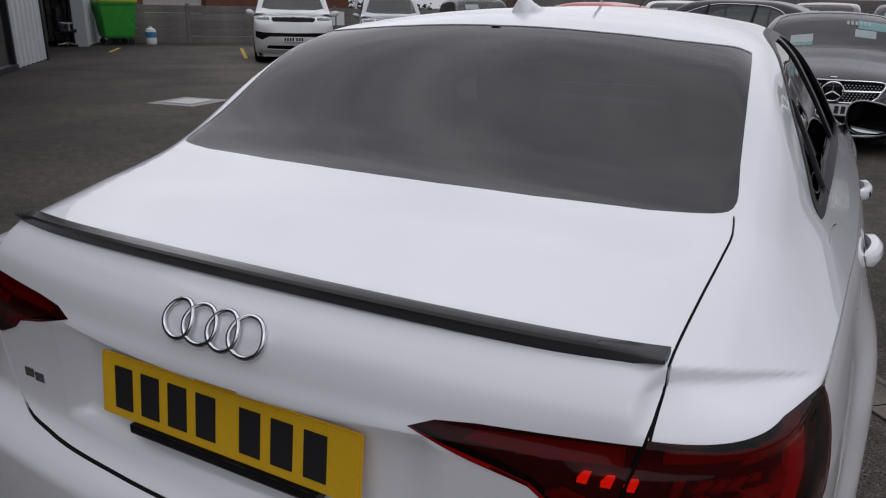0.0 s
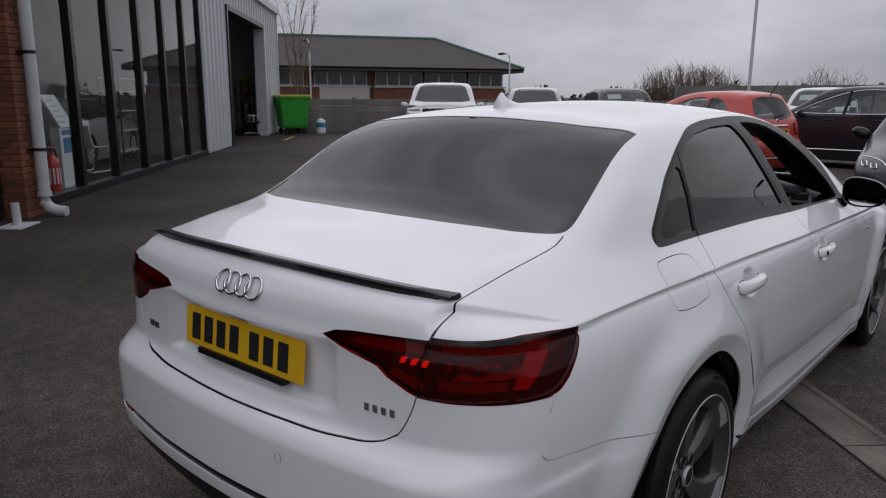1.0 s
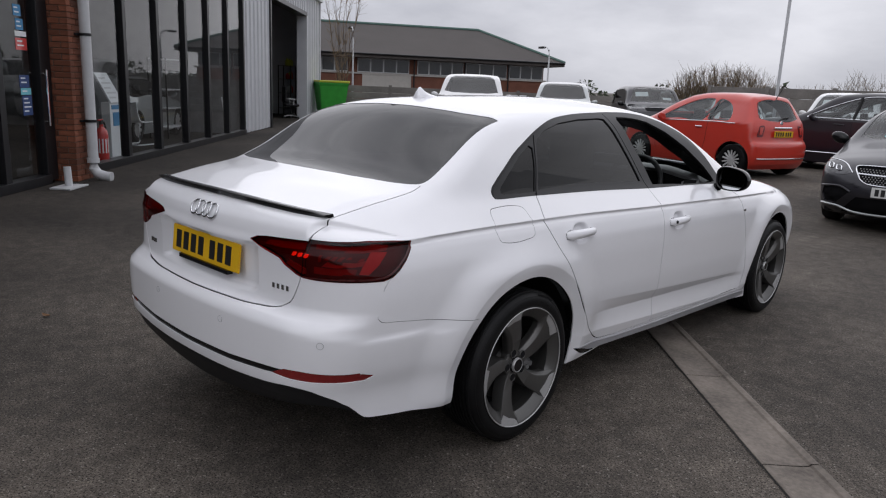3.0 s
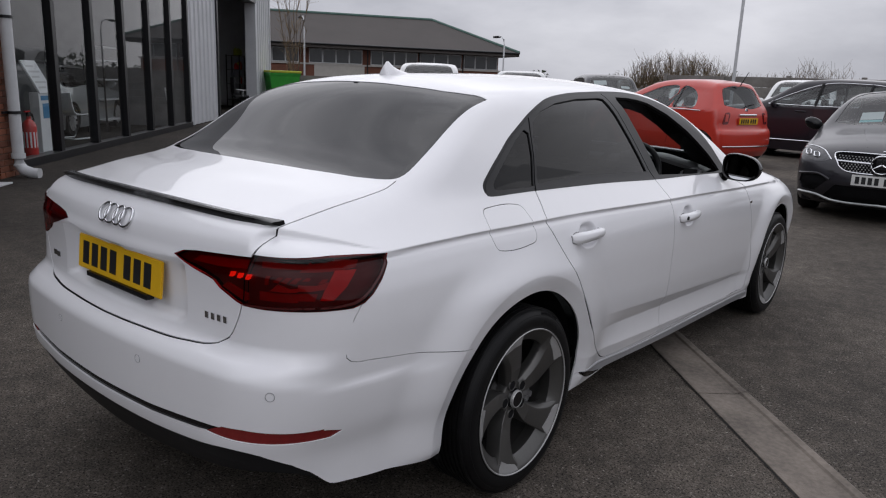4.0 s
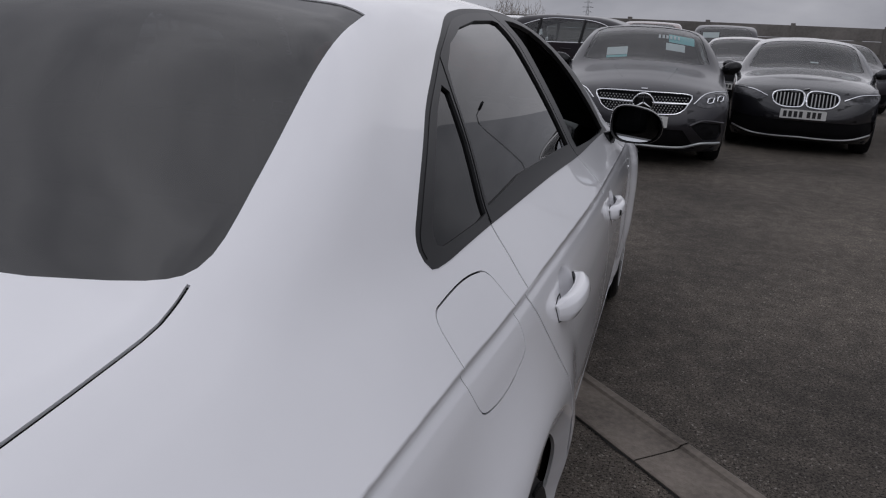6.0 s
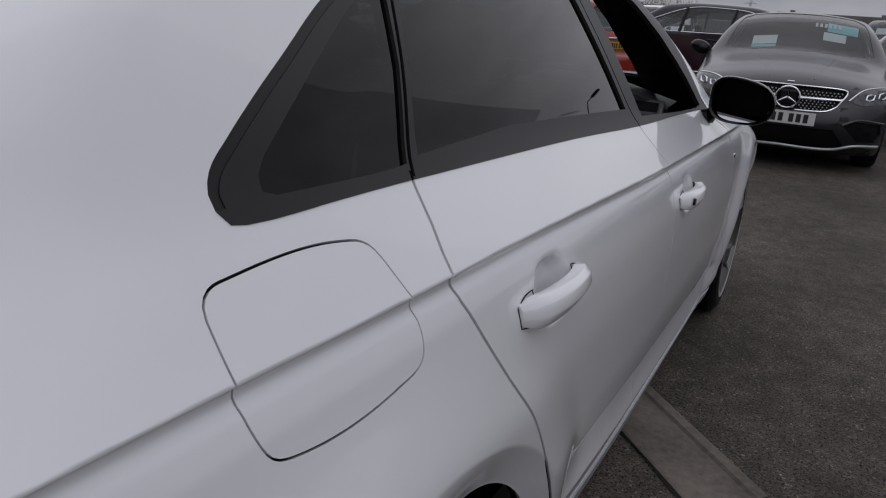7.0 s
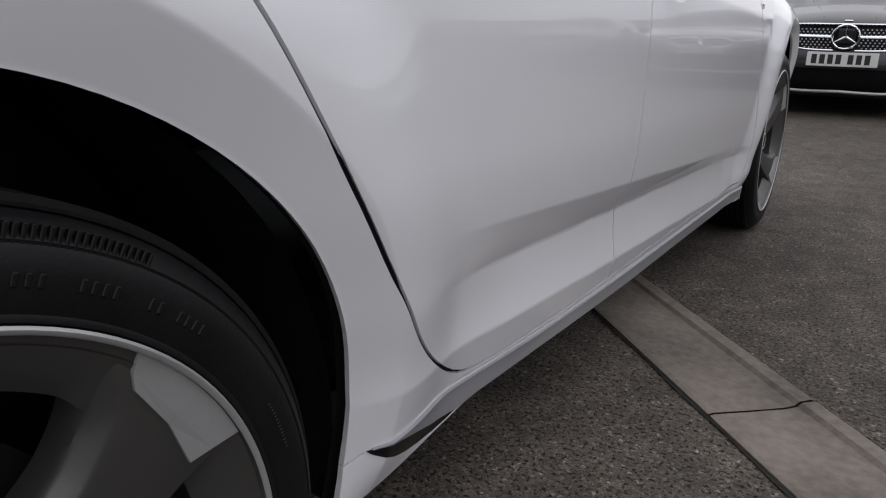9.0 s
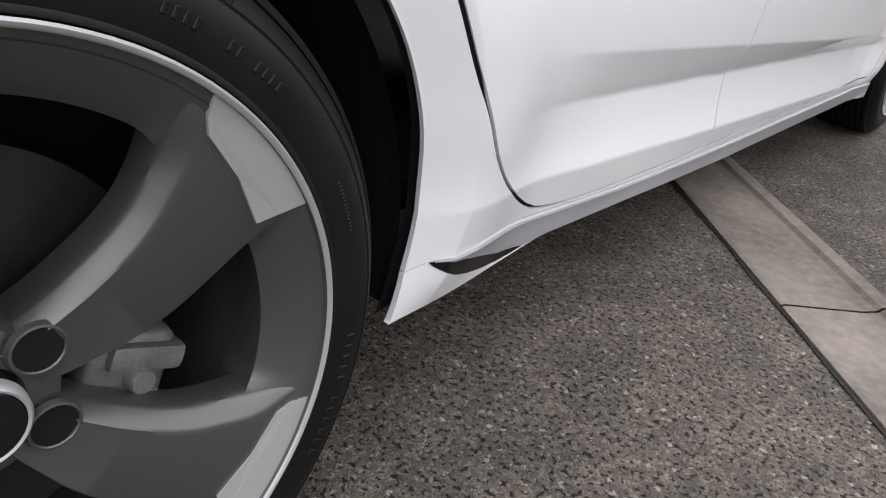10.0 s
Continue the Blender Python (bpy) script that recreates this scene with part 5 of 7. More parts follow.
part("workshop_roof", box(-2.2, 28.7, -.1, 9.2, 4.7, 4.85), CLAD, work, m=M0)

pier = thing("brick_pier", "red brick pier between showroom windows", "pillar", kind="structure")
PIER = lot(0, -3.80)
part("core", box(6.91, 7.36, .012, .42, 0, 5.0), MORTAR, pier, m=PIER)
brick_mesh = mesh_of(box(-.1075, .1075, 0, .1025, 0, .065, .004, seg=1))
brick_head = mesh_of(box(-.05125, .05125, 0, .215, 0, .065, .004, seg=1))
for row in range(44):
    z = .01 + row * .075
    if row % 2:
        spots = [(6.90 + .1075, 0, brick_mesh), (6.90 + .3325, 0, brick_mesh), (6.90 + .05125, .1125, brick_head)]
    else:
        spots = [(6.90 + .05125, 0, brick_head), (6.90 + .22, 0, brick_mesh), (6.90 + .39, 0, brick_head), (6.90 + .05125, .225, brick_head)]
    for x, y, me in spots:
        part("brick", me, BRICK, pier, m=PIER @ pose(x + random.uniform(-.002, .001), y + random.uniform(-.002, .002), z))

down = thing("downpipe", "light grey round plastic downpipe with black brackets and shoe", "pipe", PIER @ pose(7.17, -.09, 0))
pipe_bm = tube([(0, 0, 5.0), (0, 0, 2.4), (0, 0, .30), (0, 0, .16), (0, -.05, .09), (.0, -.15, .055), (0, -.24, .05)], .068, 20)
part("pipe", pipe_bm, PIPE, down, smooth=True)
part("collar", lathe([(.071, .30), (.080, .30), (.080, .24), (.071, .24)], 24), PIPE, down, m=pose(0, 0, 0, 0, -90, 0))
for z in (.80, 1.92):
    b_ = lathe([(.070, -.018), (.077, -.018), (.077, .018), (.070, .018)], 24)
    bracket = part("bracket", b_, FRAME_DARK, down, "black pipe bracket", m=pose(0, 0, z, 0, 90, 0))
    part("bracket_arm", box(-.13, .13, .06, .09, z - .015, z + .015, .003), FRAME_DARK, down)
base = thing("sign_base", "grey steel sign foot plate on the ground", "stand", PIER @ pose(6.40, -.12, 0))
part("plate", slab([(-.24, -.14), (.24, -.14), (.18, .14), (-.20, .14)], .02, .004, pose(0, 0, .022)), PIPE, base)
part("stub", tube([(.05, .02, .02), (.05, .03, .26)], .045, 12), PIPE, base, smooth=True)

# ---- wheeled bin, drum, chair ----
bin_ = thing("wheeled_bin", "bright green four-wheeled plastic waste bin with yellow-green lid", "waste bin", lot(26.9, -3.35) @ pose(0, 0, 0, 0, 0, 20))
LIME = mat("lime_plastic", (.45, .47, .03), .45, vary=.1)
bm = bmesh.new()
rings = []
for z, w, d in ((.22, .50, .42), (.30, .54, .46), (1.28, .66, .56), (1.33, .70, .60), (1.38, .70, .60)):
    rings.append([bm.verts.new((x * w, y * d, z)) for x, y in ((-1, -1), (1, -1), (1, 1), (-1, 1))])
for r0, r1 in zip(rings, rings[1:]):
    for k in range(4):
        bm.faces.new((r0[k], r0[(k + 1) % 4], r1[(k + 1) % 4], r1[k]))
bm.faces.new(rings[0][::-1])
bm.faces.new(rings[-1])
bmesh.ops.bevel(bm, geom=bm.edges[:], offset=.02, segments=2, affect="EDGES")
part("body", bm, GREEN, bin_)
part("lid", box(-.70, .70, -.62, .60, 1.385, 1.47, .03), LIME, bin_, "yellow-green lid")
part("lid_rail", tube([(-.6, -.63, 1.44), (.6, -.63, 1.44)], .02), GREEN, bin_)
for x in (-.45, .45):
    for y in (-.36, .36):
        part("castor", lathe([(.0, -.025), (.09, -.025), (.10, -.015), (.10, .015), (.09, .025), (.0, .025)], 20), BLACK_TRIM, bin_, m=pose(x, y, .10))
        part("castor_fork", box(x - .03, x + .03, y - .03, y + .03, .12, .24, .005), FRAME_DARK, bin_)
drum = thing("plastic_drum", "white plastic drum with blue label beside the bin", "drum", lot(26.9, -2.25))
prof = [(.0, 0), (.16, 0), (.18, .03), (.18, .18), (.172, .20), (.18, .22), (.18, .45), (.15, .52), (.06, .55), (.06, .60), (.0, .60)]
part("body", lathe([(r, z) for r, z in prof], 24), PAPER, drum, smooth=True, m=pose(0, 0, 0, 0, -90, 0))
part("label", lathe([(.182, .24), (.182, .42)], 24), BLUE, drum, "blue printed label", m=pose(0, 0, 0, 0, -90, 0))

# ---- concrete panel fence round the lot ----
FENCE = mat("fence_concrete", (.17, .158, .145), .9, vary=.3, scale=1.2, bump=.3, bump_scale=60, island=.12)
fence = thing("boundary_fence", "weathered dark concrete panel fence with posts", "fence", kind="structure")


def fence_run(x0, y0, x1, y1, h, posts=2.44):
    d = Vector((x1 - x0, y1 - y0, 0))
    n = max(1, round(d.length / posts))
    turn = math.degrees(math.atan2(d.y, d.x))
    span = d.length / n
    plank = mesh_of(box(.06, span - .06, -.03, .03, 0, h / 5 - .012, .006, seg=1))
    post = mesh_of(box(-.065, .065, -.07, .07, 0, h + .06, .012))
    for i in range(n + 1):
        p = Vector((x0, y0, 0)) + d * (i / n)
        part("post", post, FENCE, fence, m=pose(p.x, p.y, 0, 0, 0, turn))
        if i < n:
            for k in range(5):
                part("panel", plank, FENCE, fence, m=pose(p.x, p.y, k * h / 5 + .006, 0, 0, turn))


fence_run(-21.9, 17.4, -10.5, 28.4, 1.32)
fence_run(-10.5, 28.4, 17.0, 23.5, 1.9)
fence_run(17.0, 23.5, 27.0, -14.0, 1.9)

# ---- office building beyond ----
ROOF = mat("dark_roof", (.062, .054, .050), .8, vary=.12, scale=.6, bump=.2, bump_scale=12)
WALL_RED = mat("office_brick", (.16, .065, .042), .9, vary=.2, scale=2)
PALE = mat("pale_panel", (.42, .40, .37), .7, vary=.08)
OFFICE_GLASS = mat("office_glass", (.05, .054, .058), .12, vary=.3, scale=.5)

office = thing("office_building", "low brick office building with dark hipped roof", "building")
# eaves line from its near corner; the ridge runs parallel
OM = Matrix.Translation((-53.2, 7.8, 0)) @ pose(0, 0, 0, 0, 0, 56.2)


def hipped(x0, x1, y0, y1, z0, z1, inset):
    bm = bmesh.new()
    e = [bm.verts.new(q) for q in ((x0, y0, z0), (x1, y0, z0), (x1, y1, z0), (x0, y1, z0))]
    t = [bm.verts.new(q) for q in ((x0 + inset, (y0 + y1) / 2, z1), (x1 - inset, (y0 + y1) / 2, z1))]
    u = [bm.verts.new((v.co.x, v.co.y, z0 - .28)) for v in e]
    for f in ((e[0], e[1], t[1], t[0]), (e[1], e[2], t[1]), (e[2], e[3], t[0], t[1]), (e[3], e[0], t[0])):
        bm.faces.new(f)
    for i in range(4):
        bm.faces.new((e[(i + 1) % 4], e[i], u[i], u[(i + 1) % 4]))
    bm.faces.new(u)
    bmesh.ops.recalc_face_normals(bm, faces=bm.faces[:])
    return bm


part("roof", hipped(-1.2, 44, 0, 10.4, 3.42, 5.75, 5.3), ROOF, office, "dark tiled hipped roof", m=OM)
part("wall", box(0, 43, 1.0, 9.4, 0, 1.15), WALL_RED, office, "red brick lower wall", m=OM)
part("wall_band", box(.05, 42.9, 1.05, 9.3, 1.152, 2.02), WALL_RED, office, "red brick wall band", m=OM)
part("pale_panel", box(29.25, 32.75, .96, 1.06, .4, 2.06), PALE, office, "cream wall panel", m=OM)
part("sill_course", box(.0, 43.0, .93, 1.10, 2.021, 2.13), PALE, office, "pale sill course", m=OM)
part("upper_wall", box(.1, 42.8, 1.12, 9.2, 2.132, 3.14), WALL_RED, office, m=OM)
for x0, x1, n in ((1, 6, 5), (7, 12, 5), (13, 18, 5), (19, 24, 5), (24.6, 28.2, 4), (28.9, 32.6, 4), (33.2, 36.6, 4), (36.8, 39.9, 3), (40.1, 42.7, 3)):
    w = part("window", box(x0, x1, 1.02, 1.13, 2.14, 3.12), PIPE, office, "grey framed window band", m=OM)
    wide = (x1 - x0) / n
    for k in range(n):
        part("pane", box(x0 + wide * k + .05, x0 + wide * (k + 1) - .05, .995, 1.05, 2.20, 3.06), OFFICE_GLASS, w)
for x in (28.55, 32.95, 36.7, 40.0):
    part("rain_pipe", tube([(x, .90, .2), (x, .90, 3.3)], .05, 8), FRAME_DARK, office, m=OM)
VERDIGRIS = mat("green_ridge", (.06, .12, .10), .6, vary=.2)
part("ridge_cap", tube([(4.1, 5.2, 5.76), (38.7, 5.2, 5.76)], .12, 8), VERDIGRIS, office, "green metal ridge capping", m=OM)
part("hip_cap", tube([(38.7, 5.2, 5.76), (44, 0, 3.44)], .11, 8), VERDIGRIS, office, m=OM)
part("gutter", tube([(-1.2, -.06, 3.38), (44, -.06, 3.38)], .07, 8), FRAME_DARK, office, m=OM)

# ---- parked cars ----
def car_skin(L, W, Ht, roof, tail_, nose_, belt, tumble=.45, crown_=.16, edge_=.16):
    """A plain car's skin from its roof line, tail and nose; y runs from its tail to its nose."""
    r, t, n, b = curve(*roof), curve(*tail_), curve(*nose_), curve(*belt)
    plan = curve((0, W * .90), (.5, W * .985), (1.0, W), (L - 1.3, W), (L - .6, W * .97), (L, W * .86))
    swell = curve((.1, -.05), (.3, -.015), (.5, .0), (.75, -.004), (.95, -.02), (1.3, -.05))
    cab = curve((0, 0.0), (.3, .6), (.8, 1), (L - 1.6, 1), (L - 1.0, .3), (L, 0))

    def f(p):
        x, y, z = np.abs(p[..., 0]), p[..., 1], p[..., 2]
        over = np.maximum(z - b(y), 0)
        side = (x - (plan(y) + swell(z) - tumble * cab(y) * over - .75 * tumble * (1 - cab(y)) * over)) * .9
        top = (z - r(y) + crown_ * x * x) * .85
        back = t(z) + .10 * (x / W) ** 3 - y
        front = y - n(z) + .30 * (x / W) ** 2.6
        g = smax(side, top, .10)
        g = smax(g, back, edge_)
        return smax(g, front, .16)
    return f


CAR_WHEEL = {}


def plain_wheel(parent, m, radius, spokes, rim_mat, width=.2):
    """A simple road wheel with tyre, rim and spokes."""
    key = (radius, spokes, rim_mat.name)
    if key not in CAR_WHEEL:
        k = radius / .33
        tyre = mesh_of(lathe([(.22 * k, -width), (.30 * k, -width - .005), (radius, -width + .03), (radius, -.03), (.315 * k, -.004), (.27 * k, .003), (.225 * k, -.006)], 36), True)
        rim = mesh_of(lathe([(.228 * k, -.006), (.226 * k, .004), (.212 * k, -.002), (.20 * k, -.05), (.0, -.07)], 36), True)
        bm = bmesh.new()
        for i in range(spokes):
            w = .030 if spokes < 12 else .012
            b = box(-.030, -.004, -w * 1.2, w * 1.2, .03, .216 * k, .004, seg=1)
            join(bm, b, Matrix.Rotation(2 * math.pi * i / spokes, 4, "X"))
        join(bm, lathe([(.0, .0), (.045, -.002), (.06, -.03)], 20))
        CAR_WHEEL[key] = tyre, rim, mesh_of(bm)
    tyre, rim, spoke = CAR_WHEEL[key]
    w = new("wheel")
    w.parent, w.matrix_basis = parent, m
    part("tyre", tyre, TYRE_RUBBER, w)
    part("rim", rim, CABIN, w)
    part("spokes", spoke, rim_mat, w)
    return w


HEAD_GLASS = mat("headlamp_glass", (.06, .06, .065), .12, .2, vary=.6, scale=25, coat=.1)
SHEET = mat("price_sheet", (.72, .76, .76), .6, vary=.05)
TEAL = mat("teal_sheet", (.22, .58, .60), .6, vary=.06)
TAIL_RED = mat("tail_red", (.13, .006, .008), .2, vary=.3, scale=30, coat=.4)
DIM_GLASS = pane_mat("car_glass", (.62, .66, .66), 1.85)


def parked(name, label, m, paint, L, W, Ht, roof, tail_, nose_, belt, side_glass, screen, rear=None, wheels=(.8, 3.4), radius=.33, spokes=10, rim=ALLOY_CUT,
           head=None, grille=None, lowgrille=None, tails=None, plate_front=None, plate_rear=None, tumble=.45, group="parked cars", cladding=None, crown_=.16, edge_=.16):
    car = thing(name, label, "car", m, group)
    f = car_skin(L, W, Ht, roof, tail_, nose_, belt, tumble, crown_, edge_)
    p, faces = skin_grid(f, 1.0, L - 1.0, 22, 56, 12, 40, .16, .6)
    s = Skin(f, p, faces, (1.0, L - 1.0))
    R = rounded
    arches = [[(y + (radius + .05) * math.cos(a), radius + (radius + .05) * math.sin(a)) for a in np.radians(np.linspace(-20, 200, 24))] + [(y - radius - .05, -.1), (y + radius + .05, -.1)] for y in wheels]
    front, back_ = [], []
    if head:
        front.append(("head", R(head, .03)))
    if grille:
        front.append(("grille", R(grille, .03, False)))
    if lowgrille:
        front += [("low", R(q, .03, False)) for q in lowgrille]
    if front:
        s.cut(1, 1, .25, front)
    if tails:
        s.cut(1, -1, .2, [("tails", R(tails, .03))])
    if rear:
        s.cut(1, -1, .2, [("rear_glass", R(rear, .03))])
    s.cut(2, 1, .22, [("screen", R(screen, .03, False))], within=lambda c: c[:, 1] > 1.5)
    s.cut(0, 1, .15, [("arch", q) for q in arches] + [("glass%d" % i, R(q, .03)) for i, q in enumerate(side_glass)] + ([("clad", [(-.2, .34), (L + .2, .34), (L + .2, -.1), (-.2, -.1)])] if cladding else []))
    part("body", s.mesh(["body"], whole=True, depth=.02), paint, car)
    part("lining", s.mesh(["body", "head", "grille", "tails", "low"], whole=True, lift=-.05), CABIN, car)
    if cladding:
        part("cladding", s.mesh("clad", whole=True, depth=.02), cladding, car)
    part("windscreen", s.mesh("screen", whole=True, lift=-.004), DIM_GLASS, car)
    if rear:
        part("rear_window", s.mesh("rear_glass", whole=True, lift=-.004), DIM_GLASS, car)
    for flip in (False, True):
        for i in range(len(side_glass)):
            part("side_window", s.mesh("glass%d" % i, mirror=flip, lift=-.004), DIM_GLASS, car)
        if head:
            part("headlamp", s.mesh("head", mirror=flip, lift=.003, depth=.01), HEAD_GLASS, car)
        if tails:
            part("tail_lamp", s.mesh("tails", mirror=flip, lift=.006, depth=.01), TAIL_RED, car)
        if lowgrille:
            part("intake", s.mesh("low", mirror=flip, lift=-.015, depth=.02), CABIN, car)
    if grille:
        part("grille", s.mesh("grille", whole=True, lift=-.018, depth=.03), CABIN, car)
    part("underside", box(-W * .86, W * .86, .35, L - .35, .17, .30, .03), BLACK_TRIM, car)
    for y in wheels:
        for sx, turn in ((1, 0), (-1, 180)):
            plain_wheel(car, pose(sx * (W - .025), y, radius, 0, 0, turn), radius, spokes, rim)
    # seats and dash behind the glass
    for x in (-.38, .38):
        part("front_seat", box(x - .24, x + .24, L * .46, L * .46 + .14, .45, .98, .06), CABIN, car)
        part("headrest", box(x - .13, x + .13, L * .46, L * .46 + .09, 1.0, 1.17, .04), CABIN, car)
    yb = float(max(q[1] for q in screen)) - .30
    zb = float(curve(*roof)(yb + .25)) - .10
    part("dashboard", box(-W * .78, W * .78, yb - .35, yb, zb - .25, zb - .10, .05), CABIN, car)
    for sx in (-1, 1):
        ym, zm = yb - .05, float(curve(*belt)(yb)) + .06
        mir = part("mirror", mirror_mesh(sx), BLACK_GLOSS if paint.name.startswith("grey") else paint, car, m=pose(sx * (W + .02), ym, zm))
    if plate_front:
        y, z = plate_front
        plate_of(car, pose(0, y, z, 90, 0, 180), PLATE_WHITE)
    if plate_rear:
        y, z = plate_rear
        plate_of(car, pose(0, y, z, 90, 0, 0), PLATE_YELLOW)
    return car, s


def mirror_mesh(sx):
    bm = bmesh.new()
    bmesh.ops.create_uvsphere(bm, u_segments=16, v_segments=10, radius=1)
    for v in bm.verts:
        x, y, z = v.co
        v.co = Vector((sx * (.05 + .11 * x), .07 * y * (1 if y > 0 else .35), .075 * z + .02 * x))
    join(bm, box(min(sx * -.10, 0), max(sx * -.10, 0) + .01, -.02, .03, -.06, -.03, .006))
    return mesh_of(bm, True)


def on_nose(s, x, z, lift):
    p = s.project(1, [(abs(x), z)], 1)
    n = slope(s.f, p)
    q = (p + lift * n)[0]
    return (math.copysign(q[0], x) if x else 0.0, q[1], q[2])


def on_top(s, x, y, lift):
    p = s.project(2, [(abs(x), y)], 1)
    n = slope(s.f, p)
    q = (p + lift * n)[0]
    return (math.copysign(q[0], x) if x else 0.0, q[1], q[2])


def on_flank(s, y, z, lift, side):
    p = s.project(0, [(y, z)], 1)
    n = slope(s.f, p)
    q = (p + lift * n)[0]
    return (side * q[0], q[1], q[2])


def nose_line(car, s, pts, radius, name, material, closed=False, lift=.004, mirror=True):
    for sx in ((1, -1) if mirror else (1,)):
        line = [on_nose(s, sx * x, z, lift) for x, z in rounded(pts, .03, True, closed)]
        part(name, tube(line, radius, 6, closed=closed), material, car, smooth=True)


def sheets(car, s, spots, material=None):
    """Printed sheets lying behind a windscreen."""
    for x, y, w, h in spots:
        q = [on_top(s, x + dx * w / 2, y + dy * h / 2, -.02) for dx, dy in ((-1, -1), (1, -1), (1, 1), (-1, 1))]
        bm = bmesh.new()
        vs = [bm.verts.new(p) for p in q]
        bm.faces.new(vs)
        low = [bm.verts.new((p[0], p[1], p[2] - .002)) for p in q]
        bm.faces.new(low[::-1])
        for i in range(4):
            bm.faces.new((vs[(i + 1) % 4], vs[i], low[i], low[(i + 1) % 4]))
        bmesh.ops.recalc_face_normals(bm, faces=bm.faces[:])
        part("price_sheet", bm, material or SHEET, car, "pale printed sheet behind the glass")


def window_line(car, s, pts, radius=.009, material=None):
    for side in (1, -1):
        part("window_trim", tube([on_flank(s, y, z, .004, side) for y, z in rounded(pts, .06, True, False)], radius, 6), material or CHROME, car, "chrome window line", smooth=True)


def body_lines(car, s, side_lines, dark):
    """Dark door gaps."""
    for pts in side_lines:
        for side in (1, -1):
            part("door_gap", tube([on_flank(s, y, z, .0, side) for y, z in rounded(pts, .05, True, False)], .004, 5), dark, car)


ALLOY_PALE = mat("pale_alloy", (.55, .55, .55), .4, .5, vary=.05)
GREY_PAINT = mat("grey_metallic", (.020, .019, .024), .34, .25, vary=.05, scale=3, coat=.4)
BLACK_PAINT = mat("black_metallic", (.010, .010, .013), .25, .3, vary=.1, coat=1.0)
DARK_PAINT = mat("dark_aubergine", (.013, .010, .015), .3, .0, vary=.1, coat=.35)
RED_PAINT = mat("coral_red", (.50, .035, .020), .3, vary=.03, coat=.6)
WHITE_CAR = mat("white_car_paint", (.62, .62, .62), .3, vary=.03, coat=1.0)
SILVER = mat("silver_paint", (.35, .37, .37), .3, .5, vary=.04, coat=1.0)
ORANGE = mat("copper_paint", (.11, .042, .030), .3, .4, vary=.05, coat=1.0)


def heading(x, y, az, L, front=True):
    """A pose that puts a car's nose (or tail) middle at x, y, facing the bearing az."""
    a = radians(az)
    d = Vector((math.sin(a), math.cos(a), 0))
    o = Vector((x, y, 0)) - d * L if front else Vector((x, y, 0))
    return Matrix.Translation(o) @ pose(0, 0, 0, 0, 0, -az)


# grey coupe, nose to the camera
COUPE = dict(L=4.83, W=.92, Ht=1.43, roof=[(0, .95), (.25, .98), (.7, 1.04), (1.3, 1.25), (2.0, 1.40), (2.5, 1.42), (2.9, 1.36), (3.55, 1.02), (4.2, .90), (4.6, .80), (4.83, .60)],
             tail_=[(.15, .25), (.35, .03), (.6, 0), (.85, .03), (1.0, .10)], nose_=[(.15, 4.55), (.25, 4.74), (.45, 4.83), (.6, 4.82), (.75, 4.72), (.9, 4.5)],
             belt=[(0, .93), (1.2, .96), (3.0, .93), (4.8, .75)], side_glass=[[(1.05, 1.0), (1.6, 1.24), (2.2, 1.33), (2.7, 1.29), (3.2, 1.05), (3.35, .97), (2.2, .985)]],
             screen=[(-.02, 2.72), (.5, 2.66), (.60, 2.80), (.72, 3.38), (.5, 3.50), (-.02, 3.56)], wheels=(.98, 3.85), radius=.335, spokes=10,
             head=[(.52, .655), (.60, .735), (.74, .765), (.86, .76), (.86, .70), (.72, .635), (.60, .625)],
             grille=[(-.03, .742), (.3, .742), (.462, .732), (.478, .705), (.41, .600), (.34, .560), (.25, .548), (-.03, .545)],
             lowgrille=[[(.50, .44), (.58, .49), (.80, .47), (.82, .38), (.78, .30), (.64, .30)], [(-.03, .40), (.42, .40), (.52, .28), (.58, .20), (-.03, .20)]], plate_front=(4.85, .475))
coupe, coupe_skin = parked("coupe_car", "metallic grey two-door coupe with star grille and price sheets", heading(.80, 7.97, 177, 4.83) @ Matrix.Diagonal((1.02, 1, 1.035, 1)), GREY_PAINT, **COUPE)

nose_line(coupe, coupe_skin, [(0, .745), (.15, .745), (.3, .744), (.45, .735), (.475, .726), (.478, .702), (.44, .645), (.41, .600), (.37, .570), (.33, .553), (.25, .545), (0, .542)], .008, "grille_surround", CHROME)
nose_line(coupe, coupe_skin, [(.09, .648), (.25, .650), (.44, .652)], .012, "grille_bar", CHROME, lift=.002)
stud = mesh_of(box(-.006, .006, -.004, .004, -.006, .006, .002, seg=1))
for j, z in enumerate((.566, .588, .610, .632, .668, .690, .712)):
    half = .44 if z > .66 else .44 - (.66 - z) * 1.25
    for i in range(28):
        x = -half + (i + .5 * (j % 2)) * .0325
        if x < half and abs(x) > .10:
            part("grille_stud", stud, ALLOY_CUT, coupe, m=Matrix.Translation(on_nose(coupe_skin, x, z, -.010)))
star = [(.098 * math.cos(q), 4.842, .650 + .092 * math.sin(q)) for q in np.linspace(0, 2 * math.pi, 41)[:-1]]
part("badge_ring", tube(star, .009, 8, closed=True), CHROME, coupe, smooth=True)
for q in (90, 210, 330):
    d = radians(q)
    part("badge_arm", tube([(0, 4.846, .650), (.092 * math.cos(d), 4.842, .650 + .088 * math.sin(d))], [.013, .004], 6), CHROME, coupe)
part("badge_disc", box(-.085, .085, 4.825, 4.838, .572, .728, .03), BLACK_GLOSS, coupe)
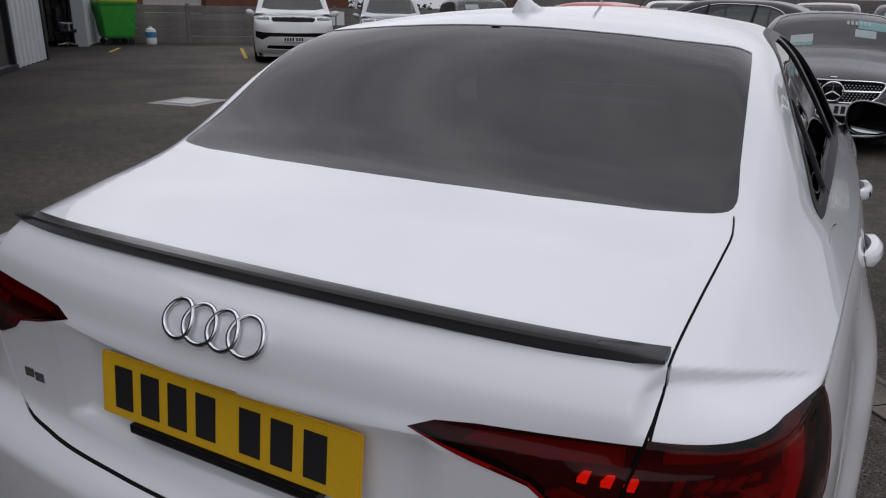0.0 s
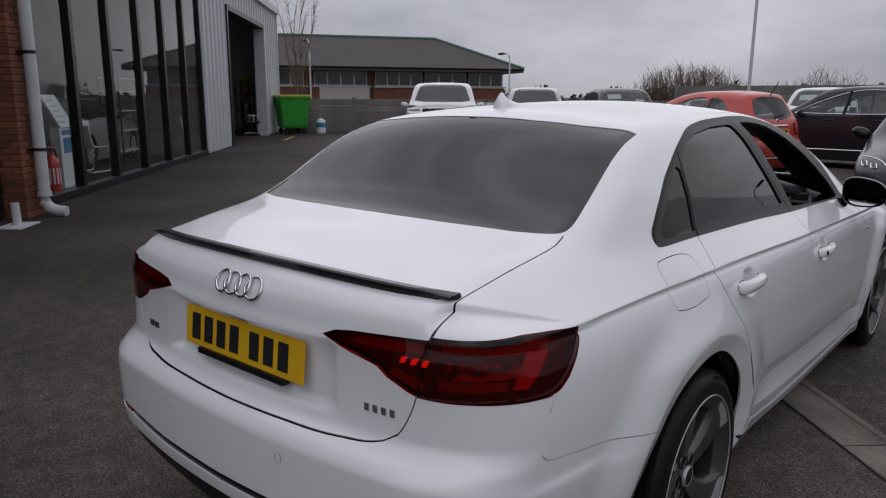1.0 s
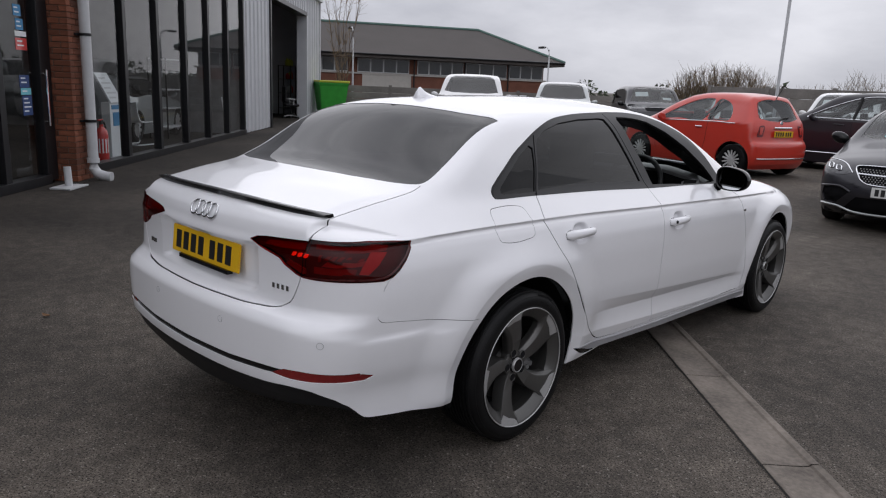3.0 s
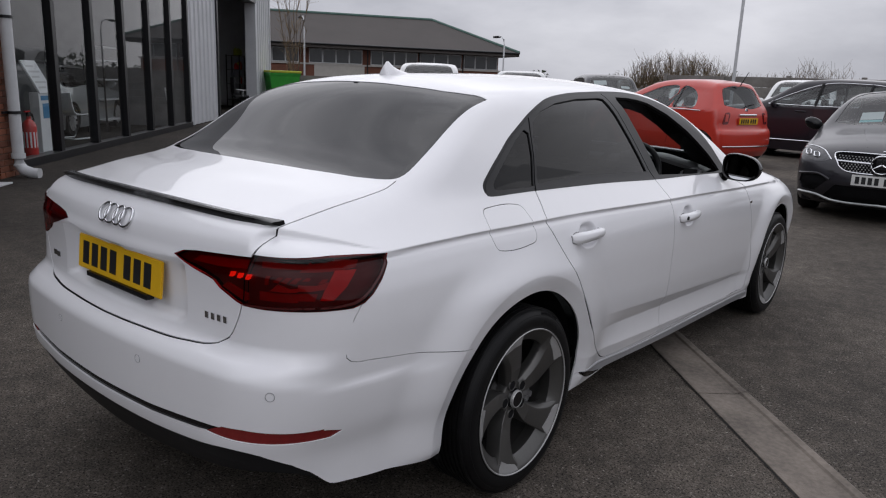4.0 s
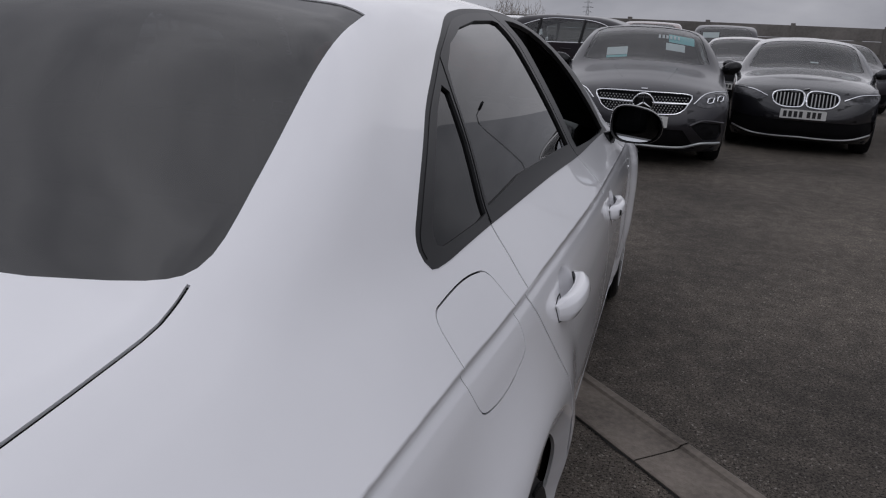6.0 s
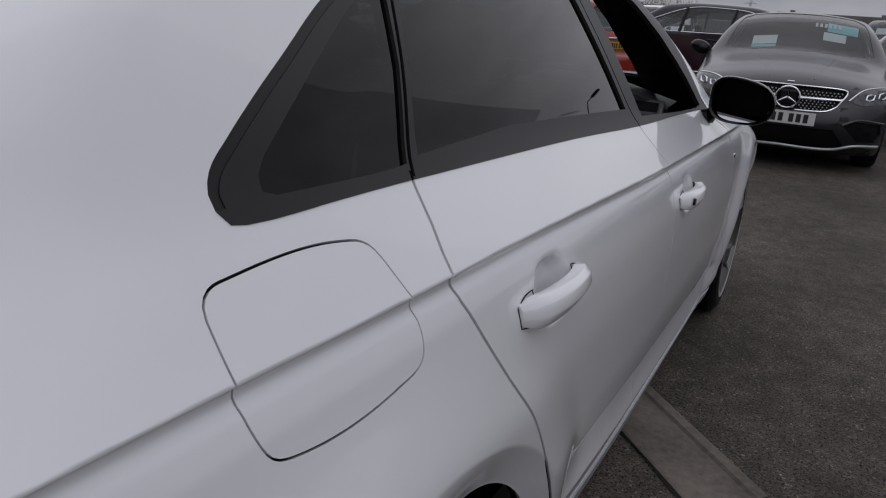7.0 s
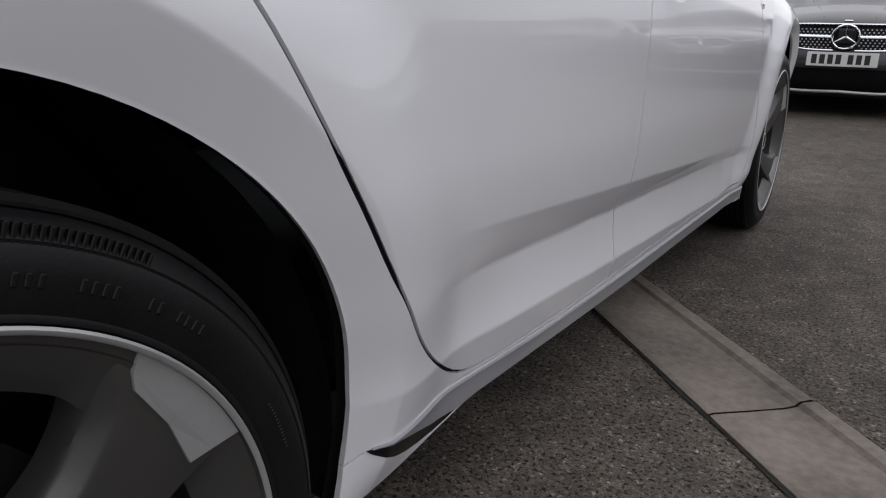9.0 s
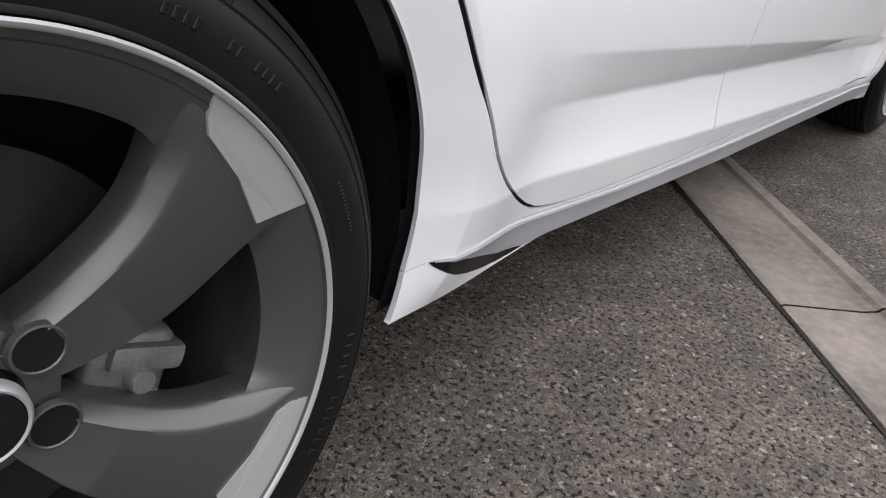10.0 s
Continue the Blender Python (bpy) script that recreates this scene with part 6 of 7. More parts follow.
nose_line(coupe, coupe_skin, [(.50, .655), (.60, .742), (.74, .772), (.87, .765)], .006, "headlamp_brow", CHROME)
for x, z in ((.66, .690), (.76, .708)):
    nose_line(coupe, coupe_skin, [(x - .03, z - .022), (x + .03, z - .015), (x + .04, z + .022), (x - .02, z + .012)], .008, "lamp_element", CHROME, closed=True, lift=.006)
nose_line(coupe, coupe_skin, [(.48, .45), (.60, .50), (.82, .48)], .012, "bumper_blade", GREY_PAINT, lift=.006)
nose_line(coupe, coupe_skin, [(.0, .215), (.45, .22), (.62, .27), (.82, .27)], .014, "splitter", SILVER, lift=.004)
sheets(coupe, coupe_skin, [(.34, 3.30, .24, .13), (-.33, 3.20, .22, .12)])
sheets(coupe, coupe_skin, [(.34, 3.395, .24, .04), (-.40, 3.03, .30, .18)], TEAL)
for i in range(6):
    sheets(coupe, coupe_skin, [(-.14 - .045 * i, 3.02, .026, .075)], PAPER)
for sx in (-.16, .16):
    part("bonnet_ridge", tube([on_top(coupe_skin, sx * k, y, -.002) for y, k in ((3.7, 2.2), (4.0, 1.9), (4.3, 1.5), (4.55, 1.2))], .006, 6), GREY_PAINT, coupe)
part("bonnet_badge", tube([on_top(coupe_skin, x, 4.62, .004) for x in (-.03, .03)], .008, 6), CHROME, coupe)

HATCH = dict(L=4.32, W=.90, Ht=1.43, roof=[(0, .95), (.05, 1.10), (.35, 1.32), (.8, 1.41), (1.8, 1.43), (2.4, 1.38), (3.2, 1.02), (3.8, .94), (4.15, .84), (4.32, .60)],
             tail_=[(.15, .2), (.35, .03), (.6, 0), (.9, .05), (1.0, .08), (1.3, .35)], nose_=[(.15, 4.1), (.25, 4.24), (.45, 4.32), (.65, 4.31), (.78, 4.24), (.9, 4.0)],
             belt=[(0, .98), (1.2, .97), (3.0, .93), (4.3, .78)], side_glass=[[(.45, 1.02), (.7, 1.27), (1.6, 1.33), (2.2, 1.29), (2.75, 1.05), (2.85, .98), (1.6, .995)]],
             screen=[(-.02, 2.42), (.5, 2.36), (.60, 2.5), (.72, 3.02), (.5, 3.15), (-.02, 3.20)], wheels=(.82, 3.49), radius=.32, spokes=10,
             head=[(.42, .70), (.60, .765), (.84, .78), (.86, .72), (.66, .67), (.48, .655)],
             grille=[(.03, .755), (.25, .765), (.36, .73), (.37, .66), (.30, .60), (.10, .585), (.03, .60)],
             lowgrille=[[(-.03, .42), (.6, .42), (.80, .46), (.84, .34), (.70, .22), (-.03, .22)]], plate_front=(4.335, .50))
hatch, hatch_skin = parked("hatchback_car", "black hatchback with twin chrome kidney grille", heading(2.66, 10.05, 186, 4.32), BLACK_PAINT, **HATCH)

nose_line(hatch, hatch_skin, [(.03, .60), (.03, .755), (.25, .768), (.365, .735), (.372, .66), (.30, .597), (.10, .582)], .011, "grille_surround", CHROME, closed=True)
for i in range(7):
    x = .075 + i * .042
    nose_line(hatch, hatch_skin, [(x, .60), (x, .75)], .008, "grille_bar", ALLOY_CUT, lift=-.006)
nose_line(hatch, hatch_skin, [(.43, .69), (.60, .755), (.84, .772)], .008, "headlamp_strip", CHROME)
nose_line(hatch, hatch_skin, [(.0, .215), (.55, .22), (.80, .29)], .010, "splitter", ALLOY_CUT)
part("bonnet_badge", lathe([(.0, .006), (.03, .005), (.036, .0)], 20), ALLOY_CUT, hatch, m=Matrix.Translation(on_top(hatch_skin, 0, 4.16, .0)) @ pose(0, 0, 0, 0, -80, 0))
sheets(hatch, hatch_skin, [(-.1, 2.95, .10, .03)])

SUV = dict(L=4.75, W=.97, Ht=1.75, roof=[(0, 1.0), (.10, 1.35), (.35, 1.62), (.9, 1.70), (1.9, 1.75), (2.5, 1.72), (2.75, 1.66), (3.35, 1.22), (3.6, 1.14), (4.3, 1.08), (4.6, .98), (4.75, .7)],
           tail_=[(.2, .15), (.4, .02), (.7, 0), (1.1, .05), (1.6, .3)], nose_=[(.2, 4.55), (.35, 4.70), (.6, 4.75), (.85, 4.73), (1.0, 4.62), (1.15, 4.4)],
           belt=[(0, 1.12), (2.0, 1.10), (4.7, 1.0)], side_glass=[[(.40, 1.16), (.55, 1.50), (1.4, 1.60), (2.3, 1.60), (2.9, 1.28), (3.05, 1.14), (1.6, 1.14)]],
           screen=[(-.02, 2.72), (.5, 2.66), (.62, 2.8), (.76, 3.24), (.5, 3.34), (-.02, 3.40)], wheels=(.92, 3.85), radius=.37, spokes=10,
           head=[(.54, 1.0), (.60, 1.08), (.92, 1.10), (.92, 1.02), (.70, .985)], grille=[(-.03, 1.085), (.48, 1.085), (.51, 1.0), (.46, .95), (-.03, .945)],
           lowgrille=[[(-.03, .70), (.70, .71), (.90, .74), (.90, .60), (.74, .54), (.56, .62), (-.03, .62)], [(-.03, .42), (.60, .42), (.66, .34), (-.03, .32)]], plate_front=(4.77, .56), tumble=.24, crown_=.06)
parked("suv_car", "white luxury off-roader with black intakes", heading(-11.1, 14.1, 141, 4.75) @ Matrix.Diagonal((1.06, 1.0, 1.06, 1)), WHITE_CAR, **SUV)
parked("suv_car", "pale off-roader with pinkish reflecting windscreen", heading(-10.4, 17.7, 145, 4.75), SILVER, **SUV)
grey_suv = parked("suv_car", "dark grey off-roader with a price sheet", heading(-8.2, 20.0, 140, 4.75), GREY_PAINT, **SUV)
white_suv = parked("suv_car", "white off-roader behind a dark crossover", heading(-3.3, 19.6, 175, 4.75), WHITE_CAR, **SUV)
copper_suv = parked("suv_car", "copper off-roader by the fence", heading(.4, 19.5, 180, 4.75), ORANGE, **SUV)
dark_suv = parked("suv_car", "dark off-roader with a price sheet by the fence", heading(2.2, 20.0, 184, 4.75), DARK_PAINT, **SUV)
parked("hatchback_car", "silver estate car behind a red hatchback", heading(-6.2, 21.3, 150, 4.32), SILVER, **HATCH)
parked("hatchback_car", "dark hatchback in the back row", heading(4.6, 17.0, 180, 4.32), DARK_PAINT, **HATCH)
parked("hatchback_car", "black hatchback behind a grey coupe", heading(2.3, 15.2, 184, 4.32), BLACK_PAINT, **HATCH)
parked("hatchback_car", "dark grey hatchback beside a black hatchback", heading(5.2, 10.9, 188, 4.32), GREY_PAINT, **HATCH)
# added car behind the glass, standing in for a reflection in the panes
parked("hatchback_car", "silver hatchback added behind the showroom glass in place of a car's reflection", lot(11.9, -6.2) @ pose(0, 0, 0, 0, 0, -88), SILVER, **dict(HATCH, plate_front=None))

CROSS = dict(SUV, L=4.5, W=.92, roof=[(0, .95), (.10, 1.15), (.45, 1.45), (1.0, 1.56), (1.8, 1.58), (2.4, 1.54), (3.2, 1.14), (3.5, 1.06), (4.1, .98), (4.4, .86), (4.5, .6)],
             nose_=[(.2, 4.3), (.35, 4.46), (.6, 4.5), (.8, 4.46), (.95, 4.3)], belt=[(0, 1.06), (2.0, 1.02), (4.5, .92)],
             side_glass=[[(.45, 1.10), (.75, 1.36), (1.5, 1.46), (2.0, 1.44), (2.6, 1.24), (3.0, 1.06), (1.6, 1.06)]],
             screen=[(-.02, 2.50), (.5, 2.44), (.62, 2.6), (.76, 3.06), (.5, 3.2), (-.02, 3.24)], wheels=(.85, 3.5), radius=.34, head=[(.5, .82), (.62, .90), (.86, .90), (.86, .82), (.66, .79)],
             grille=[(-.03, .86), (.40, .86), (.42, .76), (-.03, .72)], lowgrille=[[(-.03, .48), (.55, .48), (.62, .36), (-.03, .34)]], plate_front=None, plate_rear=None)
crossover, cross_skin = parked("crossover_car", "dark aubergine crossover with chrome window line", heading(-3.95, 17.0, -84, 4.5) @ Matrix.Diagonal((1, 1.05, 1.08, 1)), DARK_PAINT, **CROSS)

MINI = dict(L=3.57, W=.815, Ht=1.49, roof=[(0, 1.32), (.2, 1.40), (.45, 1.47), (.9, 1.515), (1.35, 1.51), (1.75, 1.46), (2.0, 1.38), (2.55, 1.07), (2.72, 1.0), (3.2, .90), (3.45, .75), (3.57, .55)],
            tail_=[(.15, .12), (.28, .03), (.42, .0), (.56, .005), (.63, .03), (.68, .075), (.90, .105), (1.0, .14), (1.10, .20), (1.25, .285), (1.40, .36), (1.5, .39)], nose_=[(.15, 3.4), (.3, 3.53), (.5, 3.57), (.7, 3.53), (.85, 3.35)],
            belt=[(0, .98), (1.2, .96), (2.5, .92), (3.5, .8)], side_glass=[[(.66, 1.02), (.66, 1.14), (.74, 1.27), (.88, 1.355), (1.06, 1.385), (1.10, 1.36), (1.14, 1.01), (.9, 1.0)], [(1.22, 1.0), (1.18, 1.375), (1.22, 1.39), (1.55, 1.36), (1.78, 1.28), (2.1, 1.12), (2.30, .985), (1.8, .99)]],
            screen=[(-.02, 1.85), (.45, 1.80), (.52, 1.9), (.64, 2.38), (.4, 2.48), (-.02, 2.52)], rear=[(-.03, 1.375), (.40, 1.365), (.44, 1.345), (.525, 1.10), (.53, 1.075), (.50, 1.065), (-.03, 1.055)], wheels=(.50, 2.80), radius=.295, spokes=14, rim=ALLOY_PALE,
            tails=[(.455, .925), (.465, .945), (.485, .950), (.54, .945), (.565, .935), (.59, .88), (.625, .785), (.628, .755), (.61, .742), (.56, .742), (.515, .748), (.50, .765), (.48, .84)], plate_rear=(.055, .80), crown_=.10, tumble=.50, edge_=.06)
city, city_skin = parked("city_car", "small coral-red three-door retro city car", heading(-2.19, 13.17, -72.5, 3.57, front=False) @ Matrix.Diagonal((1.05, 1.06, 1.04, 1)), RED_PAINT, **MINI)

for q in (grey_suv, white_suv, copper_suv, dark_suv):
    sheets(q[0], q[1], [(.36, 3.00, .42, .16), (-.45, 3.14, .28, .08)])
window_line(crossover, cross_skin, [(.42, 1.09), (.74, 1.385), (1.5, 1.485), (2.0, 1.465), (2.62, 1.26), (3.05, 1.055)])
window_line(crossover, cross_skin, [(3.05, 1.05), (1.6, 1.045), (.42, 1.085)])
window_line(crossover, cross_skin, [(3.2, .36), (1.2, .37)], .012)
for y0 in (1.22, 2.12):
    for side in (1, -1):
        part("door_pillar", tube([on_flank(cross_skin, y0, 1.05, .003, side), on_flank(cross_skin, y0 - .06, 1.47, .003, side)], .03, 6), BLACK_TRIM, crossover)
body_lines(crossover, cross_skin, [[(2.14, 1.04), (2.15, .6), (2.15, .36)], [(1.24, 1.04), (1.15, .8), (1.12, .5)], [(3.05, 1.03), (3.12, .7), (3.05, .38)]], BLACK_TRIM)
for y0 in (1.38, 2.28):
    for side in (1, -1):
        part("door_handle", tube([on_flank(cross_skin, y0, .93, .02, side), on_flank(cross_skin, y0 + .2, .935, .02, side)], .013, 8), DARK_PAINT, crossover)
window_line(city, city_skin, [(.50, .965), (1.0, .970), (1.6, .955), (2.3, .935)], .008)
body_lines(city, city_skin, [[(1.06, 1.36), (1.10, .95), (1.12, .6), (1.18, .34)], [(2.32, .95), (2.38, .7), (2.34, .36)]], BLACK_TRIM)
for side in (1, -1):
    part("door_handle", tube([on_flank(city_skin, 1.20, .86, .02, side), on_flank(city_skin, 1.36, .86, .02, side)], .014, 8), CHROME, city)


def on_back(s, x, z, lift):
    p = s.project(1, [(abs(x), z)], -1)
    n = slope(s.f, p)
    q = (p + lift * n)[0]
    return (math.copysign(q[0], x) if x else 0.0, q[1], q[2])


for side in (1, -1):
    lens = [[on_back(city_skin, side * (.492 + .036 * v + (.075 - .02 * v) * u), .915 - .125 * v, .014) for u in np.linspace(0, 1, 5)] for v in np.linspace(0, 1, 5)]
    part("lamp_lens", sheet_of(lens), RED_PAINT, city, "coral-red lamp centre", smooth=True)
part("boot_handle", tube([on_back(city_skin, x, .905, .012) for x in (-.24, -.1, .1, .24)], .022, 10), CHROME, city, "chrome boot handle", smooth=True)
part("bumper_trim", tube([on_back(city_skin, x, .36, .004) for x in np.linspace(-.66, .66, 15)], .012, 8), CHROME, city, smooth=True)
part("rear_wiper", tube([on_back(city_skin, x, z, .012) for x, z in ((0, 1.05), (.10, 1.075), (.26, 1.09))], .010, 6), BLACK_TRIM, city)
part("rear_badge", lathe([(.0, .006), (.04, .005), (.045, .0)], 20), CHROME, city, m=Matrix.Translation(on_back(city_skin, 0, .985, .0)) @ pose(0, 0, 0, 0, 0, -90))
part("aerial", tube([(0.0, .32, 1.42), (0.0, .18, 1.66)], [.009, .005], 6), BLACK_TRIM, city)

# ---- behind the showroom glass ----
def tubes(lines, r, sides=6):
    bm = bmesh.new()
    for pts in lines:
        tube(pts, r, sides, bm=bm)
    return bm


ext = thing("fire_extinguisher", "red fire extinguisher with black hose and white label, behind showroom glass", "fire extinguisher", lot(8.62, -4.24))
part("cylinder", lathe([(.0, .02), (.085, .02), (.095, .05), (.095, .50), (.085, .56), (.05, .60), (.03, .62), (.03, .66), (.0, .66)], 24), RED_METAL, ext, smooth=True, m=pose(0, 0, 0, 0, -90, 0))
part("label", lathe([(.0965, .22), (.0965, .44)], 12), PAPER, ext, m=pose(0, 0, 0, 0, -90, 0))
part("valve", box(-.03, .05, -.02, .02, .65, .72, .008), BLACK_TRIM, ext)
part("lever", box(-.10, .05, -.012, .012, .715, .735, .004), RED_METAL, ext)
part("hose", tube([(.04, 0, .69), (.11, 0, .68), (.145, 0, .60), (.14, 0, .45), (.12, 0, .34)], .014, 8), BLACK_TRIM, ext, smooth=True)

board = thing("display_stand", "white information stand with sloping top and blue panel", "display stand", lot(9.95, -4.62))
part("column", box(-.25, .25, -.05, .10, .03, .95, .01), PAPER, board)
part("foot", box(-.30, .30, -.16, .24, 0, .03, .008), PIPE, board)
part("blue_panel", box(-.15, .15, -.056, -.05, .55, .78), BLUE, board, "blue printed panel")
part("blue_strip", box(-.19, .19, -.056, -.05, .83, .90), BLUE, board)
part("sloping_board", slab([(-.24, -.28), (.24, -.28), (.24, .28), (-.24, .28)], .03, .006, pose(0, .06, 1.19, 62, 0, 0)), PAPER, board)
for i in range(5):
    part("text_bar", box(-.18, .06 + .1 * (i % 2), -.20 + i * .09, -.17 + i * .09, .0005, .003), PIPE, board, m=pose(0, .06, 1.19, 62, 0, 0))

chair = thing("cantilever_chair", "white plastic cantilever chair in the showroom", "chair", lot(12.4, -5.2) @ pose(0, 0, 0, 0, 0, 70))
rows = [[(x, y, z + .02 * (abs(x) / .2) ** 2) for x in (-.21, -.12, 0, .12, .21)] for y, z in ((-.24, .43), (-.20, .45), (0, .44), (.14, .45), (.20, .50), (.24, .62), (.28, .86))]
shell = sheet_of(rows)
bmesh.ops.solidify(shell, geom=shell.faces[:], thickness=.018)
part("shell", shell, PAPER, chair, smooth=True)
for sx in (-.2, .2):
    part("leg", tube([(sx, -.20, .42), (sx, -.24, .36), (sx, -.24, .06), (sx, -.20, .014), (sx, .24, .014)], .014, 8), PAPER, chair, smooth=True)
part("foot_bar", tube([(-.2, .24, .014), (.2, .24, .014)], .014, 8), PAPER, chair)

pole_in = thing("leaning_pole", "pale pole leaning in the showroom", "pole", lot(11.2, -5.2))
part("pole", tube([(0, 0, .02), (2.6, .9, 2.2)], .03, 10), PIPE, pole_in)
shelf_ = thing("shelf_unit", "open metal shelf unit behind glass", "shelf", lot(14.6, -5.4))
for x in (-.55, .55):
    for y in (-.2, .2):
        part("upright", box(x - .015, x + .015, y - .015, y + .015, 0, 1.8, .003), FRAME_DARK, shelf_)
for z in (.25, .68, 1.1, 1.5, 1.78):
    part("shelf", box(-.56, .56, -.21, .21, z - .012, z + .012, .003), PIPE, shelf_)
stick = thing("leaning_batten", "white batten leaning behind the glass", "batten", lot(15.7, -4.3))
part("batten", tube([(0, 0, .0), (-.14, .1, .95)], .02, 6), PAPER, stick)

# stickers on the door glass
NAVY = mat("navy_print", (.02, .05, .16), .5, vary=.15)
SKYBLUE = mat("sky_print", (.16, .48, .55), .5, vary=.1)
for label, a, z, w, h, m_ in (("bright blue square sticker on door glass", 6.30, 2.13, .16, .13, BLUE), ("bright blue square sticker on door glass", 6.33, 1.97, .16, .13, BLUE), ("white strip sticker on door glass", 6.34, 1.86, .24, .06, PAPER), ("red sticker on door glass", 6.34, 1.74, .24, .14, RED_METAL), ("navy sticker on door glass", 6.34, 1.30, .21, .15, NAVY), ("pale blue sticker on door glass", 6.36, 1.18, .22, .08, SKYBLUE), ("navy notice sticker on door glass", 6.37, 1.01, .21, .24, NAVY)):
    st = thing("window_sticker", label, "sticker", lot(a, -4.098, z))
    part("film", box(-w / 2, w / 2, -.003, .001, -h / 2, h / 2), m_, st)
    n = int(h / .055)
    for i in range(n):
        part("text_bar", box(-w * .36, w * (.1 + .25 * ((i * 7) % 3) / 2), -.005, -.003, h / 2 - .045 - i * .05, h / 2 - .028 - i * .05), PAPER, st)
handle_ = thing("door_pull", "steel pull bar on showroom door", "door handle", lot(6.66, -4.06))
part("bar", tube([(0, -.07, .75), (0, -.07, 1.45)], .016, 10), CHROME, handle_)
for z in (.8, 1.4):
    part("stud", tube([(0, -.07, z), (0, .06, z)], .012, 8), CHROME, handle_)

# ---- inside the workshop ----
oc = thing("office_chair", "black office swivel chair with grey arms by the workshop door", "chair", lot(25.3, -4.62) @ pose(0, 0, 0, 0, 0, 25))
part("seat", box(-.26, .26, -.26, .26, .44, .54, .04), BLACK_TRIM, oc)
part("backrest", box(-.25, .25, .22, .30, .60, 1.18, .04), BLACK_TRIM, oc)
part("stem", tube([(0, 0, .10), (0, 0, .45)], .03, 10), FRAME_DARK, oc)
part("back_bar", tube([(0, .1, .46), (0, .30, .48), (0, .31, .75)], .02, 8), FRAME_DARK, oc)
for sx in (-.30, .30):
    part("arm", tube([(sx, -.02, .50), (sx, -.02, .70), (sx, -.16, .72), (sx, .16, .72)], .02, 8), PIPE, oc)
for i in range(5):
    q = radians(72 * i + 20)
    part("foot", tube([(0, 0, .11), (.28 * math.cos(q), .28 * math.sin(q), .07)], [.03, .018], 8), ALLOY_CUT, oc)
    part("castor", lathe([(.0, -.02), (.035, -.02), (.035, .02), (.0, .02)], 12), BLACK_TRIM, oc, m=pose(.28 * math.cos(q), .28 * math.sin(q), .035))
rack = thing("tool_shelf", "dark workshop shelf with bottles and tins", "shelf", lot(27.9, -5.3))
for x in (-.5, .5):
    for y in (-.25, .25):
        part("upright", box(x - .02, x + .02, y - .02, y + .02, 0, 2.0, .004), FRAME_DARK, rack)
for z in (.3, .9, 1.45, 1.98):
    part("shelf", box(-.52, .52, -.27, .27, z - .02, z, .004), ALLOY_DARK, rack)
rng = random.Random(8)
for z in (.9, 1.45, 1.98):
    for x in (-.42, -.2, .05, .36):
        kind, m_ = rng.choice((("oil_bottle", LIME), ("tin", PIPE), ("bottle", PAPER), ("tin", RED_METAL), ("box_tin", BLUE)))
        h = rng.uniform(.18, .34)
        jar = thing(kind, "small workshop container on a shelf", "container", lot(27.9, -5.3, z) @ pose(x + rng.uniform(-.05, .05), -.1, 0))
        part("body", lathe([(.0, 0), (.07, 0), (.075, .02), (.075, h * .75), (.03, h * .9), (.03, h), (.0, h)], 14), m_, jar, m=pose(0, 0, 0, 0, -90, 0))

# ---- small things on and round the lot ----
cover = thing("access_cover", "square pale steel access cover in a dark frame in the asphalt", "drain cover", pose(-7.68, 7.32, 0, 0, 0, 8))
part("frame", slab([(-.42, -.45), (.42, -.45), (.42, .45), (-.42, .45)], .02, .003, pose(0, 0, .006)), IRON, cover)
part("plate", slab([(-.24, -.28), (.24, -.28), (.24, .28), (-.24, .28)], .012, .003, pose(0, 0, .014)), mat("galvanised", (.42, .42, .40), .5, .3, vary=.15, scale=9), cover, "pale galvanised plate")
LINE = mat("worn_yellow_line", (.42, .30, .03), .85, vary=.45, scale=6, bump=.2)
line = thing("painted_line", "worn yellow painted line on asphalt", "road marking", kind="structure")
part("stripe", box(-1.1, 1.1, -.05, .05, .0, .004), LINE, line, m=lot(23.6, -3.04))
part("stripe", box(-2.4, 2.4, -.05, .05, .0, .004), LINE, line, m=lot(22.4, .70))

LEAF = mat("dead_leaf", (.16, .085, .04), .8, vary=.3, scale=60)
for x, y, turn in ((-1.985, .10, 20),):
    leaf = thing("dead_leaf", "small curled brown leaf lying on the asphalt", "leaf", pose(x, y, .004, 0, 0, turn))
    rows = [[(u, w * (1 - (u / .034) ** 2) * .016, .003 + .010 * (u / .034) ** 2 + .006 * w * w) for w in (-1, -.5, 0, .5, 1)] for u in np.linspace(-.034, .034, 7)]
    blade = sheet_of(rows)
    bmesh.ops.solidify(blade, geom=blade.faces[:], thickness=.0012)
    part("blade", blade, LEAF, leaf)


def street_lamp(x, y, h, reach, turn, label):
    """A tapered post with a bent arm and a flat head."""
    lamp_ = thing("street_lamp", label, "street lamp", pose(x, y, 0, 0, 0, turn))
    part("post", tube([(0, 0, 0), (0, 0, h * .85), (reach * .12, 0, h * .95), (reach * .5, 0, h), (reach, 0, h)], [.06, .045, .038, .033, .03], 10), PIPE, lamp_, smooth=True)
    part("head", box(reach - .05, reach + .55, -.13, .13, h - .07, h + .05, .03), FRAME_DARK, lamp_)


def seen(az, d):
    return 2.3 + d * math.sin(radians(az)), -1.1 + d * math.cos(radians(az))


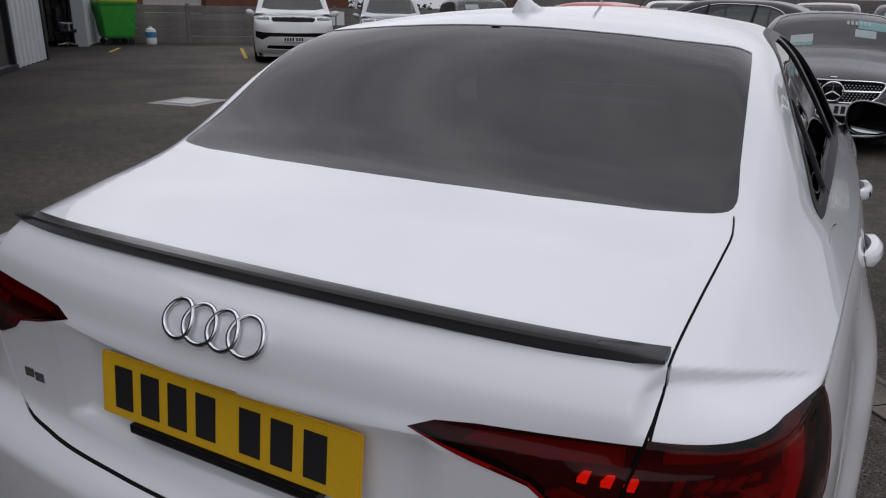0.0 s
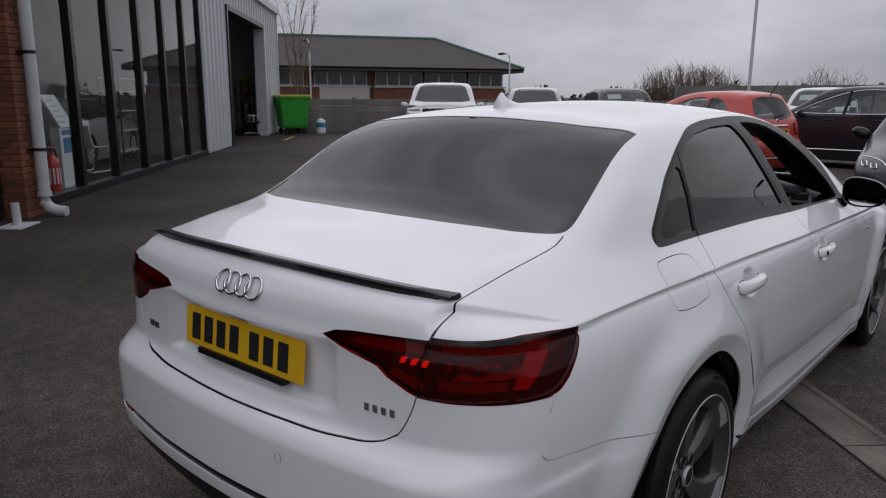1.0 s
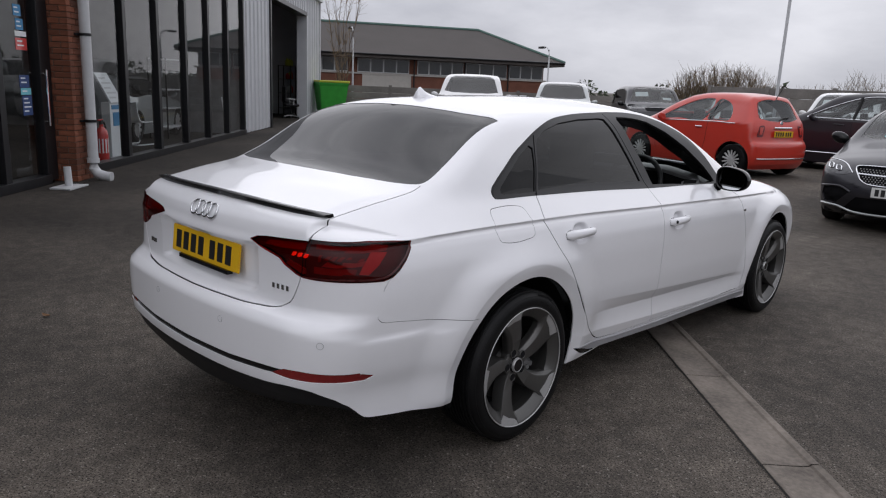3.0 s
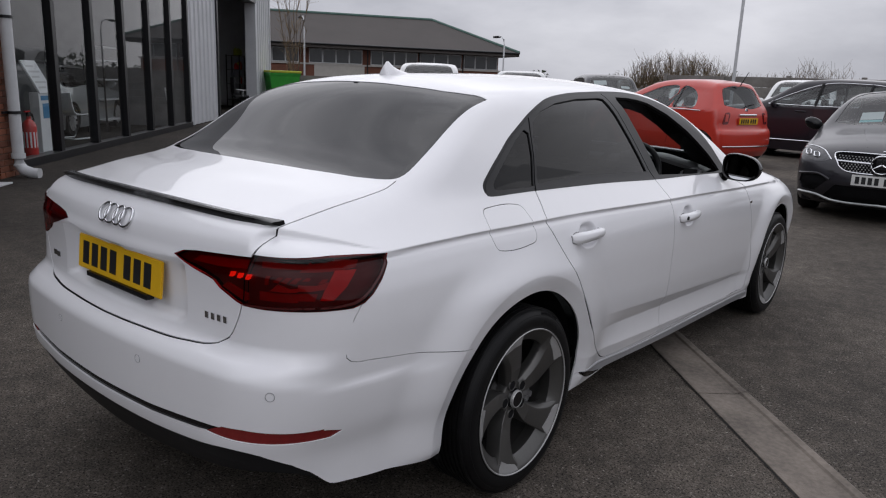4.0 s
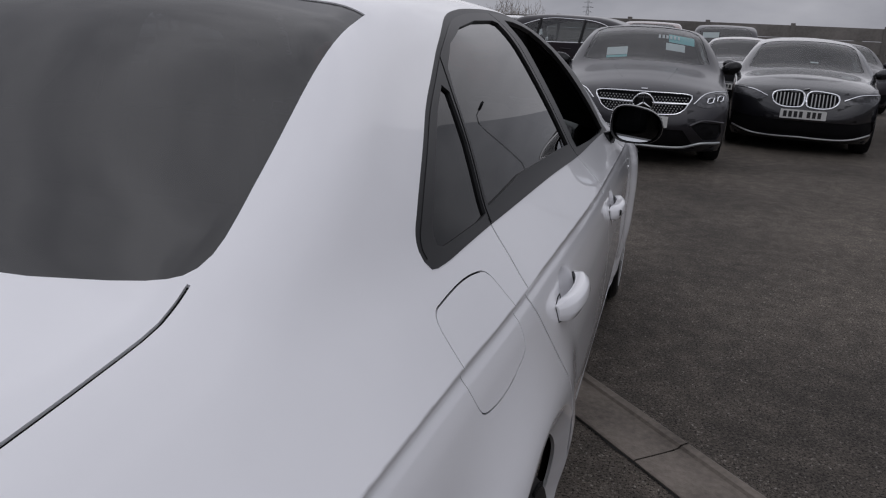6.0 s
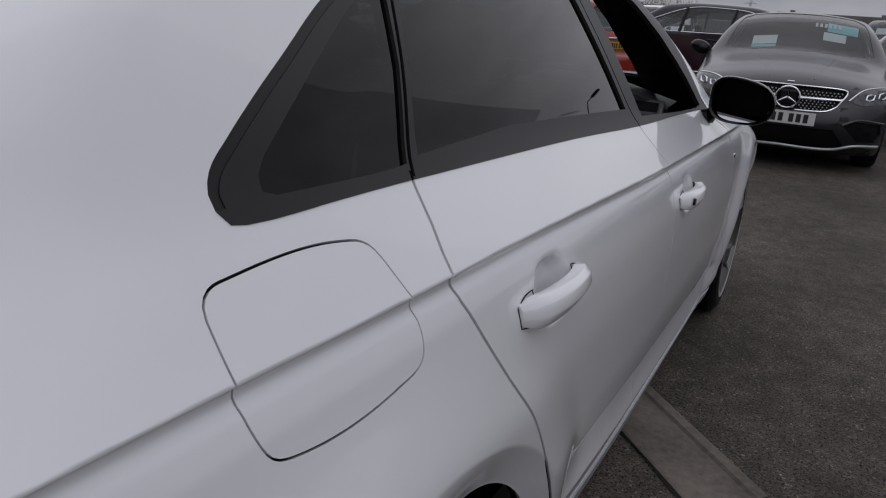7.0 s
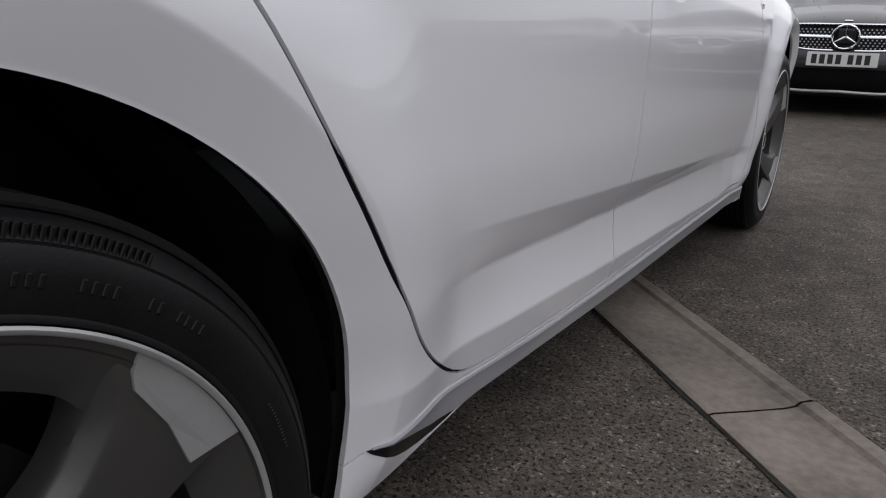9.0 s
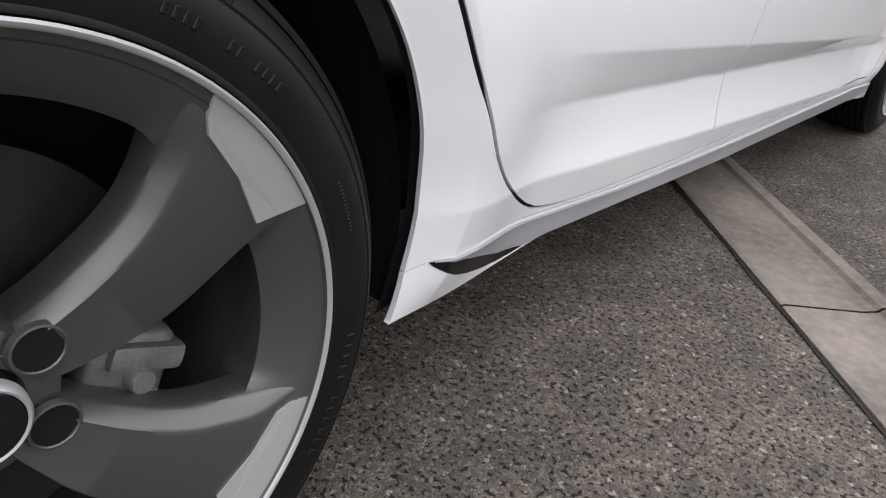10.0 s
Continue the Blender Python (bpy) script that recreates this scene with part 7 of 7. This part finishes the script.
street_lamp(*seen(-35.5, 45), 4.0, .9, 150, "grey street lamp near the office")
street_lamp(*seen(-50.6, 44), 4.6, .9, 150, "grey street lamp by the workshop")
street_lamp(8.3, 30.6, 6.2, 1.0, 200, "tall street lamp beyond the fence")
mast = thing("utility_pole", "tall slim grey steel pole standing behind parked cars", "pole", pose(-6.3, 24.1, 0))
part("pole", tube([(0, 0, 0), (0, 0, 8.5)], [.055, .045], 14), PIPE, mast, smooth=True)
pylon = thing("pylon", "distant grey steel lattice electricity pylon", "pylon", pose(*seen(-6.5, 700), 0, 0, 0, 10))
part("lattice", tubes([[(sx * 3.0, sy * 3.0, 0), (sx * .9, sy * .9, 20), (sx * .3, sy * .3, 31.5)] for sx in (-1, 1) for sy in (-1, 1)]
                      + [[(-w0, 0, z0), (w1, 0, z1)] for w0, z0, w1, z1 in ((2.6, 4, 2.1, 9), (2.0, 9, 1.6, 14), (1.5, 14, .9, 20), (.9, 20, .6, 26))]
                      + [[(w0, 0, z0), (-w1, 0, z1)] for w0, z0, w1, z1 in ((2.6, 4, 2.1, 9), (2.0, 9, 1.6, 14), (1.5, 14, .9, 20), (.9, 20, .6, 26))], .22), PIPE, pylon)
for z, w in ((20.5, 4.2), (24.5, 5.2), (28.5, 3.6)):
    part("cross_arm", tubes([[(-w, 0, z), (w, 0, z)], [(-w, 0, z), (0, 0, z + 1.4), (w, 0, z)]], .2), PIPE, pylon)
notice = thing("fence_notice", "small white notice fixed on the fence", "sign", pose(-16.2, 22.9, .95, 0, 0, 44))
part("board", box(-.35, .35, -.07, -.04, -.25, .25, .006), PAPER, notice)

TWIG = mat("bare_twigs", (.17, .12, .065), .85, vary=.35, scale=3)
BARK = mat("bark", (.08, .06, .045), .9, vary=.3, scale=5)
EVERGREEN = mat("evergreen_leaf", (.035, .050, .022), .7, vary=.5, scale=1.5)


def bare_tree(name, label, x, y, h, spread, stems, seed):
    """Stems that fork into fine bare twigs."""
    r_ = random.Random(seed)
    tree = thing(name, label, "tree", pose(x, y, 0))
    trunk, crown_ = bmesh.new(), bmesh.new()
    for i in range(stems):
        q = r_.uniform(0, 6.28)
        lean = r_.uniform(.25, 1) * spread
        p, pts = Vector((.1 * math.cos(q), .1 * math.sin(q), 0)), []
        for k in range(6):
            s_ = k / 5
            pts.append(p + Vector((lean * math.cos(q) * s_ ** 1.4, lean * math.sin(q) * s_ ** 1.4, h * .8 * s_)) + Vector((r_.uniform(-.06, .06), r_.uniform(-.06, .06), 0)) * h * .2)
        tube(pts, [.022 * h / 4 * (1 - .8 * k / 5) for k in range(6)], 4, caps=False, bm=trunk)
        for _ in range(16):
            b0 = pts[r_.randint(1, 5)]
            q2 = q + r_.uniform(-1.6, 1.6)
            ln = r_.uniform(.08, .26) * h
            b1 = b0 + Vector((math.cos(q2) * ln * .28, math.sin(q2) * ln * .28, ln * .95))
            tube([b0, b0.lerp(b1, .5) + Vector((0, 0, .03 * ln)), b1], [.016, .010, .005], 3, caps=False, bm=crown_)
            for _ in range(3):
                c0 = b0.lerp(b1, r_.uniform(.3, 1))
                c1 = c0 + Vector((r_.uniform(-1, 1), r_.uniform(-1, 1), r_.uniform(.2, 1))) * ln * .45
                tube([c0, c1], [.008, .003], 3, caps=False, bm=crown_)
    part("trunk", trunk, BARK, tree)
    part("crown", crown_, TWIG, tree)


bare_tree("bare_tree", "slender bare ochre-twigged tree in front of the office", *seen(-51.4, 43), 7.2, .9, 6, 1)
def thicket(label, x, y, turn, width, h, n, seed):
    """A wide clump of fine upright twigs."""
    r_ = random.Random(seed)
    bush = thing("twiggy_bush", label, "bush", pose(x, y, 0, 0, 0, turn))
    stems_, twigs = bmesh.new(), bmesh.new()
    for i in range(n):
        u = r_.uniform(-1, 1)
        hh = h * (1 - .45 * abs(u) ** 2.2) * r_.uniform(.62, 1.05)
        p0 = Vector((u * width / 2, r_.uniform(-.5, .5), 0))
        p1 = p0 + Vector((r_.uniform(-.12, .12) + .12 * u, r_.uniform(-.1, .1), .55)) * hh
        p2 = p1 + Vector((r_.uniform(-.16, .16), r_.uniform(-.1, .1), .45)) * hh
        tube([p0, p1, p2], [.016, .010, .004], 3, caps=False, bm=stems_)
        for _ in range(7):
            b0 = p1.lerp(p2, r_.uniform(-.6, .9))
            b1 = b0 + Vector((r_.uniform(-.22, .22), r_.uniform(-.15, .15), r_.uniform(.1, .3))) * hh * .6
            tube([b0, b1], [.007, .003], 3, caps=False, bm=twigs)
    part("stem", stems_, BARK, bush)
    part("crown", twigs, TWIG, bush)


thicket("wide brown bush of fine bare twigs behind the fence", *seen(-22.6, 33), 23, 4.6, 2.75, 800, 2)
thicket("bare ochre twiggy bush behind the fence", *seen(-13.4, 36), 14, 3.4, 2.7, 150, 4)
thicket("low bare brown bush behind the fence", *seen(-17.0, 38), 17, 3.0, 2.2, 60, 5)

bm = bmesh.new()
r_ = random.Random(12)
for i in range(5200):
    q = r_.uniform(-48, 42)
    d = 95 + r_.uniform(0, 6)
    top_ = 1.9 + .7 * math.sin(q * .9) + .5 * math.sin(q * 2.3 + 1) + .3 * math.sin(q * 7)
    x, y = seen(q, d)
    z = r_.uniform(.1, 1) ** .7 * max(.8, top_)
    s_ = r_.uniform(.25, .5)
    a, b, c = (Vector((r_.uniform(-1, 1), r_.uniform(-1, 1), r_.uniform(-1, 1))) * s_ for _ in range(3))
    vs = [bm.verts.new(Vector((x, y, z)) + w) for w in (a, b, c)]
    bm.faces.new(vs)
tagged(part("far_hedge", bm, EVERGREEN), "distant dark hedge on the horizon", "hedge", kind="stuff")
